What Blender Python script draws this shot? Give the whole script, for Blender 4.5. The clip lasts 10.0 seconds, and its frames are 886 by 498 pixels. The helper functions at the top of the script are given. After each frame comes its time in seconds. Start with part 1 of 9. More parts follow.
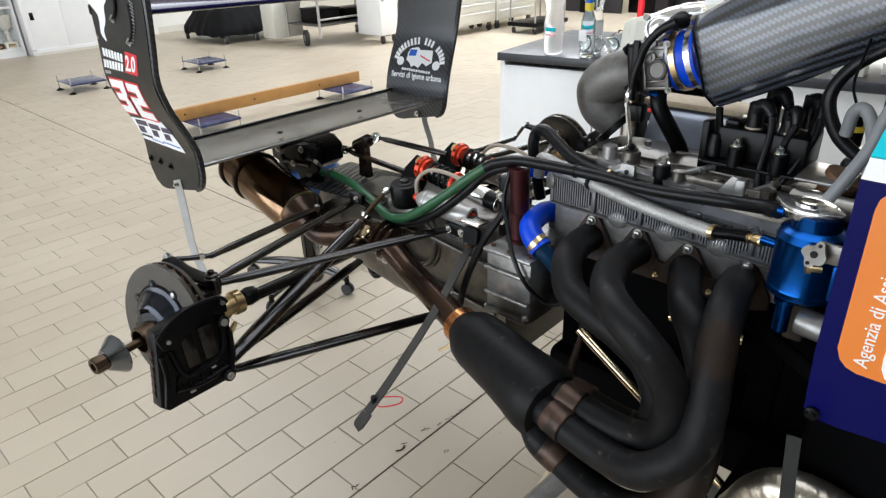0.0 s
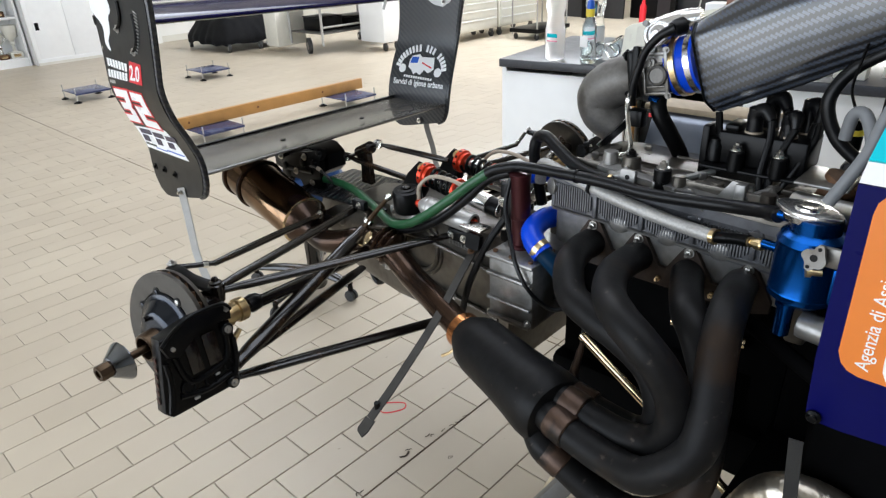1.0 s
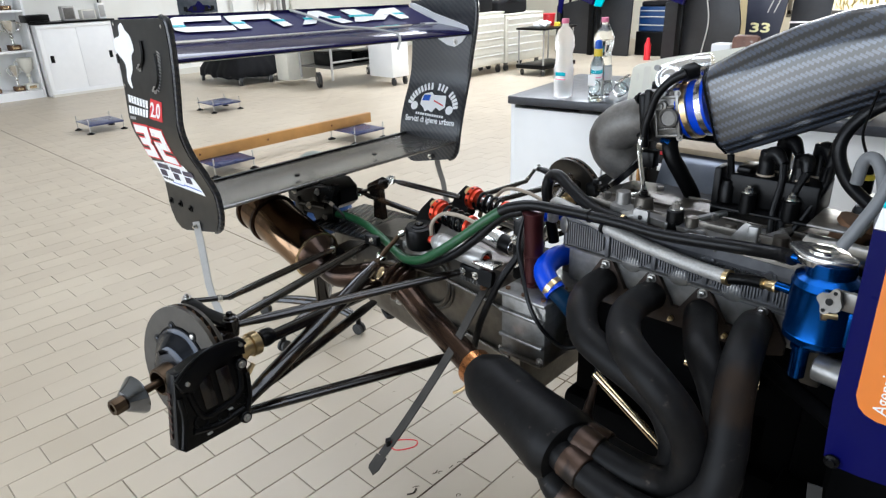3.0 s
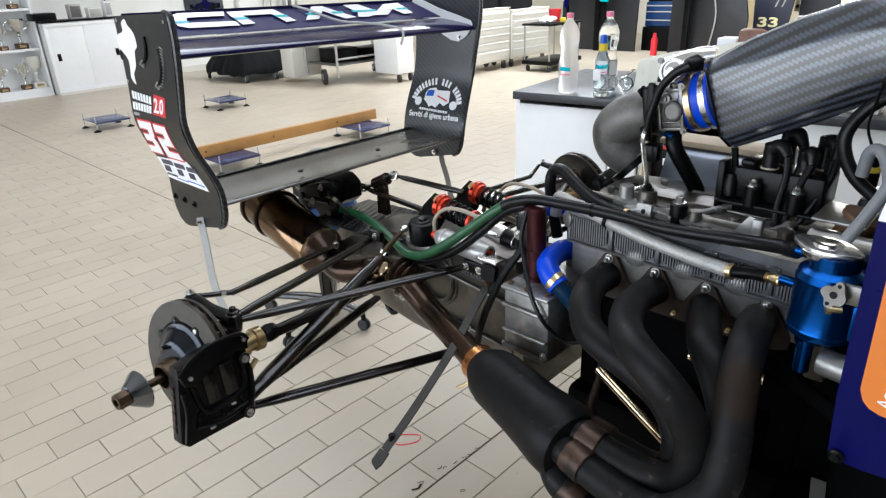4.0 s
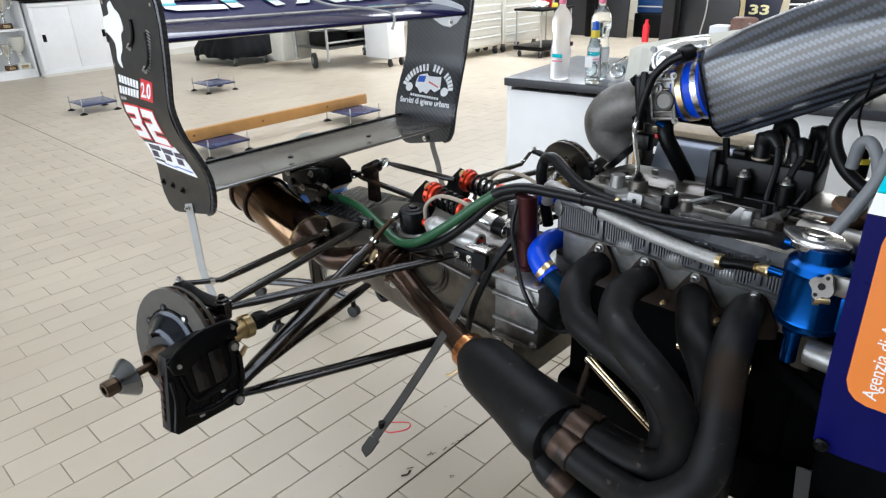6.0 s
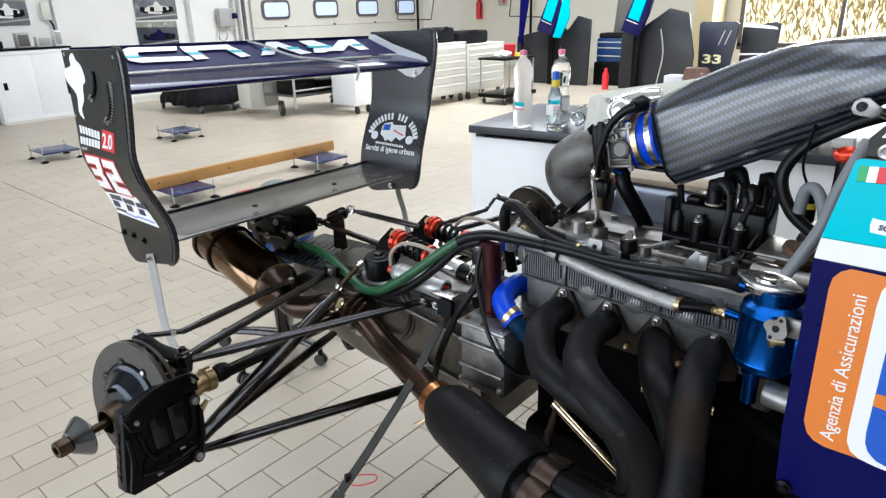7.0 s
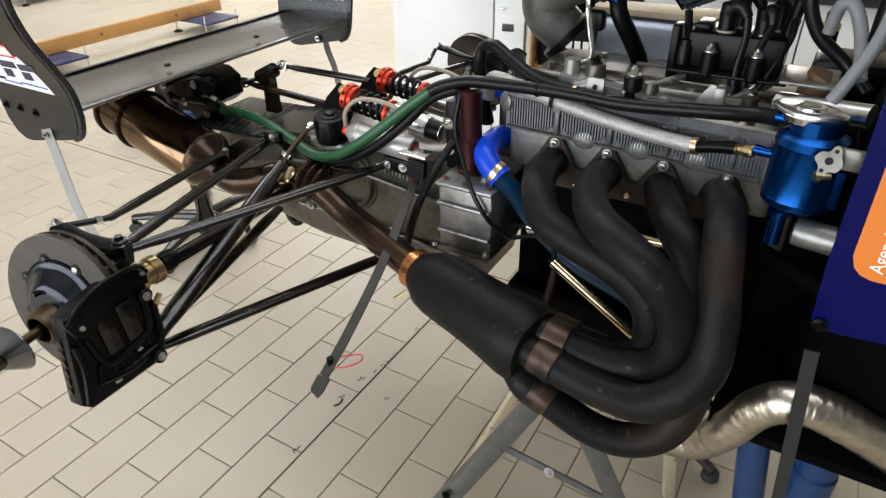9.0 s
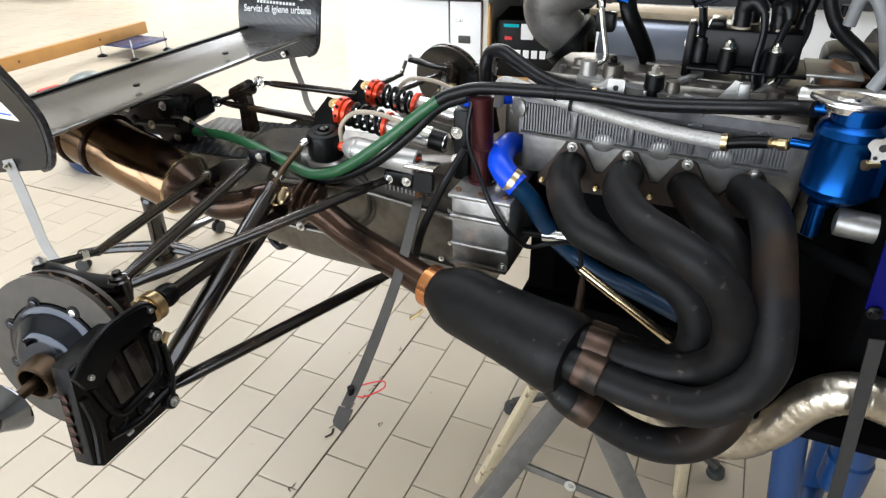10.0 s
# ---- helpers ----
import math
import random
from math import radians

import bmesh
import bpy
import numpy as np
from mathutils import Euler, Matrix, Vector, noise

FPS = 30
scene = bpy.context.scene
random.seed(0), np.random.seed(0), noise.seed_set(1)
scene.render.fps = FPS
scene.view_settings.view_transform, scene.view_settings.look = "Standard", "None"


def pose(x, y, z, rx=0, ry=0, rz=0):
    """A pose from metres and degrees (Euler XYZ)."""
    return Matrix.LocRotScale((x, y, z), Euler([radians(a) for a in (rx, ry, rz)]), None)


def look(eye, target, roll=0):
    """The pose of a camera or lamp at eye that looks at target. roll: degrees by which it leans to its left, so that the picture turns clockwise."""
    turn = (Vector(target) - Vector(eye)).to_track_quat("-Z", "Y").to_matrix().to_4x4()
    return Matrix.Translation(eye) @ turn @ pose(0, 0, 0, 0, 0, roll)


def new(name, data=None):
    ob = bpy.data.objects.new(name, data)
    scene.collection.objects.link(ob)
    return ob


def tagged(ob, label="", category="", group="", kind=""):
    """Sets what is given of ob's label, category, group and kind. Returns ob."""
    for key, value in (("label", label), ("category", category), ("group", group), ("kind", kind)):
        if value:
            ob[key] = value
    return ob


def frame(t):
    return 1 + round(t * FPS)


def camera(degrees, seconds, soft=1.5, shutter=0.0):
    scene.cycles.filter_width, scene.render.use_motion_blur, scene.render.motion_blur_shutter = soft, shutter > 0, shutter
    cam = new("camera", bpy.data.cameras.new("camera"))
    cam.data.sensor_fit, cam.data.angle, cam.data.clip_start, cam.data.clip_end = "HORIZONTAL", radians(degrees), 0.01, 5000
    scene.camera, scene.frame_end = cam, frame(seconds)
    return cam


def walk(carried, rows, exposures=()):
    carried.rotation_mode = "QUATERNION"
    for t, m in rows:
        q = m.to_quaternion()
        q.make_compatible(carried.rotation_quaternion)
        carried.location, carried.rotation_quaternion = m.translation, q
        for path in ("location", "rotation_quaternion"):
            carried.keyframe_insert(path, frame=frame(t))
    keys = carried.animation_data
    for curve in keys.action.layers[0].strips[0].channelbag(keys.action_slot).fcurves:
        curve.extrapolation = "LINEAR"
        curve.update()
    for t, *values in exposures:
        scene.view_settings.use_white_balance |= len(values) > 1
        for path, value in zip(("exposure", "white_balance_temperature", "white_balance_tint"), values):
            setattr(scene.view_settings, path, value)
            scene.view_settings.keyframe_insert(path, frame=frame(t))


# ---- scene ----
cam = camera(69.31, 10.0, soft=1.3)
PATH = [
    (0, (1.5875, -0.6504, 1.3913), (0.3554, 0.6524, 0.5055), -1.95),
    (0.5, (1.5882, -0.6529, 1.3921), (0.3613, 0.6530, 0.5035), -2.06),
    (1, (1.5932, -0.6518, 1.3936), (0.3473, 0.6493, 0.5248), -2.46),
    (1.5, (1.5957, -0.6534, 1.4015), (0.3143, 0.6713, 0.6247), -2.81),
    (2, (1.5956, -0.6556, 1.4045), (0.3067, 0.6610, 0.6265), -2.61),
    (2.5, (1.5833, -0.6687, 1.4099), (0.3042, 0.6573, 0.6315), -1.95),
    (4, (1.5893, -0.6620, 1.4031), (0.2959, 0.6450, 0.6163), -2.38),
    (4.5, (1.5880, -0.6604, 1.4044), (0.2867, 0.6325, 0.6076), -2.30),
    (5, (1.5849, -0.6590, 1.4046), (0.2939, 0.6389, 0.5991), -1.88),
    (6.3, (1.5857, -0.6593, 1.4082), (0.3347, 0.6640, 0.5811), -2.05),
    (6.5, (1.5904, -0.6516, 1.4108), (0.3415, 0.7033, 0.6332), -1.81),
    (7, (1.5928, -0.6550, 1.4141), (0.3724, 0.7641, 0.7091), -1.39),
    (7.5, (1.5952, -0.6528, 1.4113), (0.4194, 0.7894, 0.6781), -1.45),
    (7.7, (1.588, -0.659, 1.406), (0.442, 0.774, 0.609), -1.1),
    (8, (1.5867, -0.6537, 1.3902), (0.4361, 0.7265, 0.5121), -1.79),
    (8.2, (1.586, -0.649, 1.381), (0.432, 0.706, 0.467), -1.6),
    (8.5, (1.5461, -0.6506, 1.3598), (0.5100, 0.7231, 0.3401), -0.73),
    (8.7, (1.494, -0.651, 1.354), (0.552, 0.743, 0.271), -1.0),
    (9, (1.4142, -0.6443, 1.3444), (0.5359, 0.7965, 0.2707), -1.13),
    (9.2, (1.369, -0.642, 1.342), (0.540, 0.851, 0.301), -1.3),
    (9.5, (1.3058, -0.6590, 1.3266), (0.6213, 0.9072, 0.2881), 0.52),
    (9.7, (1.280, -0.672, 1.318), (0.609, 0.902, 0.282), -0.2),
    (10, (1.2704, -0.6735, 1.3191), (0.5599, 0.8834, 0.2841), -1.18),
]
walk(cam, [(t, look(eye, target, roll)) for t, eye, target, roll in PATH], exposures=[(0.0, -0.08, 6230, 10), (2.5, -0.08, 5980, 10), (5.0, -0.08, 6030, 10), (7.5, -0.08, 5900, 10), (8.0, -0.14, 6130, 10), (8.5, -0.18, 6380, 10), (9.0, 0.05, 6480, 10), (9.5, 0.28, 6380, 10), (10.0, 0.45, 6300, 10)])

# ---- world and light ----
world = bpy.data.worlds.new("sky")
scene.world = world
world.use_nodes = True
wn = world.node_tree
sky = wn.nodes.new("ShaderNodeTexSky")
sky.sky_type, sky.sun_disc, sky.sun_elevation, sky.sun_rotation = "NISHITA", False, radians(42), radians(200)
wn.links.new(sky.outputs[0], wn.nodes["Background"].inputs[0])
wn.nodes["Background"].inputs[1].default_value = 0.12
scene.view_settings.exposure = 0.0


def window_light(name, eye, target, w, h, power, color):
    data = bpy.data.lights.new(name, "AREA")
    data.shape, data.size, data.size_y, data.energy, data.color = "RECTANGLE", w, h, power, color
    ob = new(name, data)
    ob.matrix_world = look(eye, target)
    return ob


window_light("daylight_skylight_a", (-3.75, 2.2, 4.38), (-3.75, 2.2, 0), 5.5, 1.6, 135, (0.97, 0.98, 1.0))
window_light("daylight_skylight_b", (-3.75, 7.6, 4.38), (-3.75, 7.6, 0), 5.5, 1.6, 560, (0.97, 0.98, 1.0))
window_light("daylight_skylight_c", (1.6, 0.3, 4.38), (1.6, 0.3, 0), 4.4, 1.6, 85, (0.95, 0.97, 1.0))
window_light("daylight_garage_door", (-1.4, -4.9, 1.6), (-1.4, 3, 1.5), 7.6, 3.0, 330, (0.88, 0.94, 1.0))
window_light("daylight_window_far", (-0.9, 13.8, 1.9), (-0.9, 5, 1.2), 3.0, 2.2, 300, (1.0, 0.97, 0.9))

# ---- materials ----
MATS = {}


def material(name, color, rough=0.5, metal=0.0, grain=0.15, scale=60.0, bump=0.0, spots=None, coat=0.0, wear=None, spec=0.5):
    """A principled surface: base colour varied at two scales, optional bump, stains and wear."""
    if name in MATS:
        return MATS[name]
    m = bpy.data.materials.new(name)
    m.use_nodes = True
    t = m.node_tree
    b = t.nodes["Principled BSDF"]
    co = t.nodes.new("ShaderNodeTexCoord")
    n1 = t.nodes.new("ShaderNodeTexNoise")
    n1.inputs["Scale"].default_value, n1.inputs["Detail"].default_value = scale, 4
    n2 = t.nodes.new("ShaderNodeTexNoise")
    n2.inputs["Scale"].default_value, n2.inputs["Detail"].default_value = scale / 9, 3
    for n in (n1, n2):
        t.links.new(co.outputs["Object"], n.inputs["Vector"])
    mix = t.nodes.new("ShaderNodeMix")
    mix.data_type = "RGBA"
    mix.inputs["Factor"].default_value = 0.5
    t.links.new(n1.outputs["Fac"], mix.inputs["A"])
    t.links.new(n2.outputs["Fac"], mix.inputs["B"])
    ramp = t.nodes.new("ShaderNodeValToRGB")
    ramp.color_ramp.elements[0].position, ramp.color_ramp.elements[1].position = 0.3, 0.7
    ramp.color_ramp.elements[0].color = (*[c * (1 - grain) for c in color], 1)
    ramp.color_ramp.elements[1].color = (*[min(1, c * (1 + grain)) for c in color], 1)
    t.links.new(mix.outputs["Result"], ramp.inputs["Fac"])
    out = ramp.outputs["Color"]
    for tint, size, edge in ([spots] if spots else []) + ([wear] if wear else []):
        n3 = t.nodes.new("ShaderNodeTexNoise")
        n3.inputs["Scale"].default_value, n3.inputs["Detail"].default_value = size, 6
        t.links.new(co.outputs["Object"], n3.inputs["Vector"])
        r3 = t.nodes.new("ShaderNodeValToRGB")
        r3.color_ramp.elements[0].position, r3.color_ramp.elements[1].position = edge, edge + 0.12
        t.links.new(n3.outputs["Fac"], r3.inputs["Fac"])
        m3 = t.nodes.new("ShaderNodeMix")
        m3.data_type = "RGBA"
        t.links.new(r3.outputs["Color"], m3.inputs["Factor"])
        t.links.new(out, m3.inputs["A"])
        m3.inputs["B"].default_value = (*tint, 1)
        out = m3.outputs["Result"]
    t.links.new(out, b.inputs["Base Color"])
    rr = t.nodes.new("ShaderNodeMapRange")
    rr.inputs["To Min"].default_value, rr.inputs["To Max"].default_value = max(0.02, rough * 0.75), min(1, rough * 1.25)
    t.links.new(n2.outputs["Fac"], rr.inputs["Value"])
    t.links.new(rr.outputs["Result"], b.inputs["Roughness"])
    b.inputs["Metallic"].default_value = metal
    b.inputs["Coat Weight"].default_value = coat
    b.inputs["Coat Roughness"].default_value = 0.08
    b.inputs["Specular IOR Level"].default_value = spec
    if bump:
        bp = t.nodes.new("ShaderNodeBump")
        bp.inputs["Strength"].default_value, bp.inputs["Distance"].default_value = bump, 0.002
        t.links.new(n1.outputs["Fac"], bp.inputs["Height"])
        t.links.new(bp.outputs["Normal"], b.inputs["Normal"])
    MATS[name] = m
    return m


def carbon_material(name, scale, dark, light, rough=0.25, bump=0.1, coat=0.6, turn=0.0, haze=0.12):
    """Twill carbon weave under clear lacquer: a stepped diagonal pattern of two fibre directions."""
    m = bpy.data.materials.new(name)
    m.use_nodes = True
    t = m.node_tree
    b = t.nodes["Principled BSDF"]
    co = t.nodes.new("ShaderNodeTexCoord")
    mp = t.nodes.new("ShaderNodeMapping")
    mp.inputs["Scale"].default_value = (scale, scale, scale)
    mp.inputs["Rotation"].default_value = (0, radians(8), 0)
    t.links.new(co.outputs["Object"], mp.inputs["Vector"])
    sep = t.nodes.new("ShaderNodeSeparateXYZ")
    t.links.new(mp.outputs["Vector"], sep.inputs["Vector"])

    def calc(op, a, bb=None):
        n = t.nodes.new("ShaderNodeMath")
        n.operation = op
        for k, v in enumerate((a, bb)):
            if v is None:
                continue
            if isinstance(v, (int, float)):
                n.inputs[k].default_value = v
            else:
                t.links.new(v, n.inputs[k])
        return n.outputs[0]

    ca, sa = math.cos(radians(turn)), math.sin(radians(turn))
    along = calc("ADD", sep.outputs["X"], calc("MULTIPLY", sep.outputs["Y"], 0.35))
    across = calc("SUBTRACT", sep.outputs["Z"], calc("MULTIPLY", sep.outputs["Y"], 0.25 if turn else 0.0))
    u = calc("ADD", calc("MULTIPLY", along, ca), calc("MULTIPLY", across, sa))
    v = calc("SUBTRACT", calc("MULTIPLY", across, ca), calc("MULTIPLY", along, sa))
    fu, fv = calc("FLOOR", u), calc("FLOOR", v)
    step = calc("MODULO", calc("ADD", calc("ADD", fu, fv), 4000.0), 4.0)
    pick = calc("MULTIPLY", calc("LESS_THAN", step, 1.5), calc("GREATER_THAN", calc("FRACT", u), 0.16))
    mix = t.nodes.new("ShaderNodeMix")
    mix.data_type = "RGBA"
    mix.inputs["A"].default_value, mix.inputs["B"].default_value = (*dark, 1), (*light, 1)
    t.links.new(pick, mix.inputs["Factor"])
    t.links.new(mix.outputs["Result"], b.inputs["Base Color"])
    rr = t.nodes.new("ShaderNodeMapRange")
    rr.inputs["To Min"].default_value, rr.inputs["To Max"].default_value = rough * 1.3, rough * 0.8
    t.links.new(pick, rr.inputs["Value"])
    t.links.new(rr.outputs["Result"], b.inputs["Roughness"])
    b.inputs["Coat Weight"].default_value, b.inputs["Coat Roughness"].default_value = coat, haze
    bp = t.nodes.new("ShaderNodeBump")
    bp.inputs["Strength"].default_value, bp.inputs["Distance"].default_value = bump, 0.001
    t.links.new(pick, bp.inputs["Height"])
    t.links.new(bp.outputs["Normal"], b.inputs["Normal"])
    MATS[name] = m
    return m


def tile_material():
    m = bpy.data.materials.new("floor_tile")
    m.use_nodes = True
    t = m.node_tree
    b = t.nodes["Principled BSDF"]
    info = t.nodes.new("ShaderNodeObjectInfo")
    geo = t.nodes.new("ShaderNodeNewGeometry")
    co = t.nodes.new("ShaderNodeTexCoord")
    n1 = t.nodes.new("ShaderNodeTexNoise")
    n1.inputs["Scale"].default_value, n1.inputs["Detail"].default_value = 1.3, 5
    n2 = t.nodes.new("ShaderNodeTexNoise")
    n2.inputs["Scale"].default_value, n2.inputs["Detail"].default_value = 90, 3
    for n in (n1, n2):
        t.links.new(geo.outputs["Position"], n.inputs["Vector"])
    add = t.nodes.new("ShaderNodeMath")
    add.operation = "ADD"
    t.links.new(info.outputs["Random"], add.inputs[0])
    t.links.new(geo.outputs["Random Per Island"], add.inputs[1])
    fr = t.nodes.new("ShaderNodeMath")
    fr.operation = "FRACT"
    t.links.new(add.outputs[0], fr.inputs[0])
    val = t.nodes.new("ShaderNodeMath")
    val.operation = "MULTIPLY_ADD"
    t.links.new(fr.outputs[0], val.inputs[0])
    val.inputs[1].default_value = 0.25
    t.links.new(n1.outputs["Fac"], val.inputs[2])
    ramp = t.nodes.new("ShaderNodeValToRGB")
    ramp.color_ramp.elements[0].position, ramp.color_ramp.elements[1].position = 0.3, 0.95
    ramp.color_ramp.elements[0].color, ramp.color_ramp.elements[1].color = (0.455, 0.387, 0.292, 1), (0.555, 0.482, 0.372, 1)
    t.links.new(val.outputs[0], ramp.inputs["Fac"])
    t.links.new(ramp.outputs["Color"], b.inputs["Base Color"])
    rr = t.nodes.new("ShaderNodeMapRange")
    rr.inputs["To Min"].default_value, rr.inputs["To Max"].default_value = 0.3, 0.5
    t.links.new(n1.outputs["Fac"], rr.inputs["Value"])
    t.links.new(rr.outputs["Result"], b.inputs["Roughness"])
    bp = t.nodes.new("ShaderNodeBump")
    bp.inputs["Strength"].default_value, bp.inputs["Distance"].default_value = 0.05, 0.001
    t.links.new(n2.outputs["Fac"], bp.inputs["Height"])
    t.links.new(bp.outputs["Normal"], b.inputs["Normal"])
    return m


def glass_material(name, color, rough=0.02):
    m = bpy.data.materials.new(name)
    m.use_nodes = True
    b = m.node_tree.nodes["Principled BSDF"]
    b.inputs["Base Color"].default_value = (*color, 1)
    b.inputs["Transmission Weight"].default_value, b.inputs["Roughness"].default_value, b.inputs["IOR"].default_value = 1.0, rough, 1.33
    return m


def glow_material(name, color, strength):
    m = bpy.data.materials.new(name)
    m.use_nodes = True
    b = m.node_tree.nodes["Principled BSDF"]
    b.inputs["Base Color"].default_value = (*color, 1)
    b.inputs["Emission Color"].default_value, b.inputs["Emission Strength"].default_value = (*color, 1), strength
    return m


TILE = tile_material()
GROUT = material("grout", (0.27, 0.235, 0.18), 0.9, grain=0.35, scale=40)
DIRT = material("dirt", (0.035, 0.022, 0.012), 0.9, grain=0.5, scale=200, bump=0.5)
WALL = material("wall_paint", (0.86, 0.85, 0.80), 0.7, grain=0.04, scale=4)
WALL_CREAM = material("cream_wall_paint", (0.72, 0.69, 0.58), 0.7, grain=0.05, scale=4)
CEIL = material("ceiling_paint", (0.55, 0.54, 0.50), 0.8, grain=0.04, scale=3)
WHITE = material("white_laminate", (0.88, 0.88, 0.87), 0.35, grain=0.03, scale=12)
OFFWHITE = material("off_white_paint", (0.72, 0.70, 0.62), 0.4, grain=0.06, scale=20)
WHITE_VINYL = material("white_vinyl", (0.90, 0.90, 0.90), 0.3, grain=0.02)
BENCH_TOP = material("dark_worktop", (0.035, 0.037, 0.045), 0.35, grain=0.3, scale=150)
CARBON = carbon_material("carbon_twill", 210.0, (0.006, 0.006, 0.007), (0.030, 0.032, 0.037), 0.3, 0.1, 0.12)
# the weave's light tow is bluish to carry part of the airbox sheen
CARBON_BIG = carbon_material("carbon_airbox_twill", 205.0, (0.006, 0.0065, 0.008), (0.062, 0.072, 0.094), 0.32, 0.08, 1.0, 65.0, 0.16)
# assumed grey for walls out of view, keeps their bounce off the shadows
WALL_GREY = material("low_bounce_grey", (0.30, 0.30, 0.29), 0.7, grain=0.05, scale=4)
BLUED = material("blued_bell_steel", (0.026, 0.029, 0.036), 0.17, 0.75, grain=0.15, scale=40)
CHROME = material("worn_chrome", (0.20, 0.21, 0.23), 0.07, 1.0, grain=0.12, scale=50)
HUB = material("oiled_bronze_hub", (0.085, 0.055, 0.032), 0.4, 0.8, grain=0.3, scale=50)
PLENUM = material("satin_plenum_alloy", (0.24, 0.26, 0.30), 0.34, 0.8, grain=0.12, scale=40)
CARBON_PLAIN = material("matt_carbon_plate", (0.010, 0.0095, 0.009), 0.36, grain=0.25, scale=300, coat=0.1, spec=0.3)
CARBON_GREY = material("worn_grey_carbon_wing", (0.062, 0.056, 0.048), 0.26, grain=0.25, scale=25, coat=0.3, spots=((0.035, 0.030, 0.025), 8.0, 0.58))
BLUE_PAINT = material("dark_blue_paint", (0.007, 0.006, 0.060), 0.13, grain=0.06, coat=0.0, spec=0.35)
BLUE_BODY = material("royal_blue_vinyl", (0.002, 0.0025, 0.070), 0.3, grain=0.05, spec=0.10)
BLUE_LIGHT = material("bright_blue_vinyl", (0.01, 0.10, 0.55), 0.3, grain=0.03)
TEAL = material("teal_vinyl", (0.0, 0.47, 0.56), 0.3, grain=0.04, spec=0.2)
FLAP_BLUE = material("navy_flap_paint", (0.010, 0.008, 0.075), 0.5, grain=0.08, spec=0.15)
ORANGE = material("orange_vinyl", (0.76, 0.21, 0.025), 0.35, grain=0.03)
RED = material("red_vinyl", (0.65, 0.02, 0.03), 0.35, grain=0.05)
GREEN_VINYL = material("green_vinyl", (0.02, 0.35, 0.10), 0.35, grain=0.05)
BLACK = material("black_plastic", (0.0022, 0.0022, 0.0024), 0.34, grain=0.3, scale=120, spec=0.16)
# near-black that holds the deep shade inside and under the car
SHADE_BLACK = material("engine_bay_shade_black", (0.0018, 0.0018, 0.002), 0.75, grain=0.3, scale=40, spec=0.03)
RESERVOIR = material("matt_silver_alloy", (0.46, 0.45, 0.43), 0.38, 0.55, grain=0.15, scale=60)
RUBBER = material("black_rubber_hose", (0.0035, 0.0035, 0.004), 0.34, grain=0.25, scale=90, bump=0.1, spec=0.22)
GREEN_HOSE = material("green_rubber_hose", (0.015, 0.085, 0.030), 0.38, grain=0.25, scale=60, bump=0.1)
COATED = material("black_ceramic_coated_steel", (0.0068, 0.0066, 0.0068), 0.50, grain=0.5, scale=60, bump=0.22, spots=((0.022, 0.014, 0.009), 6.5, 0.54), wear=((0.075, 0.062, 0.052), 50.0, 0.67), spec=0.15)
BURNT = material("heat_burnt_steel", (0.055, 0.032, 0.021), 0.24, 0.85, grain=0.45, scale=35, bump=0.08, spots=((0.028, 0.019, 0.015), 12.0, 0.5))
CUFF = material("scorched_cuff_steel", (0.060, 0.037, 0.026), 0.4, 0.7, grain=0.5, scale=45, bump=0.1, spots=((0.018, 0.014, 0.012), 20.0, 0.5))
BRONZE = material("straw_tempered_stainless", (0.20, 0.125, 0.072), 0.13, 1.0, grain=0.35, scale=9, spots=((0.060, 0.034, 0.018), 5.0, 0.48))
GOLD_STEEL = material("golden_tube_steel", (0.66, 0.52, 0.32), 0.22, 1.0, grain=0.2, scale=25)
BLACK_STEEL = material("black_enamelled_tube", (0.0075, 0.0055, 0.0045), 0.17, grain=0.35, scale=40, spots=((0.034, 0.020, 0.011), 14.0, 0.54), wear=((0.08, 0.055, 0.035), 90.0, 0.72), coat=0.0, spec=0.5)
DARK_ZINC = material("dull_zinc_plate", (0.30, 0.29, 0.27), 0.34, 1.0, grain=0.25, scale=90)
COPPER = material("copper_clamp_band", (0.62, 0.26, 0.10), 0.26, 1.0, grain=0.25, scale=30)
STEEL = material("steel", (0.55, 0.54, 0.52), 0.32, 1.0, grain=0.2, scale=80)
BRIGHT = material("bright_zinc", (0.75, 0.74, 0.70), 0.22, 1.0, grain=0.15, scale=90)
ALU = material("cast_aluminium", (0.25, 0.245, 0.235), 0.38, 0.75, grain=0.3, scale=70, bump=0.25, spots=((0.12, 0.108, 0.092), 9.0, 0.54))
ALU_DARK = material("dark_cast_magnesium", (0.125, 0.114, 0.098), 0.36, 0.75, grain=0.3, scale=60, bump=0.25, spots=((0.060, 0.048, 0.038), 9.0, 0.52))
CAST_BAND = material("blue_grey_cast_alloy", (0.135, 0.137, 0.145), 0.4, 0.6, grain=0.25, scale=70, bump=0.2)
FLANGE = material("scaled_flange_iron", (0.040, 0.026, 0.019), 0.6, 0.4, grain=0.45, scale=50, bump=0.2, spots=((0.016, 0.012, 0.010), 16.0, 0.5))
ALU_POLISHED = material("polished_aluminium", (0.70, 0.69, 0.68), 0.25, 1.0, grain=0.12, scale=60)
CAST_GREY = material("sandcast_grey_alloy", (0.135, 0.128, 0.118), 0.46, 0.45, grain=0.2, scale=180, bump=0.25, spots=((0.075, 0.068, 0.060), 14.0, 0.55))
STRAP_GREY = material("grey_flat_bar", (0.058, 0.055, 0.051), 0.4, 0.5, grain=0.3, scale=40)
STRUT_GREY = material("grey_painted_strut", (0.42, 0.41, 0.39), 0.5, 0.2, grain=0.1, scale=40)
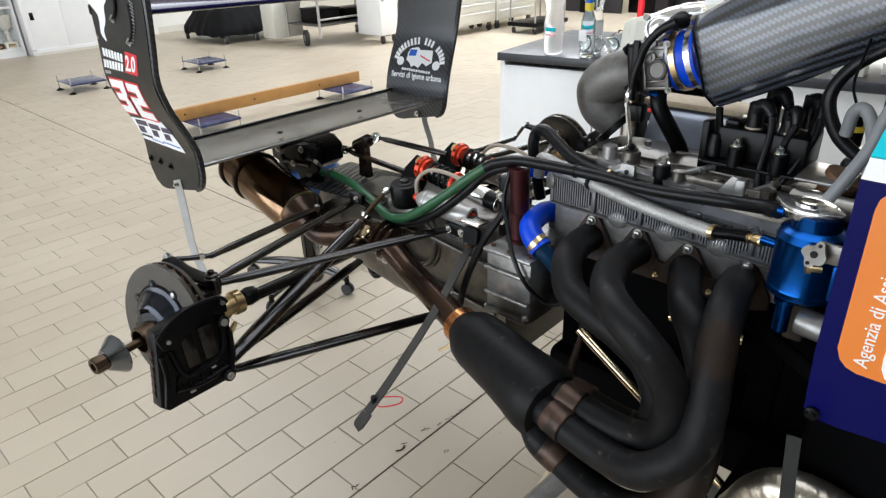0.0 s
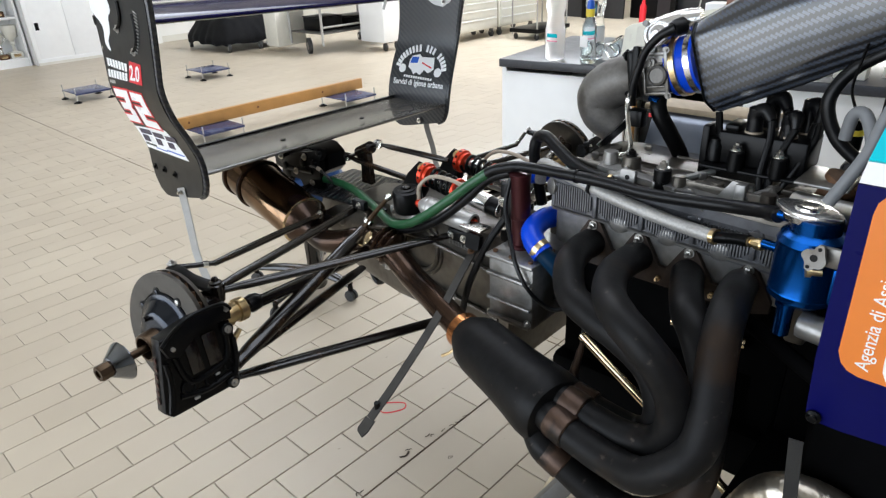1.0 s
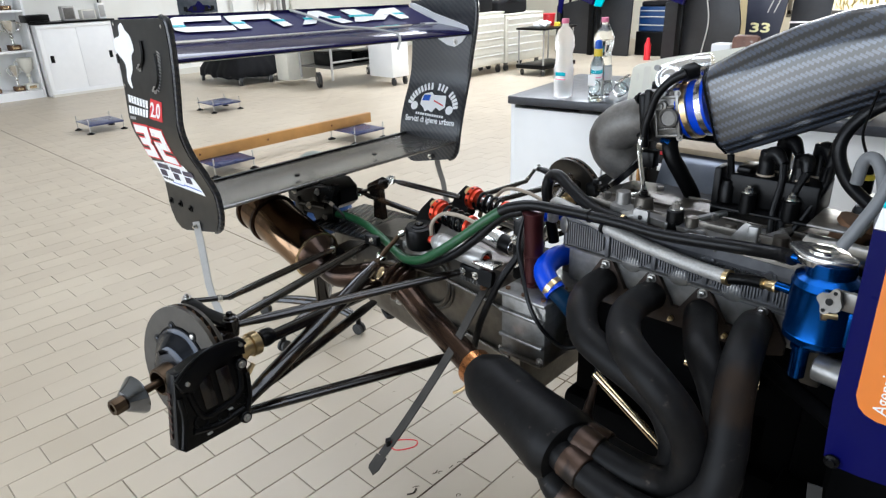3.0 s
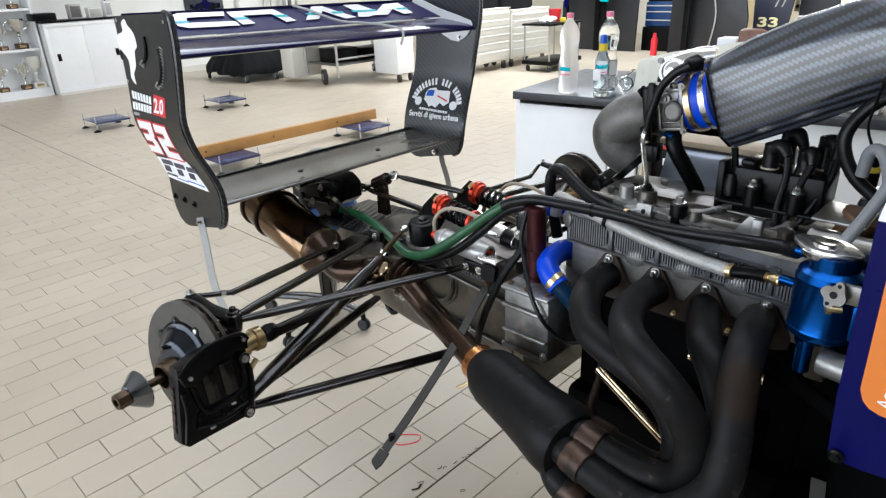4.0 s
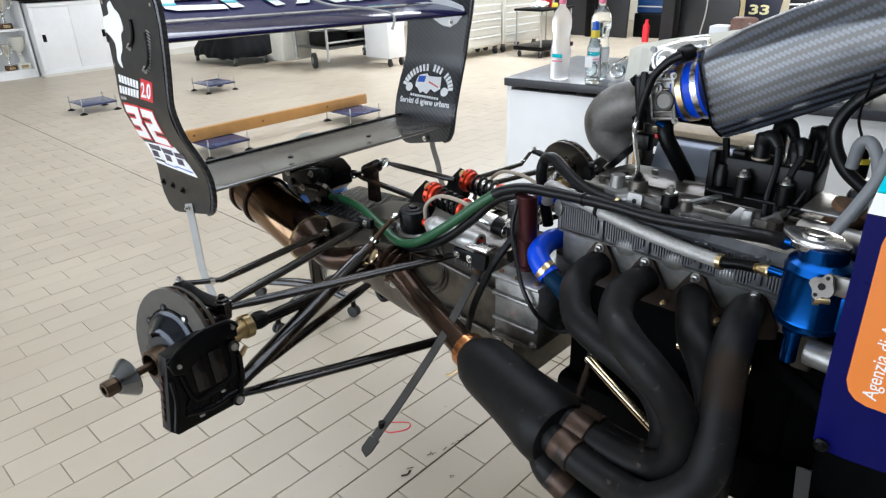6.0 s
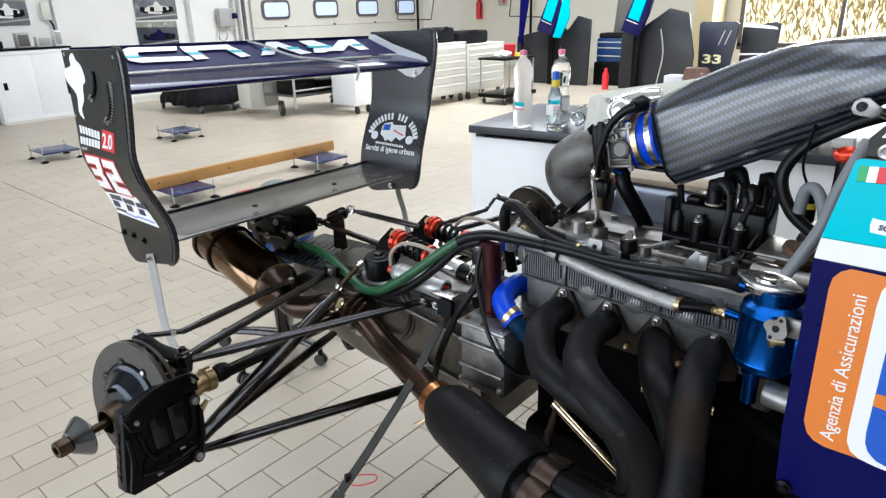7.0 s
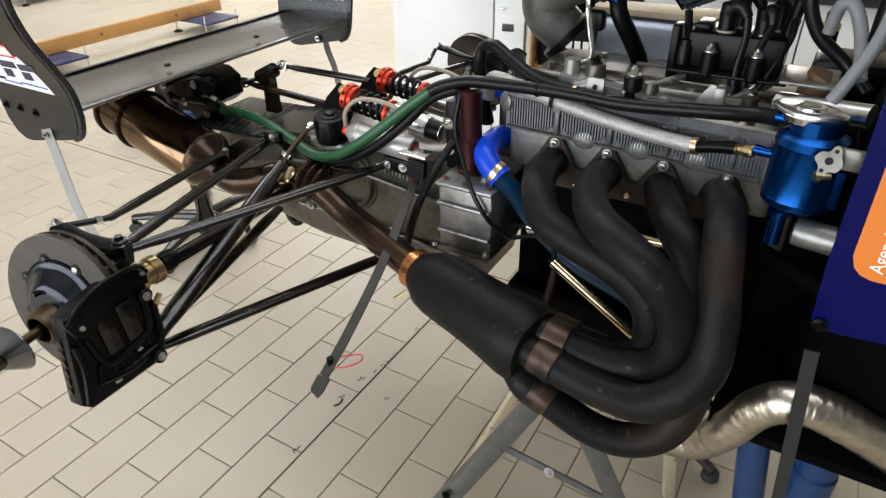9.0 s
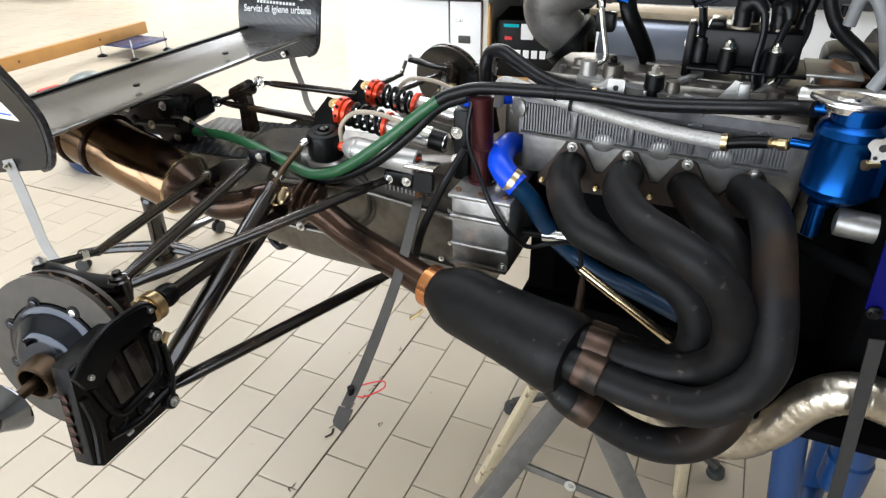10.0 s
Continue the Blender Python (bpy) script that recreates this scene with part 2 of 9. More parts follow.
DISC = material("machined_iron_disc", (0.068, 0.063, 0.056), 0.36, 0.8, grain=0.2, scale=50)
RUST = material("rusty_iron", (0.11, 0.056, 0.027), 0.6, 0.35, grain=0.4, scale=60, bump=0.2)
BRASS = material("brass", (0.72, 0.55, 0.30), 0.3, 1.0, grain=0.2, scale=60)
BLUE_ANO = material("blue_anodised_alloy", (0.002, 0.050, 0.21), 0.22, 0.9, grain=0.15, scale=30)
BLUE_SIL = material("blue_silicone_hose", (0.003, 0.055, 0.58), 0.36, grain=0.12, scale=50, bump=0.1, spec=0.3)
BLUE_FADE = material("blue_painted_tube", (0.004, 0.034, 0.085), 0.35, 0.2, grain=0.25, scale=20)
BLUE_STAND = material("blue_stand_enamel", (0.004, 0.030, 0.105), 0.35, grain=0.15, scale=20)
MAROON = material("maroon_anodised_alloy", (0.055, 0.012, 0.014), 0.3, 0.6, grain=0.2, scale=40)
RED_ANO = material("orange_red_anodised", (0.66, 0.05, 0.015), 0.3, 0.5, grain=0.15, scale=60)
FOIL = material("crumpled_aluminium_foil", (0.44, 0.40, 0.33), 0.32, 1.0, grain=0.35, scale=55, bump=1.0)
SILVER_HOSE = material("silver_sleeve_hose", (0.42, 0.41, 0.39), 0.55, 0.5, grain=0.25, scale=260, bump=0.5)
TAN_HOSE = material("tan_braided_hose", (0.36, 0.30, 0.23), 0.55, 0.2, grain=0.2, scale=400, bump=0.3)
GREY_HOSE = material("grey_rubber_hose", (0.16, 0.165, 0.172), 0.45, grain=0.15, scale=50)
PALE_CORD = material("pale_cotton_cord", (0.50, 0.50, 0.48), 0.7, grain=0.15, scale=300)
WEBBING = material("dark_webbing_strap", (0.012, 0.0115, 0.0105), 0.75, grain=0.2, scale=300, bump=0.3)
WOOD = material("varnished_pine_plank", (0.50, 0.26, 0.08), 0.45, grain=0.15, scale=14, spots=((0.30, 0.13, 0.04), 6.0, 0.66))
PLATE_BLUE = material("blue_grey_plate_paint", (0.040, 0.050, 0.12), 0.28, grain=0.2, scale=20)
GREY_LEG = material("grey_enamelled_stand", (0.118, 0.112, 0.102), 0.45, 0.2, grain=0.3, scale=40)
YELLOW_CHIPPED = material("chipped_cream_enamel", (0.50, 0.42, 0.28), 0.5, grain=0.15, scale=40, spots=((0.12, 0.06, 0.03), 40.0, 0.60))
CLOTH = material("black_cloth_cover", (0.006, 0.006, 0.007), 0.85, grain=0.3, scale=25, bump=0.4, spec=0.2)
DARK_PANEL = material("dark_body_panel", (0.012, 0.013, 0.016), 0.4, grain=0.25, scale=15, coat=0.1)
CLEAR = glass_material("clear_bottle_plastic", (0.93, 0.97, 0.98), 0.05)
MILKY = glass_material("milky_bottle", (0.97, 0.97, 0.985), 0.55)
PINK = material("pink_cap", (0.80, 0.22, 0.35), 0.35, grain=0.05)
YELLOW = material("yellow_plastic", (0.80, 0.62, 0.05), 0.4, grain=0.08)
CREAM_PLASTIC = material("cream_plastic_sheet", (0.75, 0.74, 0.64), 0.4, grain=0.05, scale=15)
RUBBER_TYRE = material("caster_rubber", (0.03, 0.03, 0.03), 0.6, grain=0.2)
PICTURE = material("dark_poster_print", (0.05, 0.06, 0.075), 0.3, grain=0.6, scale=9, spots=((0.30, 0.30, 0.32), 5.0, 0.62))
PICTURE_GREY = material("grey_poster_print", (0.15, 0.155, 0.17), 0.3, grain=0.5, scale=9, spots=((0.32, 0.32, 0.33), 5.0, 0.60))
BANK_PRINT = material("pale_poster_bank", (0.28, 0.29, 0.24), 0.35, grain=0.5, scale=14, spots=((0.55, 0.55, 0.52), 9.0, 0.56))
# emission stands in for daylight on the yard behind the window
YARD_GLOW = glow_material("glowing_yard_sheet", (0.82, 0.78, 0.56), 1.7)
# bluish reflection in the door panes, put in as a weak glow
PANE_GLOW = glow_material("pane_reflection_glow", (0.55, 0.66, 0.85), 0.55)


# ---- mesh helpers ----
def thing(name, label, category, group="", kind="", at=(0, 0, 0)):
    ob = new(name)
    ob.empty_display_size = 0.05
    ob.location = at
    return tagged(ob, label, category, group, kind)


def part(name, bm, mat, parent=None, label="", angle=35):
    """Links a bmesh, in world coordinates, as one mesh object under a thing or a part."""
    me = bpy.data.meshes.new(name)
    bm.normal_update()
    bmesh.ops.recalc_face_normals(bm, faces=bm.faces)
    bm.to_mesh(me)
    bm.free()
    me.shade_smooth()
    me.set_sharp_from_angle(angle=radians(angle))
    me.materials.append(mat)
    ob = new(name, me)
    if parent is not None:
        ob.parent = parent
        world_of = Matrix.Identity(4)
        p = parent
        while p is not None:
            world_of = p.matrix_basis @ world_of if p.parent is None else p.matrix_parent_inverse @ p.matrix_basis @ world_of
            p = p.parent
        ob.matrix_parent_inverse = world_of.inverted()
    if label:
        tagged(ob, label)
    return ob


def BM():
    return bmesh.new()


def box(bm, c, s, bevel=0.0, m=None, seg=2):
    """A box of size s with its middle at c, its edges rounded."""
    r = bmesh.ops.create_cube(bm, size=1.0)
    vs = r["verts"]
    bmesh.ops.scale(bm, vec=s, verts=vs)
    if bevel:
        es = list({e for v in vs for e in v.link_edges})
        r2 = bmesh.ops.bevel(bm, geom=es, offset=bevel, segments=seg, affect="EDGES", profile=0.5)
        vs = list({v for f in r2["faces"] for v in f.verts} | {v for v in vs if v.is_valid})
    bmesh.ops.transform(bm, matrix=(m or Matrix.Identity(4)) @ Matrix.Translation(c), verts=vs)
    return bm


def ring_frame(d):
    d = Vector(d).normalized()
    a = Vector((0, 0, 1)) if abs(d.z) < 0.9 else Vector((1, 0, 0))
    u = d.cross(a).normalized()
    return u, d.cross(u).normalized()


def smooth_path(pts, per=8):
    """A Catmull-Rom curve through the points."""
    P = [Vector(p) for p in pts]
    if len(P) < 3:
        return P
    P = [P[0] * 2 - P[1]] + P + [P[-1] * 2 - P[-2]]
    out = []
    for i in range(1, len(P) - 2):
        a, b, c, d = P[i - 1:i + 3]
        for k in range(per):
            t = k / per
            out.append(0.5 * ((2 * b) + (c - a) * t + (2 * a - 5 * b + 4 * c - d) * t * t + (3 * b - 3 * c + d - a) * t ** 3))
    out.append(P[-2])
    return out


def tube(bm, pts, r, seg=14, per=8, flat=1.0, cap=True, wobble=0.0):
    """A round (or flattened) tube along a smooth path; r may be one radius or one for each given point."""
    path = smooth_path(pts, per)
    n = len(path)
    rs = r if isinstance(r, (list, tuple)) else [r] * len(pts)
    rings = []
    u = None
    for i, p in enumerate(path):
        d = (path[min(i + 1, n - 1)] - path[max(i - 1, 0)]).normalized()
        if u is None:
            u, v = ring_frame(d)
        else:
            u = (u - d * u.dot(d)).normalized()
            v = d.cross(u)
        f = i / max(1, n - 1) * (len(rs) - 1)
        k = min(int(f), len(rs) - 2) if len(rs) > 1 else 0
        rad = rs[k] + (rs[min(k + 1, len(rs) - 1)] - rs[k]) * (f - k)
        if wobble:
            rad *= 1 + wobble * (random.random() - 0.5)
        rings.append([bm.verts.new(p + u * (math.cos(a) * rad) + v * (math.sin(a) * rad * flat)) for a in (2 * math.pi * j / seg for j in range(seg))])
    for a, b in zip(rings, rings[1:]):
        for j in range(seg):
            bm.faces.new((a[j], a[(j + 1) % seg], b[(j + 1) % seg], b[j]))
    if cap:
        bm.faces.new(rings[0][::-1])
        bm.faces.new(rings[-1])
    return bm


def cyl(bm, a, b, r, r2=None, seg=18, flat=1.0):
    return tube(bm, [a, b], [r, r if r2 is None else r2], seg, 1, flat)


def lathe(bm, prof, a, axis, seg=28, cap=True):
    """Turns a profile of (distance along the axis, radius) round the axis from the point a."""
    d = Vector(axis).normalized()
    u, v = ring_frame(d)
    rings = []
    for s, r in prof:
        c = Vector(a) + d * s
        rings.append([bm.verts.new(c + (u * math.cos(2 * math.pi * j / seg) + v * math.sin(2 * math.pi * j / seg)) * max(r, 1e-4)) for j in range(seg)])
    for p, q in zip(rings, rings[1:]):
        for j in range(seg):
            bm.faces.new((p[j], p[(j + 1) % seg], q[(j + 1) % seg], q[j]))
    if cap:
        bm.faces.new(rings[0][::-1])
        bm.faces.new(rings[-1])
    return bm


def ribbon(bm, pts, w, thick, wide, per=6):
    """A bent flat bar along a smooth path; wide is the direction of its width."""
    path = smooth_path(pts, per)
    wd = Vector(wide).normalized()
    rings = []
    for i, p in enumerate(path):
        d = (path[min(i + 1, len(path) - 1)] - path[max(i - 1, 0)]).normalized()
        a = (wd - d * wd.dot(d)).normalized()
        n = d.cross(a) * (thick / 2)
        a = a * (w / 2)
        rings.append([p - a - n, p + a - n, p + a + n, p - a + n])
    return loft(bm, rings)


def prism(bm, pts, thick, m=None, bevel=0.0):
    """A flat polygon in local x, y given a thickness along local z."""
    m = m or Matrix.Identity(4)
    lo = [bm.verts.new(m @ Vector((x, y, 0))) for x, y in pts]
    hi = [bm.verts.new(m @ Vector((x, y, thick))) for x, y in pts]
    n = len(pts)
    fs = [bm.faces.new(lo[::-1]), bm.faces.new(hi)]
    for i in range(n):
        fs.append(bm.faces.new((lo[i], lo[(i + 1) % n], hi[(i + 1) % n], hi[i])))
    if bevel:
        es = list({e for f in fs[:2] for e in f.edges})
        bmesh.ops.bevel(bm, geom=es, offset=bevel, segments=2, affect="EDGES", profile=0.5)
    return bm


def loft(bm, rings, cap=True):
    vs = [[bm.verts.new(p) for p in r] for r in rings]
    n = len(vs[0])
    for a, b in zip(vs, vs[1:]):
        for j in range(n):
            bm.faces.new((a[j], a[(j + 1) % n], b[(j + 1) % n], b[j]))
    if cap:
        bm.faces.new(vs[0][::-1])
        bm.faces.new(vs[-1])
    return bm


def bolt(bm, a, axis, r=0.006, h=0.006):
    """A hexagon head on a washer."""
    d = Vector(axis).normalized()
    a = Vector(a)
    cyl(bm, a, a + d * 0.0015, r * 1.7, seg=14)
    cyl(bm, a + d * 0.0015, a + d * h, r, seg=6)
    cyl(bm, a + d * h, a + d * (h + r * 0.5), r * 0.55, seg=8)
    return bm


def rounded(w, h, r, seg=5):
    """Corner points of a rounded rectangle with its lower left corner at 0, 0."""
    out = []
    for cx, cy, a0 in ((w - r, h - r, 0), (r, h - r, 90), (r, r, 180), (w - r, r, 270)):
        for k in range(seg + 1):
            a = radians(a0 + 90 * k / seg)
            out.append((cx + r * math.cos(a), cy + r * math.sin(a)))
    return out


def spline2(pts, per=5):
    """A closed smooth outline through 2D points."""
    P = [Vector((x, y, 0)) for x, y in pts]
    n = len(P)
    out = []
    for i in range(n):
        a, b, c, d = P[i - 1], P[i], P[(i + 1) % n], P[(i + 2) % n]
        for k in range(per):
            t = k / per
            q = 0.5 * ((2 * b) + (c - a) * t + (2 * a - 5 * b + 4 * c - d) * t * t + (3 * b - 3 * c + d - a) * t ** 3)
            out.append((q.x, q.y))
    return out


def lettering(name, body, size, m, mat, parent, label="", depth=0.0006, align="LEFT", bold=0.0):
    """Words in the built-in font, turned into a thin mesh."""
    cu = bpy.data.curves.new(name, "FONT")
    cu.body, cu.size, cu.extrude, cu.align_x, cu.offset = body, size, depth, align, bold
    tmp = bpy.data.objects.new(name, cu)
    me = bpy.data.meshes.new_from_object(tmp)
    bpy.data.objects.remove(tmp)
    bpy.data.curves.remove(cu)
    bm = BM()
    bm.from_mesh(me)
    bmesh.ops.transform(bm, matrix=m, verts=bm.verts)
    bpy.data.meshes.remove(me)
    return part(name, bm, mat, parent, label)


def basis(origin, xdir, ydir):
    """The matrix of a local frame with its x along xdir and y along ydir."""
    x = Vector(xdir).normalized()
    z = x.cross(Vector(ydir)).normalized()
    y = z.cross(x)
    m = Matrix((x, y, z)).transposed().to_4x4()
    m.translation = origin
    return m

# ---- the room ----
X0, X1, Y0, Y1, HT = -9.7, 6.0, -5.0, 13.4, 4.5


def slab(name, c, s, mat, label, category="wall"):
    ob = part(name, box(BM(), c, s), mat)
    return tagged(ob, label, category, kind="structure")


floor = slab("floor", ((X0 + X1) / 2, (Y0 + Y1) / 2, -0.0545), (X1 - X0 + 0.8, Y1 - Y0 + 0.8, 0.1), GROUT, "cream rectangular tiles laid in running bond with dark joints", "floor")
# ceiling in strips that leave the two skylight openings free
bm = BM()
ys = (Y0 - 0.4, -0.5, 1.1, 1.4, 3.0, 6.8, 8.4, Y1 + 0.4)
for k in (0, 2, 4, 6):
    box(bm, ((X0 + X1) / 2, (ys[k] + ys[k + 1]) / 2, HT + 0.1), (X1 - X0 + 0.8, ys[k + 1] - ys[k], 0.2))
for k, gap in ((1, (-0.6, 3.8)), (3, (-6.5, -1.0)), (5, (-6.5, -1.0))):
    for xa, xb in ((X0 - 0.4, gap[0]), (gap[1], X1 + 0.4)):
        box(bm, ((xa + xb) / 2, (ys[k] + ys[k + 1]) / 2, HT + 0.1), (xb - xa, ys[k + 1] - ys[k], 0.2))
tagged(part("ceiling", bm, CEIL), "plain white workshop ceiling with skylights", "ceiling", kind="structure")
slab("wall_west", (X0 - 0.1, (Y0 + Y1) / 2, HT / 2), (0.2, Y1 - Y0, HT), WALL, "white painted workshop wall with posters")
slab("wall_east", (X1 + 0.1, (Y0 + Y1) / 2, HT / 2), (0.2, Y1 - Y0, HT), WALL_GREY, "unseen closing wall, grey to cut bounced light")


def pierced_wall(name, y, mat, label, xa, xb, za, zb):
    """A wall along x with one opening from xa to xb and za to zb."""
    bm = BM()
    for c0, c1, d0, d1 in ((X0 - 0.2, xa, 0, HT), (xb, X1 + 0.2, 0, HT), (xa, xb, zb, HT), (xa, xb, 0, za)):
        if d1 - d0 < 0.05:
            continue
        box(bm, ((c0 + c1) / 2, y, (d0 + d1) / 2), (c1 - c0, 0.2, d1 - d0))
    tagged(part(name, bm, mat), label, "wall", kind="structure")


pierced_wall("wall_south", Y0 - 0.1, WALL_GREY, "unseen wall with an open garage door, grey to cut bounced light", -5.3, 2.5, 0.0, 3.2)
pierced_wall("wall_north", Y1 + 0.1, WALL_CREAM, "cream workshop wall with a bright yard window", -2.6, 0.9, 0.55, 3.1)
# a plain sheet that glows in place of a lit yard
slab("backdrop", (-0.8, Y1 + 2.2, 1.9), (7.0, 0.05, 4.2), YARD_GLOW, "glowing sheet standing in for the bright yard", "backdrop")

# ---- the racing car ----
CY = 0.40
car = thing("racing_car", "single-seater racing car on stands, rear bodywork and wheels off", "racing car", at=(1.0, CY, 0.5))


def far(p, side):
    """The point itself on the near side, its mirror on the other side of the car."""
    return p if side < 0 else (p[0], 2 * CY - p[1], p[2])


# rear wing
WC = 0.397
EP = [(0.006, 1.346), (0.245, 1.353), (0.262, 1.350), (0.271, 1.341), (0.272, 1.300), (0.263, 1.245), (0.250, 1.190), (0.238, 1.130), (0.234, 1.070), (0.238, 1.020), (0.241, 0.970), (0.237, 0.925), (0.231, 0.900),
      (0.219, 0.879), (0.198, 0.868), (0.050, 0.838), (0.024, 0.838), (0.000, 0.850), (-0.016, 0.877), (-0.021, 0.913), (-0.018, 0.955), (-0.018, 1.000), (-0.019, 1.045), (-0.015, 1.095), (-0.008, 1.140), (0.000, 1.190), (0.003, 1.240), (0.006, 1.300)]


def plate_y(z, side):
    """The endplates bend inwards between the two wing elements."""
    u = min(1.0, max(0.0, (1.135 - z) / 0.20))
    y = -0.070 + 0.057 * u * u * (3 - 2 * u)
    return y if side < 0 else 2 * WC - y


def wrapped(bm, side, lift, thick=0.0004):
    """Lays flat faces, given in x and z, on the bent face of an endplate that the walker sees, with a thickness."""
    for k in range(1, 28):
        geom = bm.verts[:] + bm.edges[:] + bm.faces[:]
        bmesh.ops.bisect_plane(bm, geom=geom, plane_co=(0, 0, 0.83 + 0.02 * k), plane_no=(0, 0, 1))
    if thick:
        r = bmesh.ops.extrude_face_region(bm, geom=bm.faces[:])
        bmesh.ops.translate(bm, vec=(0, -thick, 0), verts=[v for v in r["geom"] if isinstance(v, bmesh.types.BMVert)])
    for v in bm.verts:
        v.co.y += plate_y(v.co.z, side) - lift
    return bm


def flat_face(bm, pts):
    bm.faces.new([bm.verts.new((x, 0, z)) for x, z in pts])
    return bm


def widened(pts, d):
    """The outline moved outwards by d, for a closed shape of straight edges."""
    n = len(pts)
    area = sum(pts[i][0] * pts[(i + 1) % n][1] - pts[(i + 1) % n][0] * pts[i][1] for i in range(n))
    g = 1 if area > 0 else -1
    out = []
    for i in range(n):
        a, b, c = Vector(pts[i - 1]), Vector(pts[i]), Vector(pts[(i + 1) % n])
        e, f = (b - a).normalized(), (c - b).normalized()
        p, q = Vector((e.y, -e.x)) * g, Vector((f.y, -f.x)) * g
        m = (p + q) / max(0.35, 1 + p.dot(q))
        out.append(tuple(b + m * d))
    return out


def on_quad(pts, quad):
    """Points of the unit square carried into four corners: upper left, upper right, lower right, lower left."""
    tl, tr, br, bl = [Vector(c) for c in quad]
    return [tuple(bl.lerp(br, u).lerp(tl.lerp(tr, u), v)) for u, v in pts]


plates = {}
for side in (-1, 1):
    bm = flat_face(BM(), EP)
    wrapped(bm, side, -0.006, 0.012)
    plate = part("wing_endplate", bm, CARBON_PLAIN if side < 0 else CARBON, car,
                 "dark matt carbon wing endplate with white stickers" if side < 0 else "glossy carbon twill wing endplate with a white round sticker", angle=50)
    plates[side] = plate
    # raised lip along the leading and upper edges
    lip = [(x, plate_y(z, side) + 0.003, z) for x, z in EP[1:15]]
    part("edge_lip", tube(BM(), lip, 0.0075, 8, 4), CARBON, plate)
    s = side
    y = plate_y(0.86, side)
    strut = [(0.128, y + s * 0.012, 0.880), (0.136, y + s * 0.014, 0.83), (0.150, y + s * 0.02, 0.775), (0.162, y + s * 0.024, 0.71), (0.205, y + s * 0.03, 0.66)]
    bm = ribbon(BM(), strut, 0.017, 0.004, (0.72, 0.69, 0.0))
    part("strut", bm, STRUT_GREY, plate, "bent grey flat-bar support strut")
    part("strut_bolt", bolt(BM(), (0.126, y - 0.014, 0.868), (0, -1, 0), 0.005), BRIGHT, plate)
near, off = plates[-1], plates[1]
# slots, bolts and stickers of the near plate
for pts in ([(0.151, 1.307), (0.149, 1.282), (0.138, 1.263), (0.117, 1.25)], [(0.211, 1.285), (0.208, 1.246), (0.195, 1.222), (0.173, 1.207)]):
    slot = part("adjuster_slot", tube(BM(), [(x, plate_y(z, -1) - 0.0045, z) for x, z in pts], 0.0075, 8, 5, flat=0.5), BLACK, near, "black curved adjuster slot")
    part("slot_bolt", bolt(BM(), (pts[-1][0], -0.0775, pts[-1][1]), (0, -1, 0), 0.005, 0.004), STEEL, slot)
bm = BM()
for k in range(13):
    f = k / 12
    x, z = 0.222 - 0.006 * f - 0.032 * f * f, 1.287 - 0.079 * f
    cyl(bm, (x - 0.006, -0.0775, z + 0.002), (x + 0.007, -0.0775, z - 0.003), 0.0011, seg=6)
part("slot_scale", bm, STRUT_GREY, near)
for x, z in ((-0.003, 0.907), (0.048, 0.908), (0.100, 0.906)):
    part("plate_bolt", bolt(BM(), (x, plate_y(z, -1) - 0.006, z), (0, -1, 0), 0.0055, 0.004), BLACK, near)
for x, z in ((0.022, 1.338), (0.258, 1.338), (0.012, 1.205)):
    part("plate_screw", cyl(BM(), (x, -0.0755, z), (x, -0.078, z), 0.004, seg=10), BRIGHT, near)
part("edge_bracket", box(BM(), (0.002, -0.066, 1.262), (0.022, 0.02, 0.022), 0.003), BLACK, near)


def sticker(name, pts, side, lift, mat, parent, label=""):
    return part(name, wrapped(flat_face(BM(), pts), side, 0.0062 + lift), mat, parent, label)


def bars(name, quads, side, lift, mat, parent, label=""):
    """Writing that is not lettered: plain bars, each given by four corners in x and z."""
    bm = BM()
    for q in quads:
        flat_face(bm, q)
    return part(name, wrapped(bm, side, 0.0062 + lift), mat, parent, label)


def bar_row(quad, n, gap=0.25):
    """n bars that share out a slanted strip."""
    return [on_quad([(k / n, 0), ((k + 1 - gap) / n, 0), ((k + 1 - gap) / n, 1), (k / n, 1)], quad) for k in range(n)]


# worn white decal without writing
sticker("white_decal", spline2([(0.064, 1.341), (0.075, 1.327), (0.096, 1.314), (0.102, 1.286), (0.083, 1.273), (0.074, 1.243), (0.052, 1.222), (0.053, 1.200), (0.032, 1.215), (0.040, 1.253), (0.001, 1.281), (0.004, 1.305), (0.040, 1.314), (0.043, 1.332)], 3), -1, 0.0002, WHITE_VINYL, near, "plain white decal")
bars("white_bars", bar_row([(0.016, 1.184), (0.122, 1.178), (0.116, 1.160), (0.014, 1.166)], 7), -1, 0.0002, WHITE_VINYL, near)
bars("white_bars", bar_row([(0.008, 1.158), (0.114, 1.157), (0.105, 1.139), (0.003, 1.140)], 7), -1, 0.0002, WHITE_VINYL, near)
bars("grey_bars", bar_row([(0.002, 1.133), (0.034, 1.134), (0.032, 1.127), (0.000, 1.126)], 4), -1, 0.0002, STRUT_GREY, near)
sticker("red_patch", [(0.136, 1.186), (0.190, 1.182), (0.174, 1.137), (0.110, 1.139)], -1, 0.0002, RED, near)
cu = bpy.data.curves.new("figures", "FONT")
cu.body, cu.size, cu.offset = "2.0", 0.046, 0.0012
tmp = bpy.data.objects.new("figures", cu)
me = bpy.data.meshes.new_from_object(tmp)
bpy.data.objects.remove(tmp)
bm = BM()
bm.from_mesh(me)
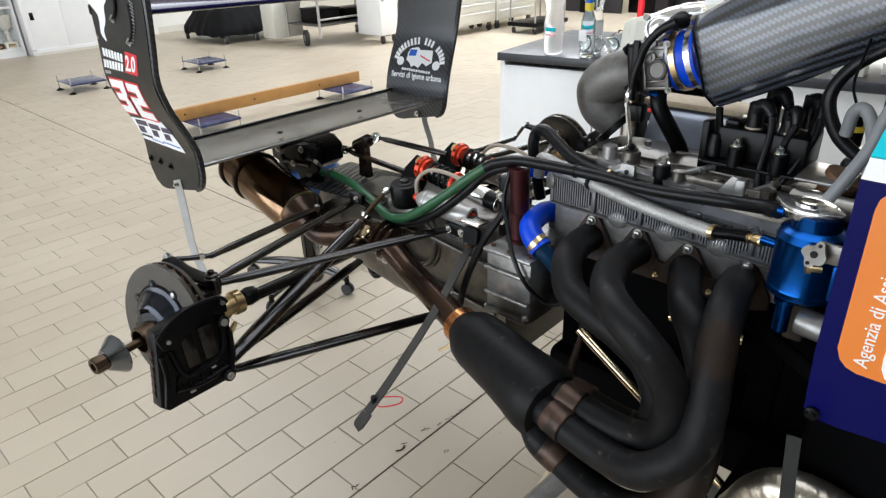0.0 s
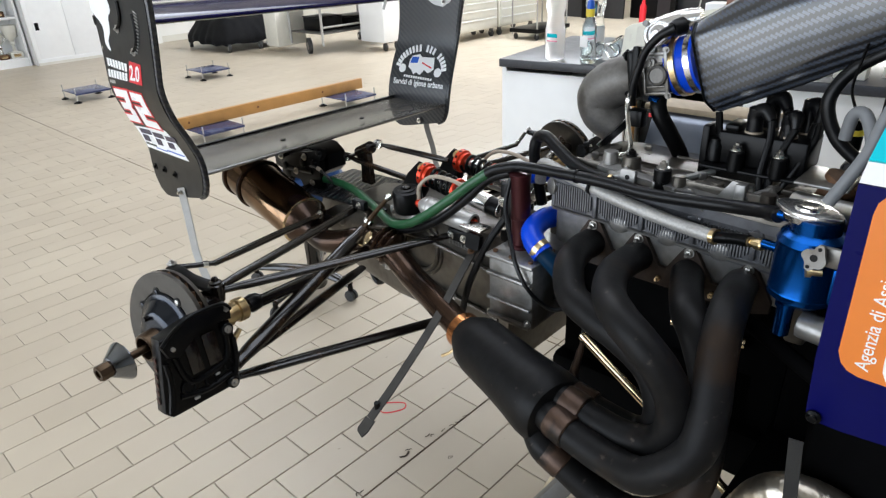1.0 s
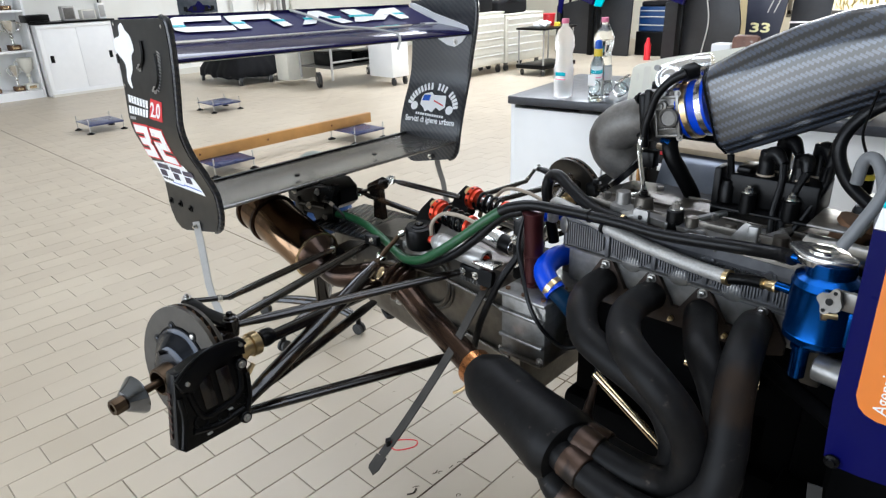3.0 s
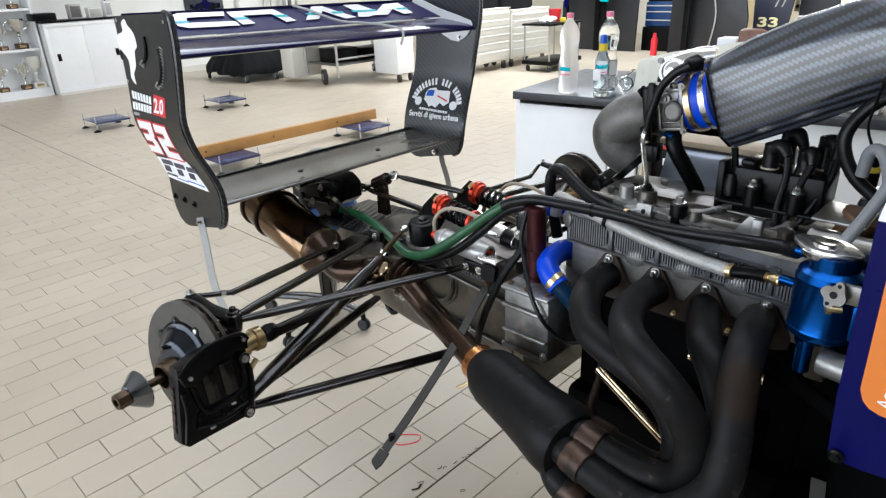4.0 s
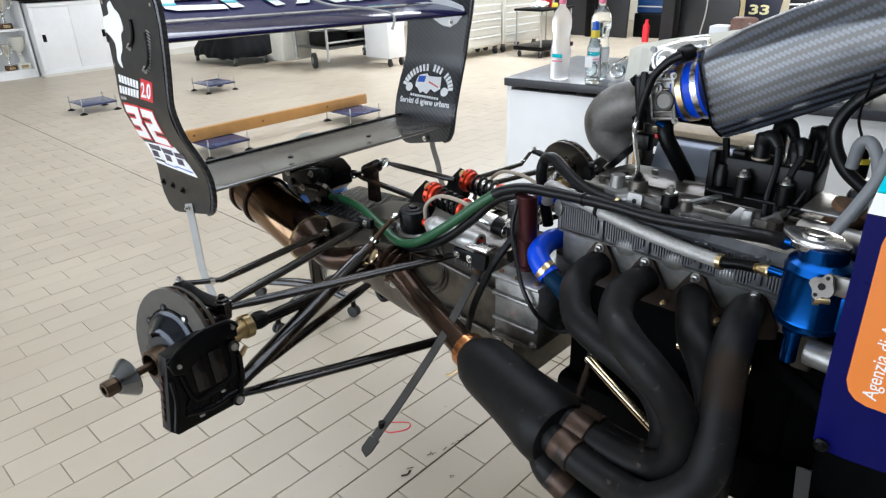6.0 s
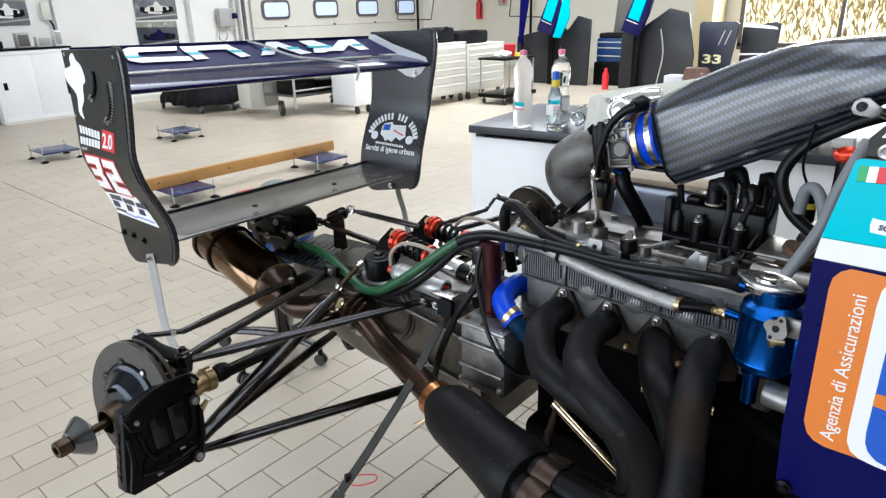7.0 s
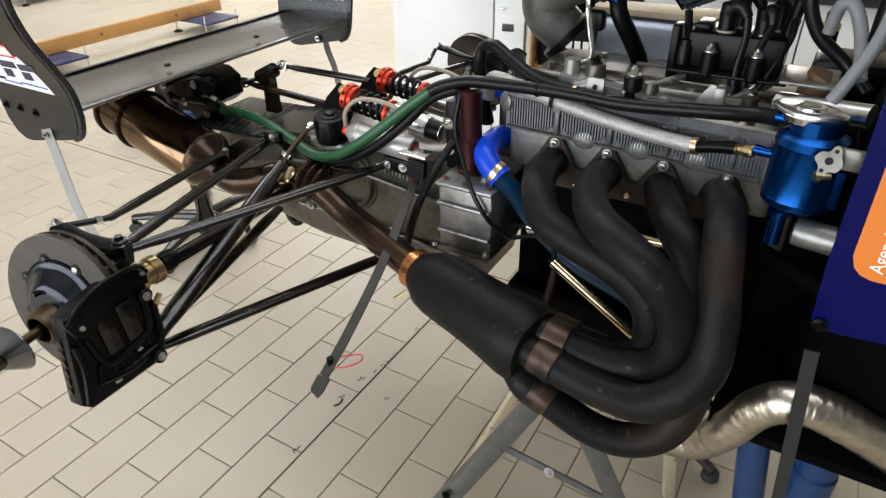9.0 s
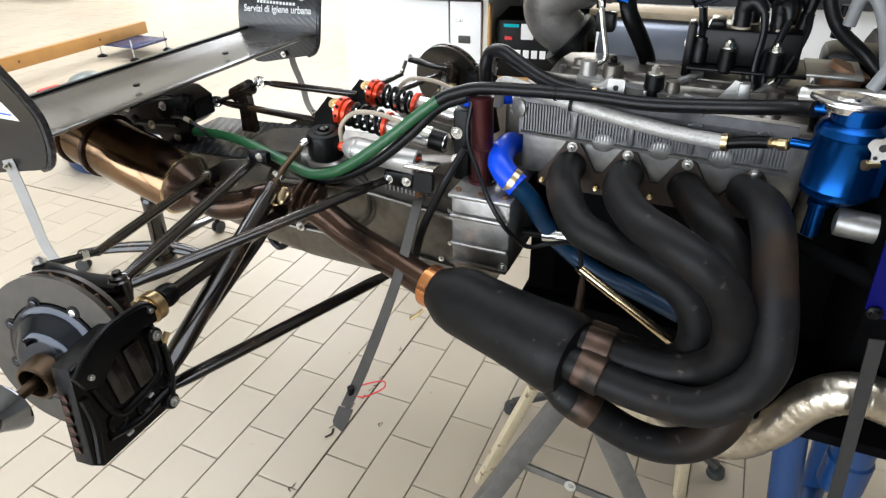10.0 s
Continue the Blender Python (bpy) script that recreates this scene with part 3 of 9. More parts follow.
for v in bm.verts:
    v.co = Vector((0.119 + v.co.x * 0.86 + v.co.y * 0.45, 0, 1.145 + v.co.y))
part("figures_two_zero", wrapped(bm, -1, 0.0072), WHITE_VINYL, near)
THREE = [(0, 1), (1, 1), (1, 0.60), (0.88, 0.50), (1, 0.40), (1, 0), (0, 0), (0, 0.24), (0.60, 0.24), (0.60, 0.39), (0.12, 0.39), (0.12, 0.62), (0.60, 0.62), (0.60, 0.76), (0, 0.76)]
TWO = [(0, 1), (1, 1), (1, 0.40), (0.40, 0.40), (0.40, 0.24), (1, 0.24), (1, 0), (0, 0), (0, 0.62), (0.60, 0.62), (0.60, 0.76), (0, 0.76)]
for fig, quad in ((THREE, [(0.008, 1.115), (0.084, 1.117), (0.048, 1.030), (-0.022, 1.027)]), (TWO, [(0.094, 1.116), (0.156, 1.116), (0.150, 1.029), (0.066, 1.027)])):
    pts = on_quad(fig, quad)
    number = sticker("race_number", widened(pts, 0.0035), -1, 0.0003, RED, near, "red-edged white race number")
    part("white_figure", wrapped(flat_face(BM(), widened(pts, -0.0008)), -1, 0.0073), WHITE_VINYL, number)
sticker("white_patch", [(-0.018, 1.014), (0.164, 1.031), (0.197, 0.958), (-0.014, 0.957)], -1, 0.0002, WHITE_VINYL, near)
for quad in ([(0.004, 1.012), (0.066, 1.016), (0.056, 0.979), (-0.008, 0.976)], [(0.074, 1.013), (0.130, 1.016), (0.117, 0.979), (0.063, 0.977)], [(0.138, 1.013), (0.190, 1.017), (0.182, 0.981), (0.124, 0.979)]):
    bars("dark_logo_shape", [on_quad(q, quad) for q in ([(0, 0.60), (1, 0.60), (1, 1), (0, 1)], [(0, 0), (0.55, 0), (0.55, 0.50), (0, 0.50)])], -1, 0.0010, BLUE_PAINT, near)
bars("small_bars", bar_row([(-0.008, 0.972), (0.050, 0.973), (0.048, 0.967), (-0.009, 0.966)], 6), -1, 0.0010, BLACK, near)
bars("blue_wave", [[(0.04, 0.966), (0.10, 0.966), (0.10, 0.9635), (0.04, 0.9635)], [(0.10, 0.970), (0.185, 0.970), (0.185, 0.967), (0.10, 0.967)]], -1, 0.0010, BLUE_LIGHT, near)
# sticker on the far plate: arc of bars, plain truck shapes, one readable line
for k in range(19):
    a = radians(170 - 160 * k / 18)
    if k in (9, 13):
        continue
    cx, cz = 0.112, 1.020
    ca, sa_ = math.cos(a), math.sin(a)
    quad = [(cx + ca * rx - sa_ * w, cz + sa_ * rz + ca * w) for rx, rz, w in ((0.092, 0.056, -0.0045), (0.112, 0.077, -0.0045), (0.112, 0.077, 0.0045), (0.092, 0.056, 0.0045))]
    bars("white_bar", [quad], 1, 0.0003, WHITE_VINYL, off)
for cx, cz in ((0.033, 1.022), (0.190, 1.021)):
    sticker("white_disc", [(cx + 0.0155 * math.cos(2 * math.pi * k / 18), cz + 0.013 * math.sin(2 * math.pi * k / 18)) for k in range(18)], 1, 0.0003, WHITE_VINYL, off)
sticker("white_truck_shape", [(0.058, 1.028), (0.060, 1.050), (0.068, 1.061), (0.100, 1.068), (0.110, 1.060), (0.164, 1.062), (0.170, 1.028), (0.150, 1.016), (0.130, 1.024), (0.116, 1.008), (0.098, 1.014), (0.086, 1.008), (0.074, 1.020)], 1, 0.0003, WHITE_VINYL, off)
sticker("blue_cab_shape", [(0.064, 1.040), (0.068, 1.058), (0.098, 1.060), (0.096, 1.042)], 1, 0.0010, BLUE_LIGHT, off)
bars("red_strip", [[(0.116, 1.046), (0.160, 1.034), (0.160, 1.030), (0.116, 1.042)]], 1, 0.0010, RED, off)
bars("small_line_of_bars", bar_row([(0.046, 1.004), (0.174, 1.002), (0.174, 0.995), (0.046, 0.997)], 12, 0.3), 1, 0.0003, WHITE_VINYL, off)
cu = bpy.data.curves.new("wording", "FONT")
cu.body, cu.size, cu.offset = "Servizi di igiene urbana", 0.0245, 0.0005
tmp = bpy.data.objects.new("wording", cu)
me = bpy.data.meshes.new_from_object(tmp)
bpy.data.objects.remove(tmp)
wide = max(v.co.x for v in me.vertices)
bm = BM()
bm.from_mesh(me)
for v in bm.verts:
    v.co = Vector((0.002 + v.co.x * 0.222 / wide, 0, 0.974 + v.co.y + 0.004 * v.co.x / wide))
part("wording", wrapped(bm, 1, 0.0065), WHITE_VINYL, off, "white lettering")
part("white_wing_tip_patch", prism(BM(), [(0.0, 1.338), (0.024, 1.338), (0.109, 1.309), (0.200, 1.286), (0.242, 1.274), (0.249, 1.262), (0.240, 1.244), (0.222, 1.226), (0.192, 1.212), (0.160, 1.216), (0.120, 1.235), (0.093, 1.265), (0.02, 1.301)], 0.004,
     Matrix(((1, 0, 0, 0), (0, 0, -1, 0.858), (0, 1, 0, 0), (0, 0, 0, 1)))), WHITE_VINYL, off)
part("tip_bolt", bolt(BM(), (0.198, 0.853, 1.226), (0, -1, 0), 0.005), STEEL, off)


def foil(bm, lead, trail, thick, camber, ya, yb, seg=14):
    """A wing element between its leading and trailing edge (x, z), from ya to yb."""
    c = math.hypot(trail[0] - lead[0], trail[1] - lead[1])
    dx, dz = (trail[0] - lead[0]) / c, (trail[1] - lead[1]) / c
    prof = []
    for sgn in (1, -1):
        for k in (range(seg + 1) if sgn > 0 else range(seg - 1, 0, -1)):
            s = 0.5 - 0.5 * math.cos(math.pi * k / seg)
            h = sgn * thick * (1.5 * math.sqrt(s) - 0.6 * s - 0.9 * s * s) + camber * math.sin(math.pi * s)
            prof.append((lead[0] + dx * s * c + dz * h, lead[1] + dz * s * c - dx * h))
    return loft(bm, [[(x, y, z) for x, z in prof] for y in (ya, yb)])


lower = part("lower_wing", foil(BM(), (0.237, 0.930), (0.0, 0.930), 0.016, -0.012, -0.008, 0.802), CARBON_GREY, car, "worn grey carbon lower wing element")
part("edge_strip", box(BM(), (0.004, 0.397, 0.9325), (0.012, 0.81, 0.004), 0.001), BLACK, lower)
for y in (0.25, 0.52):
    part("wing_screw", cyl(BM(), (0.17, y, 0.938), (0.17, y, 0.9425), 0.007, seg=12), BLACK, lower)
main = part("upper_wing", foil(BM(), (0.256, 1.263), (0.122, 1.290), 0.019, -0.005, -0.064, 0.857), BLUE_PAINT, car, "glossy dark blue main wing element")
flap = part("wing_flap", foil(BM(), (0.128, 1.293), (0.0, 1.338), 0.003, -0.002, -0.064, 0.850), FLAP_BLUE, car, "dark blue wing flap with white and teal letter shapes")
part("gurney_strip", box(BM(), (0.0, WC, 1.341), (0.004, 0.906, 0.008)), BLUE_PAINT, flap)
fl = basis((0.128, 0, 1.2935), (0, 1, 0), (-0.128, 0, 0.045))
for pts in ([(0.046, 0.115), (0.071, 0.130), (0.189, 0.125), (0.176, 0.099), (0.078, 0.099), (0.064, 0.068), (0.184, 0.060), (0.180, 0.033), (0.053, 0.038), (0.034, 0.054)],
            [(0.194, 0.122), (0.329, 0.123), (0.337, 0.092), (0.345, 0.040), (0.312, 0.034), (0.306, 0.092), (0.222, 0.092), (0.226, 0.039), (0.190, 0.037), (0.189, 0.092)],
            [(0.454, 0.127), (0.491, 0.127), (0.510, 0.088), (0.542, 0.036), (0.499, 0.030), (0.467, 0.092), (0.418, 0.040), (0.375, 0.039)],
            [(0.564, 0.125), (0.618, 0.127), (0.646, 0.070), (0.708, 0.116), (0.775, 0.123), (0.763, 0.038), (0.722, 0.034), (0.715, 0.077), (0.661, 0.037), (0.612, 0.040), (0.584, 0.032), (0.549, 0.035), (0.572, 0.068)]):
    part("white_letter_shape", prism(BM(), pts, 0.0005, fl @ Matrix.Translation((0, 0, 0.0034))), WHITE_VINYL, flap)
for a, b in ((0.034, 0.068), (0.188, 0.224), (0.304, 0.340), (0.402, 0.446), (0.486, 0.524), (0.556, 0.645), (0.728, 0.768)):
    part("teal_strip", prism(BM(), [(a, 0.068), (b, 0.066), (b + 0.002, 0.079), (a + 0.001, 0.081)], 0.0005, fl @ Matrix.Translation((0, 0, 0.0044))), TEAL, flap)
part("white_pinstripe", box(BM(), (0.138, 0.015, 1.2945), (0.007, 0.155, 0.0010), m=Matrix.Identity(4)), WHITE_VINYL, main)
part("white_pinstripe", box(BM(), (0.150, 0.40, 1.2935), (0.004, 0.55, 0.0010)), WHITE_VINYL, main)
part("teal_dash", box(BM(), (0.138, 0.63, 1.2945), (0.008, 0.085, 0.0010)), TEAL, main)
part("white_dash", box(BM(), (0.140, 0.79, 1.2945), (0.010, 0.05, 0.0010)), WHITE_VINYL, main)
# the wing stands slightly lower towards the far plate
for ob in [main, flap] + list(main.children) + list(flap.children):
    for v in ob.data.vertices:
        v.co.z += 0.004 - 0.017 * v.co.y
part("tie_cord", tube(BM(), [(-0.005, 0.400, 1.342), (0.05, 0.420, 1.328), (0.10, 0.445, 1.308), (0.14, 0.466, 1.297), (0.19, 0.520, 1.289), (0.245, 0.560, 1.276), (0.262, 0.562, 1.262), (0.262, 0.552, 1.235)], 0.0034, 8, 8), PALE_CORD, car, "pale cotton cord tied round the wing")

# gearbox and the parts bolted to it
bm = BM()
loft(bm, [[(x, CY + sy * w, z) for sy, z in ((-1, z0), (-1, z1 - 0.035), (-0.75, z1), (0.75, z1), (1, z1 - 0.035), (1, z0), (0.8, z0 - 0.03), (-0.8, z0 - 0.03))]
          for x, w, z0, z1 in ((0.16, 0.05, 0.66, 0.755), (0.24, 0.075, 0.63, 0.78), (0.36, 0.085, 0.61, 0.80), (0.50, 0.10, 0.60, 0.812), (0.70, 0.105, 0.60, 0.818), (0.84, 0.115, 0.60, 0.825), (0.90, 0.14, 0.58, 0.828))])
gearbox = part("gearbox", bm, ALU_DARK, car, "grey cast gearbox casing with ribs")
for za, zb, dz in ((0.772, 0.758, 0.012), (0.655, 0.65, 0.004)):
    part("casing_rib", tube(BM(), [(0.46, CY - 0.103, za - dz), (0.62, CY - 0.108, za), (0.74, CY - 0.112, (za + zb) / 2), (0.86, CY - 0.124, zb)], 0.005, 8, 5), ALU_DARK, gearbox)
bm = BM()
for k in range(11):
    box(bm, (0.715 + 0.0085 * k, CY - 0.1095, 0.792 - 0.0006 * k), (0.005, 0.004, 0.010))
part("cast_letter_bars", bm, ALU, gearbox)
for x, z in ((0.50, 0.66), (0.60, 0.65), (0.72, 0.655), (0.83, 0.66), (0.85, 0.77), (0.85, 0.70)):
    part("casing_bolt", bolt(BM(), (x, CY - 0.112, z), (0, -1, 0), 0.006), STEEL, gearbox)
for k, r in enumerate((0.070, 0.060)):
    part("bearing_ring", lathe(BM(), [(0, r), (0.006, r), (0.009, r - 0.004), (0.006, r - 0.010), (0.0, r - 0.010)], (0.615, CY - 0.100 - 0.003 * k, 0.745), (0, -1, 0.1), 36, cap=False), ALU_DARK, gearbox)
# alloy housing with its stepped side
bm = BM()
box(bm, (0.931, 0.305, 0.766), (0.108, 0.165, 0.136), 0.008)
housing = part("clutch_housing", bm, ALU, car, "cast alloy clutch housing with a flat lid")
part("lid", box(BM(), (0.931, 0.300, 0.8365), (0.112, 0.17, 0.008), 0.003), ALU, housing)
for z in (0.800, 0.745, 0.706):
    part("ledge", box(BM(), (0.931, 0.219, z), (0.106, 0.012, 0.009), 0.004), ALU, housing)
for x, y, in ((0.888, 0.233), (0.972, 0.233), (0.976, 0.30), (0.93, 0.228)):
    part("lid_bolt", cyl(BM(), (x, y, 0.8405), (x, y, 0.8445), 0.005, seg=10), RUST, housing)
part("housing_bolt", bolt(BM(), (0.975, 0.2225, 0.712), (0, -1, 0), 0.005), STEEL, housing)
part("oil_catch_can", lathe(BM(), [(0, 0.026), (0.006, 0.026), (0.008, 0.0195), (0.060, 0.0195), (0.061, 0.0203), (0.063, 0.0203), (0.064, 0.0195), (0.140, 0.0195), (0.146, 0.021), (0.150, 0.021), (0.151, 0.014)], (0.912, 0.285, 0.8405), (-0.02, -0.015, 1), 28), MAROON, car, "maroon anodised catch can")
part("can_bracket_screw", bolt(BM(), (0.932, 0.27, 0.847), (0, 0, 1), 0.004), BLACK, car)

# engine
bm = BM()
box(bm, (1.185, 0.475, 0.911), (0.43, 0.33, 0.108), 0.012)
head = part("cylinder_head", bm, ALU, car, "cast aluminium cylinder head")
# block, cover and sump carry the shade behind the pipes in their colour
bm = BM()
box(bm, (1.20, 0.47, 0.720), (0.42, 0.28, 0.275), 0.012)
block = part("engine_block", bm, SHADE_BLACK, car, "engine block, near-black with the bay's shade in its colour")
part("side_cover", box(BM(), (1.20, 0.36, 0.66), (0.36, 0.06, 0.14), 0.02), SHADE_BLACK, block)
part("sump", box(BM(), (1.19, 0.44, 0.560), (0.42, 0.28, 0.10), 0.015), SHADE_BLACK, block, "oil sump, near-black with the bay's shade in its colour")
part("bell_housing", box(BM(), (0.955, 0.47, 0.885), (0.075, 0.20, 0.155), 0.012), ALU_DARK, car, "dark cast bell housing")
# ribbed band above the exhaust ports
BX = (1.061, 1.150, 1.239, 1.333)
bm = BM()
loft(bm, [[(x, 0.302, 0.990 - d), (x, 0.311, 1.002 - d), (x, 0.34, 1.002 - d), (x, 0.34, 0.928 - d), (x, 0.304, 0.928 - d)] for x, d in ((0.968, 0.0), (1.15, 0.004), (1.376, 0.012))])
band = part("ribbed_band", bm, CAST_BAND, head, "ribbed grey casting above the ports")
DOMES = (1.108, 1.196, 1.284)
bm = BM()
for k in range(84):
    x = 0.976 + 0.392 * k / 83
    near_bolt = min(abs(x - b) for b in BX)
    if near_bolt < 0.0075:
        continue
    low = 0.938 + 0.016 * max(0.0, 1 - near_bolt / 0.020) - 0.008 * k / 83
    box(bm, (x, 0.3010, (low + 0.984 - 0.011 * k / 83) / 2), (0.0024, 0.007, 0.984 - 0.011 * k / 83 - low))
part("ribs", bm, CAST_BAND, band)
for x in DOMES:
    bm = BM()
    bmesh.ops.create_uvsphere(bm, u_segments=20, v_segments=10, radius=1.0, matrix=Matrix.Translation((x, 0.3025, 0.933)) @ Matrix.Diagonal((0.020, 0.0052, 0.016, 1.0)))
    part("port_dome", bm, ALU, band)
for x in BX:
    bm = BM()
    box(bm, (x, 0.2995, 0.955), (0.009, 0.007, 0.044), 0.003)
    cyl(bm, (x, 0.302, 0.978), (x, 0.294, 0.978), 0.0065, seg=12)
    box(bm, (x, 0.2995, 0.978), (0.022, 0.006, 0.008), 0.002)
    part("web_post", bm, CAST_BAND, band)
part("rib_seam", loft(BM(), [[(x, 0.2995, z), (x, 0.2985, z + 0.004), (x, 0.304, z + 0.006), (x, 0.304, z - 0.002)] for x, z in ((0.972, 0.931), (1.02, 0.929), (1.374, 0.922))]), ALU, band)
part("cast_tab", box(BM(), (1.055, 0.295, 0.986), (0.034, 0.006, 0.010), 0.002), ALU, band)
# scalloped, heat-browned manifold flange
top = []
for k, x in enumerate(BX):
    z = 0.932 - 0.003 * k
    top += [(x - 0.030, z - 0.036), (x - 0.012, z - 0.006), (x - 0.006, z), (x + 0.006, z), (x + 0.012, z - 0.006), (x + 0.030, z - 0.036)]
    if k < 3:
        xm = (x + BX[k + 1]) / 2
        top += [(xm - 0.006, z - 0.052), (xm + 0.006, z - 0.053)]
outline = [(1.006, 0.848), (1.006, 0.862)] + top + [(1.372, 0.870), (1.372, 0.852), (1.345, 0.842), (1.02, 0.842)]
part("manifold_flange", prism(BM(), outline, 0.009, Matrix(((1, 0, 0, 0), (0, 0, -1, 0.309), (0, 1, 0, 0), (0, 0, 0, 1)))), FLANGE, car, "rust-brown scalloped exhaust flange")
for k, x in enumerate(BX):
    washer = part("flange_washer", lathe(BM(), [(0, 0.0085), (0.0018, 0.0085), (0.002, 0.004)], (x, 0.2985, 0.920 - 0.001 * k), (0, -1, 0.05), 16), DARK_ZINC, head)
    bm = BM()
    lathe(bm, [(0.0018, 0.0058), (0.0075, 0.0058), (0.0082, 0.0042)], (x, 0.2985, 0.920 - 0.001 * k), (0, -1, 0.05), 6)
    cyl(bm, (x, 0.291, 0.920 - 0.001 * k), (x, 0.283, 0.920 - 0.001 * k), 0.0030, seg=10)
    part("flange_nut", bm, DARK_ZINC, washer)
for x in (1.015, 1.106, 1.192, 1.284):
    bm = BM()
    lathe(bm, [(0, 0.0048), (0.006, 0.0048), (0.007, 0.0036)], (x, 0.2985, 0.856), (0, -1, 0.05), 6)
    cyl(bm, (x, 0.293, 0.856), (x, 0.286, 0.857), 0.0026, seg=8)
    part("flange_stud", bm, BRASS, head)
part("head_end_boss", lathe(BM(), [(0, 0.016), (0.012, 0.016), (0.014, 0.012)], (0.972, 0.312, 0.972), (-0.6, -1, 0.1), 16), ALU, head)
# stained cam cover with bosses and screws
bm = BM()
loft(bm, [[(x, y, z) for y, z in ((0.312, 0.985), (0.314, 1.004 - d), (0.335, 1.016 - d), (0.36, 1.026 - d), (0.42, 1.030 - d), (0.50, 1.022 - d), (0.56, 1.0), (0.56, 0.96), (0.312, 0.96))]
          for x, d in ((0.99, 0.022), (1.0, 0.004), (1.06, 0.0), (1.14, 0.004), (1.23, 0.0), (1.32, 0.006), (1.385, 0.010), (1.395, 0.03))])
cover = part("cam_cover", bm, ALU_DARK, car, "brown-stained cast cam cover")
for x, y, z, r, h in ((1.105, 0.335, 1.010, 0.017, 0.038), (1.197, 0.322, 1.005, 0.011, 0.030), (1.255, 0.335, 1.005, 0.010, 0.028), (1.335, 0.32, 1.0, 0.012, 0.036), (1.04, 0.40, 1.02, 0.012, 0.016), (1.30, 0.42, 1.01, 0.012, 0.03)):
    part("boss", lathe(BM(), [(0, r * 1.2), (h * 0.3, r), (h, r * 0.92), (h + 0.001, r * 0.5)], (x, y, z), (0, 0, 1), 16), ALU_DARK, cover)
ledge = part("cover_ledge", loft(BM(), [[(x, 0.310, z - 0.012), (x, 0.308, z), (x, 0.330, z + 0.004), (x, 0.334, z - 0.010)] for x, z in ((1.055, 1.030), (1.12, 1.024), (1.20, 1.017), (1.30, 1.010))]), ALU, cover, "pale cast ledge along the cover")
for x, z, rr in ((1.118, 1.022, 0.0), (1.222, 1.010, 1.0)):
    lm = basis((x, 0.306, z), (1, 0, 0), (0, 0.12, 1))
    pts = rounded(0.026, 0.026, 0.012 if rr else 0.004)
    plate_lug = part("lug", prism(BM(), [(a_ - 0.013, b_ - 0.013) for a_, b_ in pts], 0.008, lm), ALU, ledge)
    part("lug_hole", prism(BM(), [(0.0042 * math.cos(2 * math.pi * k / 12), 0.0042 * math.sin(2 * math.pi * k / 12)) for k in range(12)], 0.0006, lm @ Matrix.Translation((0, 0, 0.0081))), BLACK, plate_lug)
part("web", prism(BM(), [(0, 0), (0.034, 0), (0.034, 0.034), (0.024, 0.036)], 0.006, basis((1.256, 0.325, 1.008), (1, 0, 0), (0, 0.1, 1))), ALU, ledge)
part("web_post", box(BM(), (1.294, 0.326, 1.010), (0.016, 0.018, 0.064), 0.003), ALU, ledge)
for x, z in ((1.160, 1.010), (1.195, 1.006), (1.245, 1.000)):
    part("ledge_rib", box(BM(), (x, 0.318, z), (0.006, 0.022, 0.022), 0.002), ALU, ledge)
part("breather_pipe", tube(BM(), [(1.076, 0.318, 1.020), (1.092, 0.308, 1.016), (1.112, 0.316, 1.026)], [0.008, 0.0095, 0.011], 12, 4), ALU, cover)
part("post_boss", lathe(BM(), [(-0.02, 0.015), (0.0, 0.014), (0.028, 0.0125), (0.029, 0.006)], (1.068, 0.330, 1.024), (0, 0, 1), 18), ALU, cover)
black_bolt = part("sleeve_bolt", lathe(BM(), [(-0.024, 0.013), (-0.004, 0.012), (-0.003, 0.0145), (0.016, 0.014), (0.018, 0.011)], (1.170, 0.318, 1.026), (0, 0, 1), 18), BLACK, cover, "black sleeved bolt")
part("bolt_head", bolt(BM(), (1.170, 0.318, 1.044), (0, 0, 1), 0.0065, 0.010), STEEL, black_bolt)
for x, y in ((1.02, 0.36), (1.16, 0.345), (1.22, 0.36), (1.30, 0.345), (1.37, 0.36), (1.08, 0.45), (1.22, 0.46), (1.33, 0.46)):
    part("cover_screw", cyl(BM(), (x, y, 1.015), (x, y, 1.033), 0.006, seg=6), STEEL, cover)
for xa, xb, y in ((1.00, 1.38, 0.328), (1.02, 1.36, 0.375), (1.03, 1.10, 0.42), (1.14, 1.32, 0.44)):
    part("cover_rib", box(BM(), ((xa + xb) / 2, y, 1.020), (xb - xa, 0.007, 0.018), 0.002), ALU_DARK, cover)
for a, b in (((1.30, 0.325), (1.35, 0.40)), ((1.35, 0.325), (1.30, 0.40)), ((1.18, 0.33), (1.23, 0.38))):
    part("cross_rib", tube(BM(), [(*a, 1.018), (*b, 1.034)], 0.006, 8, 1), ALU, cover)
bm = BM()
for y in (0.314,):
    for z in (0.983, 0.975):
        tube(bm, [(1.02, y - 0.002, z + 0.004), (1.2, y - 0.003, z), (1.39, y - 0.002, z - 0.004)], 0.0025, 6, 4)
part("cover_seam", bm, ALU_DARK, cover)
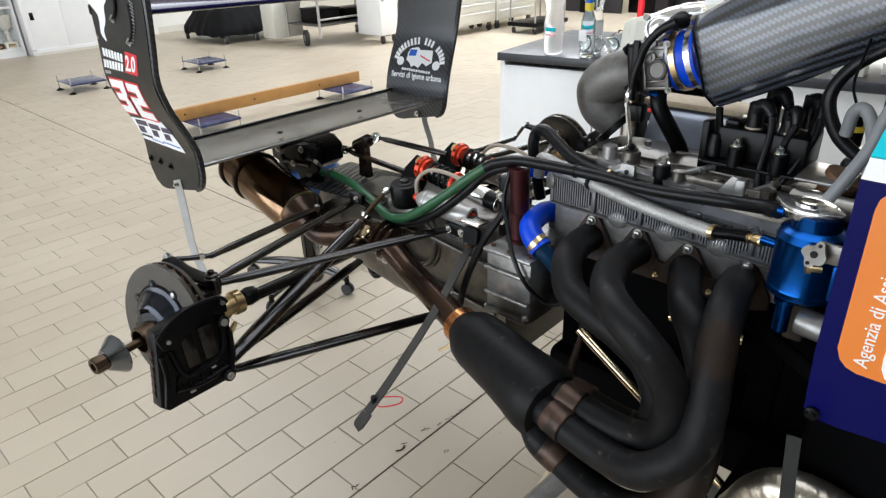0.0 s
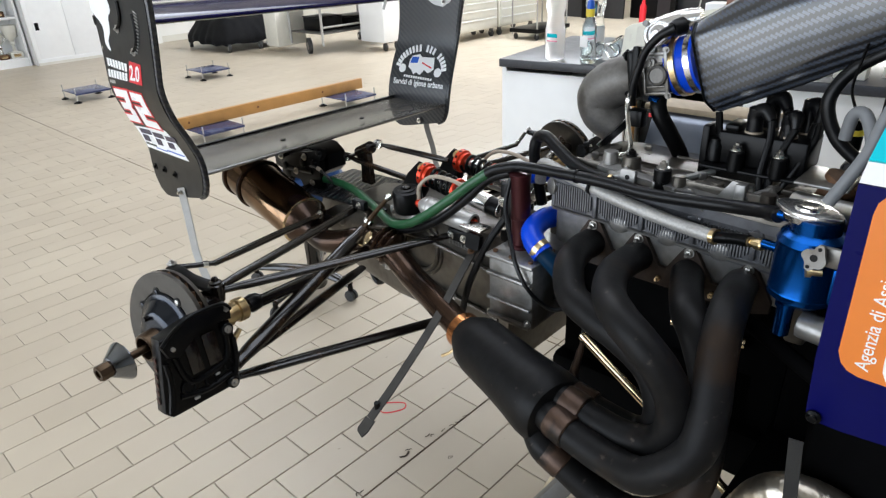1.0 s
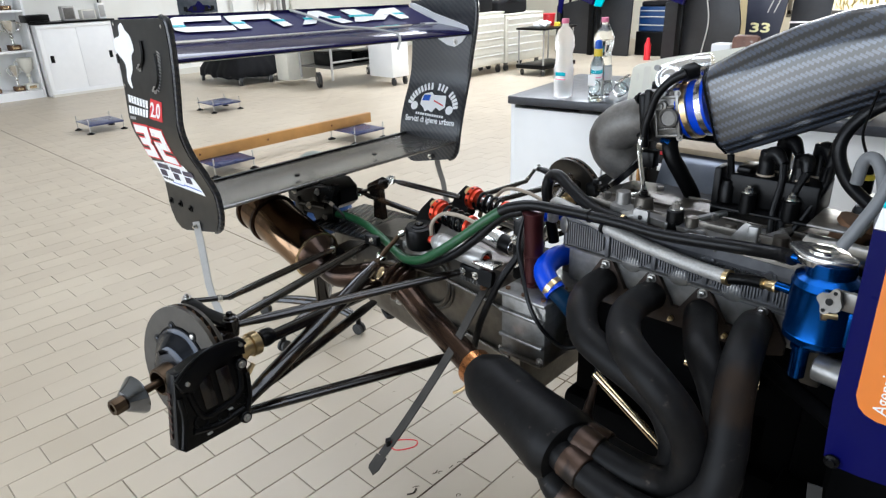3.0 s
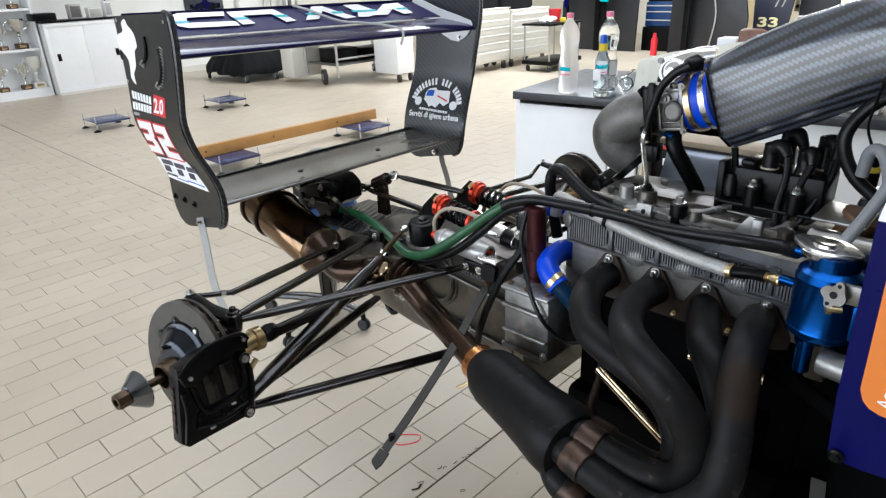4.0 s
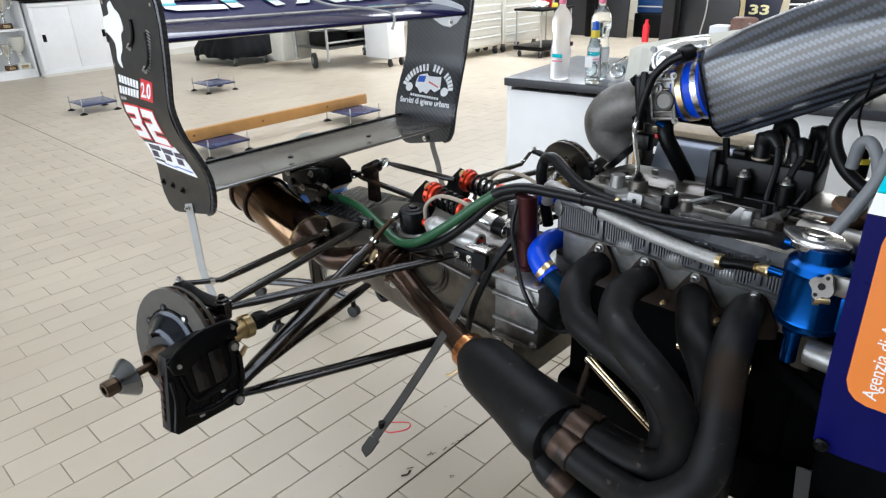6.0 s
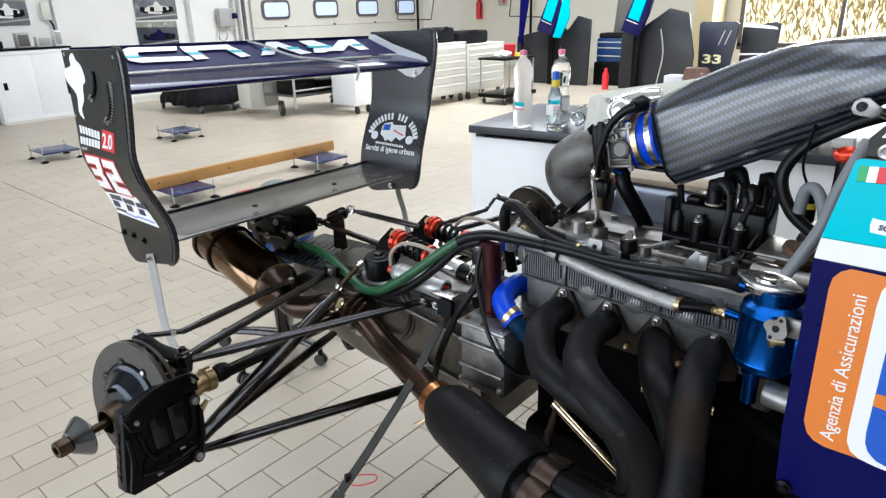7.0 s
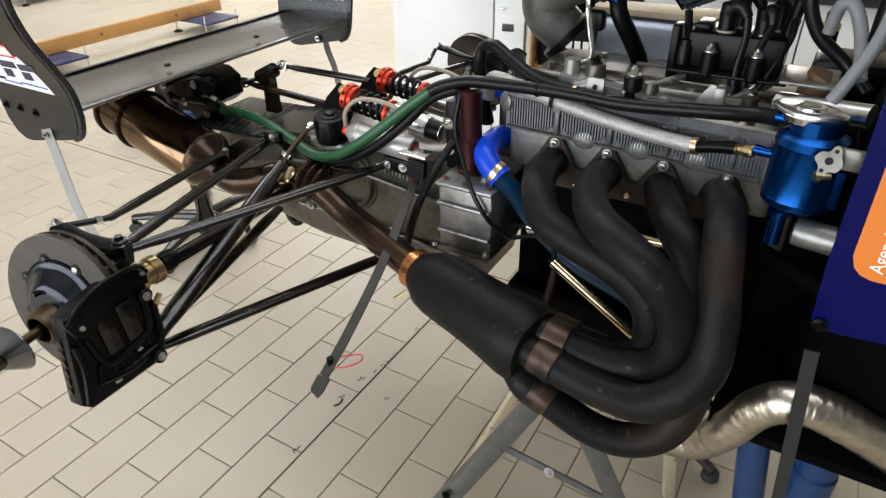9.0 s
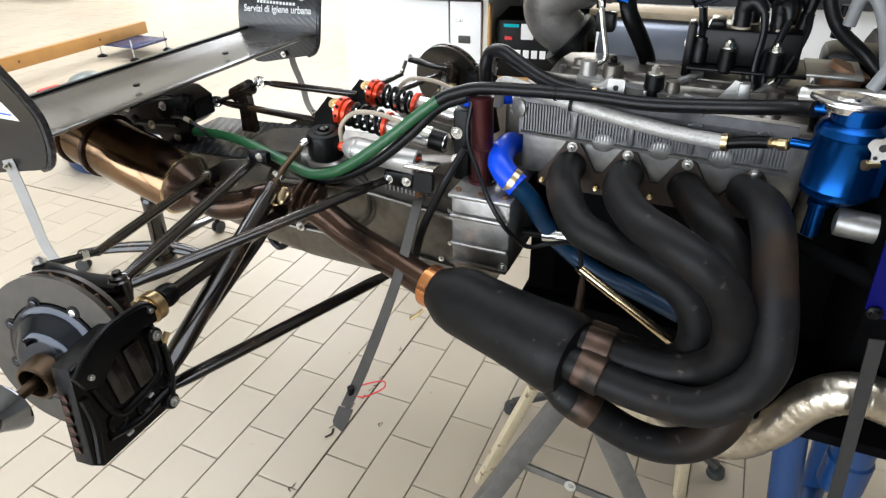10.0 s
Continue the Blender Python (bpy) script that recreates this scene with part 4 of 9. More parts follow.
# silver inlet plenum, coil pack and leads
bm = BM()
loft(bm, [[(x, 0.50, 0.985), (x, 0.535, 1.06), (x, 0.56, 1.075), (x, 0.64, 1.075), (x, 0.66, 1.03), (x, 0.64, 0.97)] for x in (1.04, 1.06, 1.24, 1.255)])
plenum = part("inlet_plenum", bm, PLENUM, car, "smooth silver inlet plenum")
part("plenum_flange", box(BM(), (1.135, 0.585, 1.080), (0.24, 0.07, 0.012), 0.003), material("beige_flange_gasket", (0.36, 0.28, 0.18), 0.6, grain=0.2, scale=60), plenum, "beige flange along the plenum")
part("plenum_bolt", lathe(BM(), [(0, 0.016), (0.003, 0.016), (0.004, 0.009), (0.014, 0.009)], (1.205, 0.52, 1.045), (0, -1, 0.5), 20), BRIGHT, plenum)
bm = BM()
box(bm, (1.292, 0.427, 1.073), (0.134, 0.080, 0.052), 0.004)
coil = part("coil_pack", bm, BLACK, car, "black ignition coil pack with four leads")
part("bracket", box(BM(), (1.290, 0.415, 1.044), (0.165, 0.10, 0.005), 0.002), BLACK, coil)
part("raised_lid", box(BM(), (1.240, 0.425, 1.103), (0.022, 0.050, 0.010), 0.003), BLACK, coil)
for x, y in ((1.262, 0.374), (1.326, 0.374)):
    mount = part("mount", lathe(BM(), [(0, 0.009), (0.004, 0.0125), (0.034, 0.0120), (0.037, 0.009)], (x, y, 1.040), (0, 0, 1), 14), BLACK, coil)
    part("stud_cap", bolt(BM(), (x, y, 1.077), (0, 0, 1), 0.0065, 0.008), BRIGHT, mount)
BOOTS = (((1.272, 0.408), 1.134, [(1.286, 0.402, 1.137), (1.300, 0.394, 1.124), (1.304, 0.386, 1.098), (1.302, 0.374, 1.050), (1.308, 0.362, 1.012)]),
         ((1.284, 0.446), 1.150, [(1.298, 0.438, 1.150), (1.312, 0.424, 1.136), (1.316, 0.402, 1.104), (1.312, 0.384, 1.052), (1.316, 0.366, 1.010)]),
         ((1.322, 0.410), 1.130, [(1.330, 0.404, 1.132), (1.334, 0.396, 1.116), (1.326, 0.386, 1.088), (1.318, 0.376, 1.048), (1.320, 0.364, 1.012)]),
         ((1.338, 0.448), 1.146, [(1.350, 0.438, 1.144), (1.359, 0.424, 1.126), (1.360, 0.406, 1.098), (1.346, 0.386, 1.056), (1.330, 0.370, 1.018)]))
for (x, y), top, run in BOOTS:
    boot = part("plug_boot", tube(BM(), [(x, y, 1.099), (x, y, 1.112), (x, y, top - 0.006), run[0], run[1]], [0.0125, 0.0122, 0.0125, 0.0115, 0.0075], 14, 6), RUBBER, coil)
    part("boot_top", lathe(BM(), [(-0.004, 0.0125), (0.004, 0.0125), (0.006, 0.010)], (x, y, top), (0, 0, 1), 14), RUBBER, boot)
    part("boot_ring", lathe(BM(), [(0, 0.0140), (0.004, 0.0140)], (x, y, 1.098), (0, 0, 1), 16), TAN_HOSE, boot)
    part("lead", tube(BM(), run[1:], [0.0062, 0.0052, 0.0050, 0.0050], 10, 8), RUBBER, boot)
part("spare_connector", lathe(BM(), [(0, 0.010), (0.022, 0.010), (0.023, 0.0085), (0.048, 0.0085), (0.050, 0.0105), (0.064, 0.0095), (0.066, 0.006)], (1.354, 0.425, 1.10), (0.15, 0, 1), 12), BLACK, coil)
part("angle_bracket", box(BM(), (1.206, 0.400, 1.066), (0.012, 0.036, 0.080), 0.003), BLACK, car)
part("bracket_post", lathe(BM(), [(0, 0.010), (0.004, 0.013), (0.030, 0.0125), (0.034, 0.010), (0.040, 0.010), (0.041, 0.006)], (1.222, 0.392, 1.046), (0, 0, 1), 14), BLACK, car)
part("connector", lathe(BM(), [(0, 0.012), (0.02, 0.012), (0.021, 0.009), (0.045, 0.009)], (1.405, 0.43, 1.09), (0, 0, 1), 12), BLACK, car)
part("connector_clip", lathe(BM(), [(0, 0.0125), (0.008, 0.0125)], (1.405, 0.43, 1.112), (0, 0, 1), 12), YELLOW, car)
part("coil_plate", box(BM(), (1.40, 0.36, 1.062), (0.07, 0.09, 0.005), 0.002), ALU, car)
part("loom_box", box(BM(), (1.445, 0.475, 1.035), (0.10, 0.09, 0.07), 0.012), BLACK, car, "black wiring loom box")
part("water_neck", lathe(BM(), [(0, 0.024), (0.05, 0.024), (0.052, 0.028), (0.06, 0.028)], (1.40, 0.36, 1.01), (0.4, 0, 1), 20), RUST, car)
part("starter_tube", cyl(BM(), (1.37, 0.33, 1.03), (1.48, 0.28, 1.045), 0.016), STEEL, car)
part("rear_engine_plate", box(BM(), (1.415, 0.42, 0.93), (0.03, 0.26, 0.22), 0.006), ALU_DARK, car)
# bent silver bracket rod up to the throttle
part("bracket_rod", tube(BM(), [(1.062, 0.36, 1.035), (1.082, 0.362, 1.042), (1.086, 0.364, 1.056), (1.078, 0.366, 1.09), (1.070, 0.37, 1.125), (1.060, 0.40, 1.14)], 0.0042, 8, 5), BRIGHT, car, "bent bright steel bracket rod")
part("rod_bolt", bolt(BM(), (1.105, 0.335, 1.050), (0, 0, 1), 0.006, 0.008), BLACK, car)
part("harness_hose", tube(BM(), [(1.095, 0.44, 1.145), (1.105, 0.42, 1.11), (1.125, 0.43, 1.07), (1.14, 0.45, 1.03), (1.14, 0.47, 1.0)], 0.014, 12, 6, flat=0.7), BLACK, car)
part("blue_fitting", cyl(BM(), (1.086, 0.425, 1.128), (1.104, 0.42, 1.124), 0.007), BLUE_ANO, car)

# exhaust
R = 0.0262
H1 = [(1.060, 0.300, 0.886), (1.061, 0.255, 0.887), (1.078, 0.195, 0.884), (1.113, 0.150, 0.861), (1.164, 0.130, 0.850), (1.221, 0.120, 0.837), (1.271, 0.115, 0.811), (1.297, 0.110, 0.769), (1.297, 0.110, 0.716), (1.268, 0.108, 0.688), (1.212, 0.106, 0.690), (1.165, 0.104, 0.699)]
H2 = [(1.152, 0.300, 0.886), (1.152, 0.250, 0.892), (1.163, 0.188, 0.899), (1.198, 0.115, 0.905), (1.245, 0.062, 0.910), (1.286, 0.044, 0.896), (1.319, 0.046, 0.863), (1.338, 0.056, 0.815), (1.338, 0.058, 0.763), (1.313, 0.066, 0.722), (1.268, 0.072, 0.702), (1.214, 0.078, 0.698), (1.165, 0.080, 0.705)]
H3 = [(1.240, 0.300, 0.880), (1.261, 0.247, 0.880), (1.292, 0.185, 0.880), (1.324, 0.155, 0.858), (1.350, 0.140, 0.808), (1.368, 0.122, 0.740), (1.372, 0.100, 0.665), (1.352, 0.075, 0.608), (1.305, 0.058, 0.580), (1.245, 0.048, 0.585), (1.160, 0.038, 0.630)]
H4 = [(1.325, 0.300, 0.888), (1.334, 0.255, 0.902), (1.350, 0.185, 0.918), (1.361, 0.130, 0.908), (1.372, 0.090, 0.868), (1.383, 0.060, 0.822), (1.384, 0.034, 0.778), (1.362, 0.012, 0.744), (1.322, 0.010, 0.708), (1.265, 0.028, 0.686), (1.210, 0.038, 0.684), (1.165, 0.045, 0.690)]
for pts in (H1, H2, H3, H4):
    pipe = part("exhaust_pipe", tube(BM(), pts, R, 22, 10), COATED, car, "matt black coated exhaust primary pipe")
    a, d = Vector(pts[-1]), (Vector(pts[-1]) - Vector(pts[-2])).normalized()
    part("slip_joint", lathe(BM(), [(-0.026, R + 0.0016), (-0.024, R + 0.0032), (0.010, R + 0.0030), (0.016, R)], a, d, 22), CUFF, pipe, "brown heat-coloured slip joint")
ca, cb = Vector((0.872, 0.152, 0.690)), Vector((1.160, 0.066, 0.681))
part("exhaust_collector", lathe(BM(), [(0, 0.034), (0.010, 0.036), (0.045, 0.054), (0.07, 0.058), (0.16, 0.060), (0.205, 0.063), (0.248, 0.0675), (0.270, 0.067), (0.284, 0.060), (0.292, 0.030)], ca, cb - ca, 36), COATED, car, "matt black coated four-into-one exhaust collector")
axis = (cb - ca).normalized()
for pts in (H1, H2, H3, H4):
    a, d = Vector(pts[-1]), (Vector(pts[-1]) - Vector(pts[-2])).normalized()
    mid = ca + axis * 0.215
    inner = mid + (a - mid - axis * (a - mid).dot(axis)) * 0.35
    part("collector_lobe", tube(BM(), [a - d * 0.004, a + d * 0.018, a.lerp(inner, 0.55) + d * 0.006, inner], [R + 0.0005, R + 0.0008, R + 0.0006, R - 0.006], 22, 6), COATED, bpy.data.objects["exhaust_collector"])
part("clamp_band", lathe(BM(), [(-0.006, 0.035), (-0.006, 0.038), (0.014, 0.038), (0.014, 0.035)], ca, cb - ca, 32), COPPER, car, "copper-coloured heat-tinted clamp band")
part("clamp_screw", tube(BM(), [(0.866, 0.125, 0.658), (0.860, 0.120, 0.650), (0.846, 0.112, 0.640)], 0.0032, 8, 3), BRASS, car)
SB, SD = Vector((1.127, 0.142, 0.698)), Vector((-0.08, 0.52, 0.72))
part("lambda_sensor", lathe(BM(), [(-0.012, 0.017), (0.004, 0.015), (0.010, 0.012), (0.014, 0.0085), (0.034, 0.0075), (0.036, 0.0062), (0.055, 0.0062), (0.058, 0.0045), (0.068, 0.004)], SB, SD, 16), CUFF, car, "scorched brown lambda sensor")
part("sensor_wire", tube(BM(), [SB + SD.normalized() * 0.066, (1.10, 0.22, 0.785), (1.05, 0.25, 0.762), (1.01, 0.245, 0.75), (0.985, 0.215, 0.79), (0.955, 0.212, 0.835), (0.92, 0.235, 0.885), (0.895, 0.255, 0.93), (0.897, 0.27, 0.985)], 0.0042, 8, 8), RUBBER, car)
tail = [(0.878, 0.150, 0.689), (0.77, 0.180, 0.708), (0.68, 0.205, 0.722), (0.61, 0.216, 0.752), (0.555, 0.218, 0.768), (0.495, 0.210, 0.764), (0.445, 0.195, 0.748), (0.392, 0.186, 0.738), (0.340, 0.190, 0.746), (0.300, 0.196, 0.760)]
pipe = part("exhaust_tail_pipe", tube(BM(), tail, 0.0285, 22, 10), BURNT, car, "brown heat-burnt tail pipe")
bellows = [(-0.030, 0.029), (-0.026, 0.036), (-0.022, 0.0375), (-0.018, 0.036), (-0.014, 0.031), (-0.009, 0.039), (-0.005, 0.041), (-0.001, 0.039), (0.003, 0.033), (0.008, 0.042), (0.012, 0.044), (0.016, 0.042), (0.020, 0.034), (0.028, 0.029)]
part("joint_bellows", lathe(BM(), bellows, (0.578, 0.224, 0.764), (0.80, 0.16, -0.38), 32), BURNT, pipe, "heat-browned ringed pipe joint")
part("weld_patch", lathe(BM(), [(0, 0.022), (0.003, 0.020), (0.005, 0.012)], (0.535, 0.196, 0.782), (-0.2, -0.55, 0.75), 20), GOLD_STEEL, pipe, "golden weld patch")
sa, sd = Vector((0.318, 0.196, 0.757)), Vector((-0.198, 0.012, 0.047))
silencer = part("exhaust_silencer", lathe(BM(), [(0.018, 0.056), (0.020, 0.0605), (0.026, 0.0625), (0.16, 0.0635), (0.24, 0.0645), (0.325, 0.065), (0.328, 0.058)], sa, sd, 40), BRONZE, car, "straw-coloured heat-tempered stainless silencer")
for s in (0.238, 0.312):
    part("retaining_ring", lathe(BM(), [(-0.006, 0.064), (-0.004, 0.0705), (0.004, 0.0705), (0.006, 0.064)], sa + sd.normalized() * s, sd, 36), BURNT, silencer)
part("front_cone", lathe(BM(), [(-0.034, 0.0285), (-0.026, 0.031), (-0.012, 0.039), (0.004, 0.0495), (0.014, 0.0570), (0.0195, 0.0598)], sa, sd, 36), BURNT, silencer, "browned silencer end cone")
part("weld_bead", lathe(BM(), [(-0.003, 0.060), (0, 0.0648), (0.003, 0.060)], sa + sd.normalized() * 0.022, sd, 36), GOLD_STEEL, silencer)
part("tail_spout", lathe(BM(), [(0, 0.036), (0.06, 0.034), (0.06, 0.031), (0.0, 0.031)], sa + sd.normalized() * 0.32, sd, 28, cap=False), BRONZE, silencer)

# suspension, both sides
N = Vector((0.186, -1.0, 0.175)).normalized()
for side in (-1, 1):
    def q(x, y, z):
        return far((x, y, z), side)

    def arm(name, a, b, r, mat=BLACK_STEEL, label="", flat=0.62):
        """A flattened tube with a waisted end and a rod-end eye at each end."""
        a, b = Vector(q(*a)), Vector(q(*b))
        d = (b - a).normalized()
        L = (b - a).length
        ob = part(name, tube(BM(), [a, a + d * 0.03, a + d * 0.06, a + d * (L / 2), b - d * 0.06, b - d * 0.03, b], [r * 0.8, r * 0.85, r, r, r, r * 0.85, r * 0.8], 14, 2, flat), mat, car, label)
        return ob

    def rod_end(p, axis, parent, r=0.011):
        p = Vector(q(*p))
        bm = BM()
        lathe(bm, [(-0.006, r * 0.7), (-0.005, r), (0.005, r), (0.006, r * 0.7), (0.009, r * 0.5), (-0.009, r * 0.5)], p, axis, 16)
        return part("rod_end", bm, BRIGHT, parent, "bright steel rod end")

    n = N if side < 0 else Vector((N.x, -N.y, N.z))
    hub = Vector(q(0.515, -0.276, 0.756))
    u, v = ring_frame(n)
    disc = part("brake_disc", lathe(BM(), [(-0.024, 0.074), (-0.024, 0.115), (-0.016, 0.1155), (-0.015, 0.102), (-0.009, 0.102), (-0.008, 0.1155), (0, 0.115), (0.0, 0.078), (-0.006, 0.078)], hub, n, 56), DISC, car, "worn ventilated iron brake disc")
    for k in range(30):
        a = 2 * math.pi * k / 30
        c = hub - n * 0.012
        r1 = u * math.cos(a) + v * math.sin(a)
        r2 = u * math.cos(a + 0.12) + v * math.sin(a + 0.12)
        part("cooling_vane", cyl(BM(), c + r1 * 0.103, c + r2 * 0.114, 0.0035, seg=6), RUST, disc)
    bell = part("disc_bell", lathe(BM(), [(-0.010, 0.0755), (0.001, 0.0755), (0.0035, 0.0735), (0.0045, 0.067), (0.007, 0.063), (0.022, 0.047), (0.025, 0.042), (0.025, 0.024)], hub, n, 48), BLUED, disc, "blued dark disc bell")
    hub2 = hub + Vector((0, 0, -0.008))
    n2 = Vector((n.x, n.y, n.z - 0.155)).normalized()
    part("hub_tube", lathe(BM(), [(0.018, 0.0285), (0.040, 0.0280), (0.049, 0.0270), (0.051, 0.0250), (0.051, 0.0215), (0.024, 0.0205)], hub2, n2, 28, cap=False), HUB, disc, "oily bronze hub tube")
    for k in range(8):
        a = 2 * math.pi * k / 8 + 0.3
        p = hub + (u * math.cos(a) + v * math.sin(a)) * 0.0775
        part("bobbin_slot", lathe(BM(), [(-0.002, 0.0095), (0.0012, 0.0095)], p, n, 14), BLACK, disc)
        part("bobbin", lathe(BM(), [(0, 0.0055), (0.003, 0.0050), (0.0035, 0.003)], p, n, 14), STEEL if k == 5 else BLUED, disc)
    for k in range(4):
        a = 2 * math.pi * k / 4 + 0.5
        p = hub + n * 0.023 + (u * math.cos(a) + v * math.sin(a)) * 0.036
        part("drive_peg", cyl(BM(), p - n * 0.006, p + n * 0.012, 0.0045, seg=12), BLACK_STEEL, disc)
    if side < 0:
        stub = part("wheel_stud", cyl(BM(), hub2 + n2 * 0.02, hub2 + n2 * 0.135, 0.0075, seg=14), HUB, disc, "oily wheel stud")
        part("cone_nut", lathe(BM(), [(0.090, 0.034), (0.092, 0.0365), (0.096, 0.0355), (0.118, 0.019), (0.120, 0.012)], hub2, n2, 40), CHROME, stub, "chromed cone washer")
        part("wheel_nut", lathe(BM(), [(0.118, 0.0150), (0.138, 0.0150), (0.140, 0.0135), (0.140, 0.008), (0.132, 0.008)], hub2, n2, 8), HUB, stub, "bronze socket nut")
    # upright and its top arm
    up = BM()
    c = Vector(q(0.535, -0.205, 0.735))
    box(up, (0, 0, 0), (0.055, 0.05, 0.15), 0.012, m=Matrix.Translation(c))
    upright = part("upright", up, BLACK_STEEL, car, "black fabricated upright")
    pts = [q(0.412, -0.200, 0.828), q(0.440, -0.200, 0.826), q(0.470, -0.196, 0.820), q(0.510, -0.188, 0.818), q(0.550, -0.180, 0.820)]
    part("top_arm", tube(BM(), pts, [0.013, 0.017, 0.016, 0.016, 0.019], 12, 5, flat=0.5), BLACK, upright, "cranked black toe arm")
    part("arm_pivot", bolt(BM(), q(0.415, -0.200, 0.836), (0, 0, 1), 0.006), STEEL, upright)
    ball = part("ball_joint", lathe(BM(), [(-0.035, 0.012), (-0.02, 0.015), (0.0, 0.015), (0.002, 0.012), (0.006, 0.012), (0.008, 0.007), (0.014, 0.006)], q(0.545, -0.180, 0.826), (0, 0, 1), 16), BLACK_STEEL, upright, "steel ball joint")
    # caliper in front of the disc
    sg = 1 if side < 0 else -1
    face, right, up = Vector((0.985, 0.0, 0.174)), Vector((0.0, sg, 0.0)), Vector((-0.174, 0.0, 0.985))
    cal = Matrix((right, up, face)).transposed().to_4x4()
    cal.translation = q(0.640, -0.300, 0.750)
    cal = cal @ Matrix.Translation((-0.021, 0.040, 0))
    shape = [(-0.010, 0.022), (0.010, 0.024), (0.030, 0.028), (0.060, 0.032), (0.085, 0.031), (0.108, 0.026), (0.116, 0.012), (0.116, -0.034), (0.112, -0.077), (0.104, -0.107), (0.094, -0.118), (-0.026, -0.119), (-0.038, -0.106)]
    caliper = part("brake_caliper", prism(BM(), shape, 0.036, cal @ Matrix.Translation((0, 0, -0.044)), 0.004), BLACK, car, "black multi-piston brake caliper")
    # arched bridge over the pads, with its raised lip
    arch = [(-0.014, 0.012), (0.012, 0.030), (0.045, 0.043), (0.080, 0.045), (0.108, 0.040), (0.119, 0.026), (0.116, 0.008), (0.100, 0.010), (0.078, 0.018), (0.050, 0.014), (0.026, -0.006), (0.012, -0.018), (-0.008, -0.010)]
    part("caliper_rim", prism(BM(), arch, 0.014, cal @ Matrix.Translation((0, 0, -0.010)), 0.004), BLACK, caliper)
    part("caliper_lip", tube(BM(), [cal @ Vector((x, y, 0.003)) for x, y in arch[:6]], 0.0035, 8, 4), BLACK, caliper)
    # frame round the pad window
    for pts in ([(0.004, -0.016), (0.012, -0.060), (0.030, -0.074), (0.078, -0.066), (0.096, -0.050), (0.102, -0.004)], [(-0.012, -0.020), (-0.014, -0.060), (-0.028, -0.108)], [(0.112, -0.030), (0.106, -0.075), (0.090, -0.108)], [(-0.006, -0.088), (0.04, -0.098), (0.092, -0.092)]):
        part("caliper_rib", tube(BM(), [cal @ Vector((x, y, -0.006)) for x, y in pts], 0.0055, 8, 5), BLACK, caliper)
    for x, w in ((0.036, 0.024), (0.070, 0.026)):
        part("pad_plate", box(BM(), (x, -0.030, -0.006), (w, 0.062, 0.006), 0.003, m=cal), BLACK_STEEL, caliper, "dark worn brake pad edge")
    for x, y, r in ((0.012, -0.078, 0.012), (0.052, -0.086, 0.010), (0.090, -0.074, 0.009)):
        part("piston_boss", lathe(BM(), [(-0.008, r * 1.2), (-0.003, r * 1.15), (-0.002, r * 0.9), (-0.006, r * 0.75)], cal @ Vector((x, y, 0)), face, 20), BLACK, caliper)
    for x, y in ((0.003, 0.003), (0.110, 0.029), (0.105, -0.008), (0.088, -0.108)):
        part("caliper_boss", lathe(BM(), [(-0.012, 0.012), (0.000, 0.011), (0.002, 0.009)], cal @ Vector((x, y, 0)), face, 16), BLACK, caliper)
        part("caliper_bolt", bolt(BM(), cal @ Vector((x, y, 0.002)), face, 0.0042, 0.006), STEEL, caliper)
    for x, y in ((0.020, -0.104), (0.046, -0.096), (0.066, -0.080)):
        part("caliper_mark", box(BM(), (x, y, -0.006), (0.010, 0.004, 0.005), 0.0012, m=cal), STRUT_GREY, caliper)
    for k in range(6):
        y = -0.016 - 0.014 * k
        part("red_letter_bar", box(BM(), (-0.0108 - 0.028 * (0.022 - y) / 0.128 - 0.0012, y, -0.028), (0.0012, 0.010, 0.010), m=cal), MAROON, caliper)
    part("bleed_nipple", tube(BM(), [cal @ Vector((0.112, -0.044, -0.02)), cal @ Vector((0.124, -0.034, -0.018)), cal @ Vector((0.134, -0.024, -0.016))], [0.007, 0.0055, 0.004], 8, 3), BRASS, caliper)
    # arms
    w1 = arm("upper_wishbone", (0.540, -0.165, 0.806), (0.725, 0.285, 0.812), 0.0125, label="black enamelled upper wishbone arm")
    arm("upper_wishbone", (0.523, -0.165, 0.806), (0.41, 0.30, 0.803), 0.0125, label="black enamelled upper wishbone arm")
    arm("lower_wishbone", (0.557, -0.185, 0.622), (0.708, 0.300, 0.588), 0.0145, label="black enamelled lower wishbone arm")
    arm("lower_wishbone", (0.56, -0.150, 0.660), (0.40, 0.285, 0.625), 0.0145, label="black enamelled lower wishbone arm")
    push = arm("pushrod", (0.594, -0.200, 0.674), (0.512, 0.212, 0.792), 0.0185, label="thick black pushrod", flat=0.75)
    part("adjuster", tube(BM(), [q(0.511, 0.210, 0.790), q(0.528, 0.226, 0.822), q(0.568, 0.240, 0.870)], [0.0085, 0.0062, 0.0052], 10, 4), HUB, push, "bronze threaded adjuster")
    rod_end((0.573, 0.243, 0.876), (0.2, 0.9, 0.3), push, 0.008)
    part("lock_nut", lathe(BM(), [(0, 0.009), (0.010, 0.009)], q(0.510, 0.208, 0.787), (0.3, 0.5 if side < 0 else -0.5, 0.7), 6), BRASS, push)
    part("lock_nut", lathe(BM(), [(0, 0.0125), (0.009, 0.0125)], q(0.516, 0.222, 0.806), (0.3, 0.5 if side < 0 else -0.5, 0.7), 6), BRIGHT, push)
    toe = arm("toe_link", (0.425, -0.120, 0.808), (0.352, 0.20, 0.789), 0.0115, label="black toe link with bright adjuster")
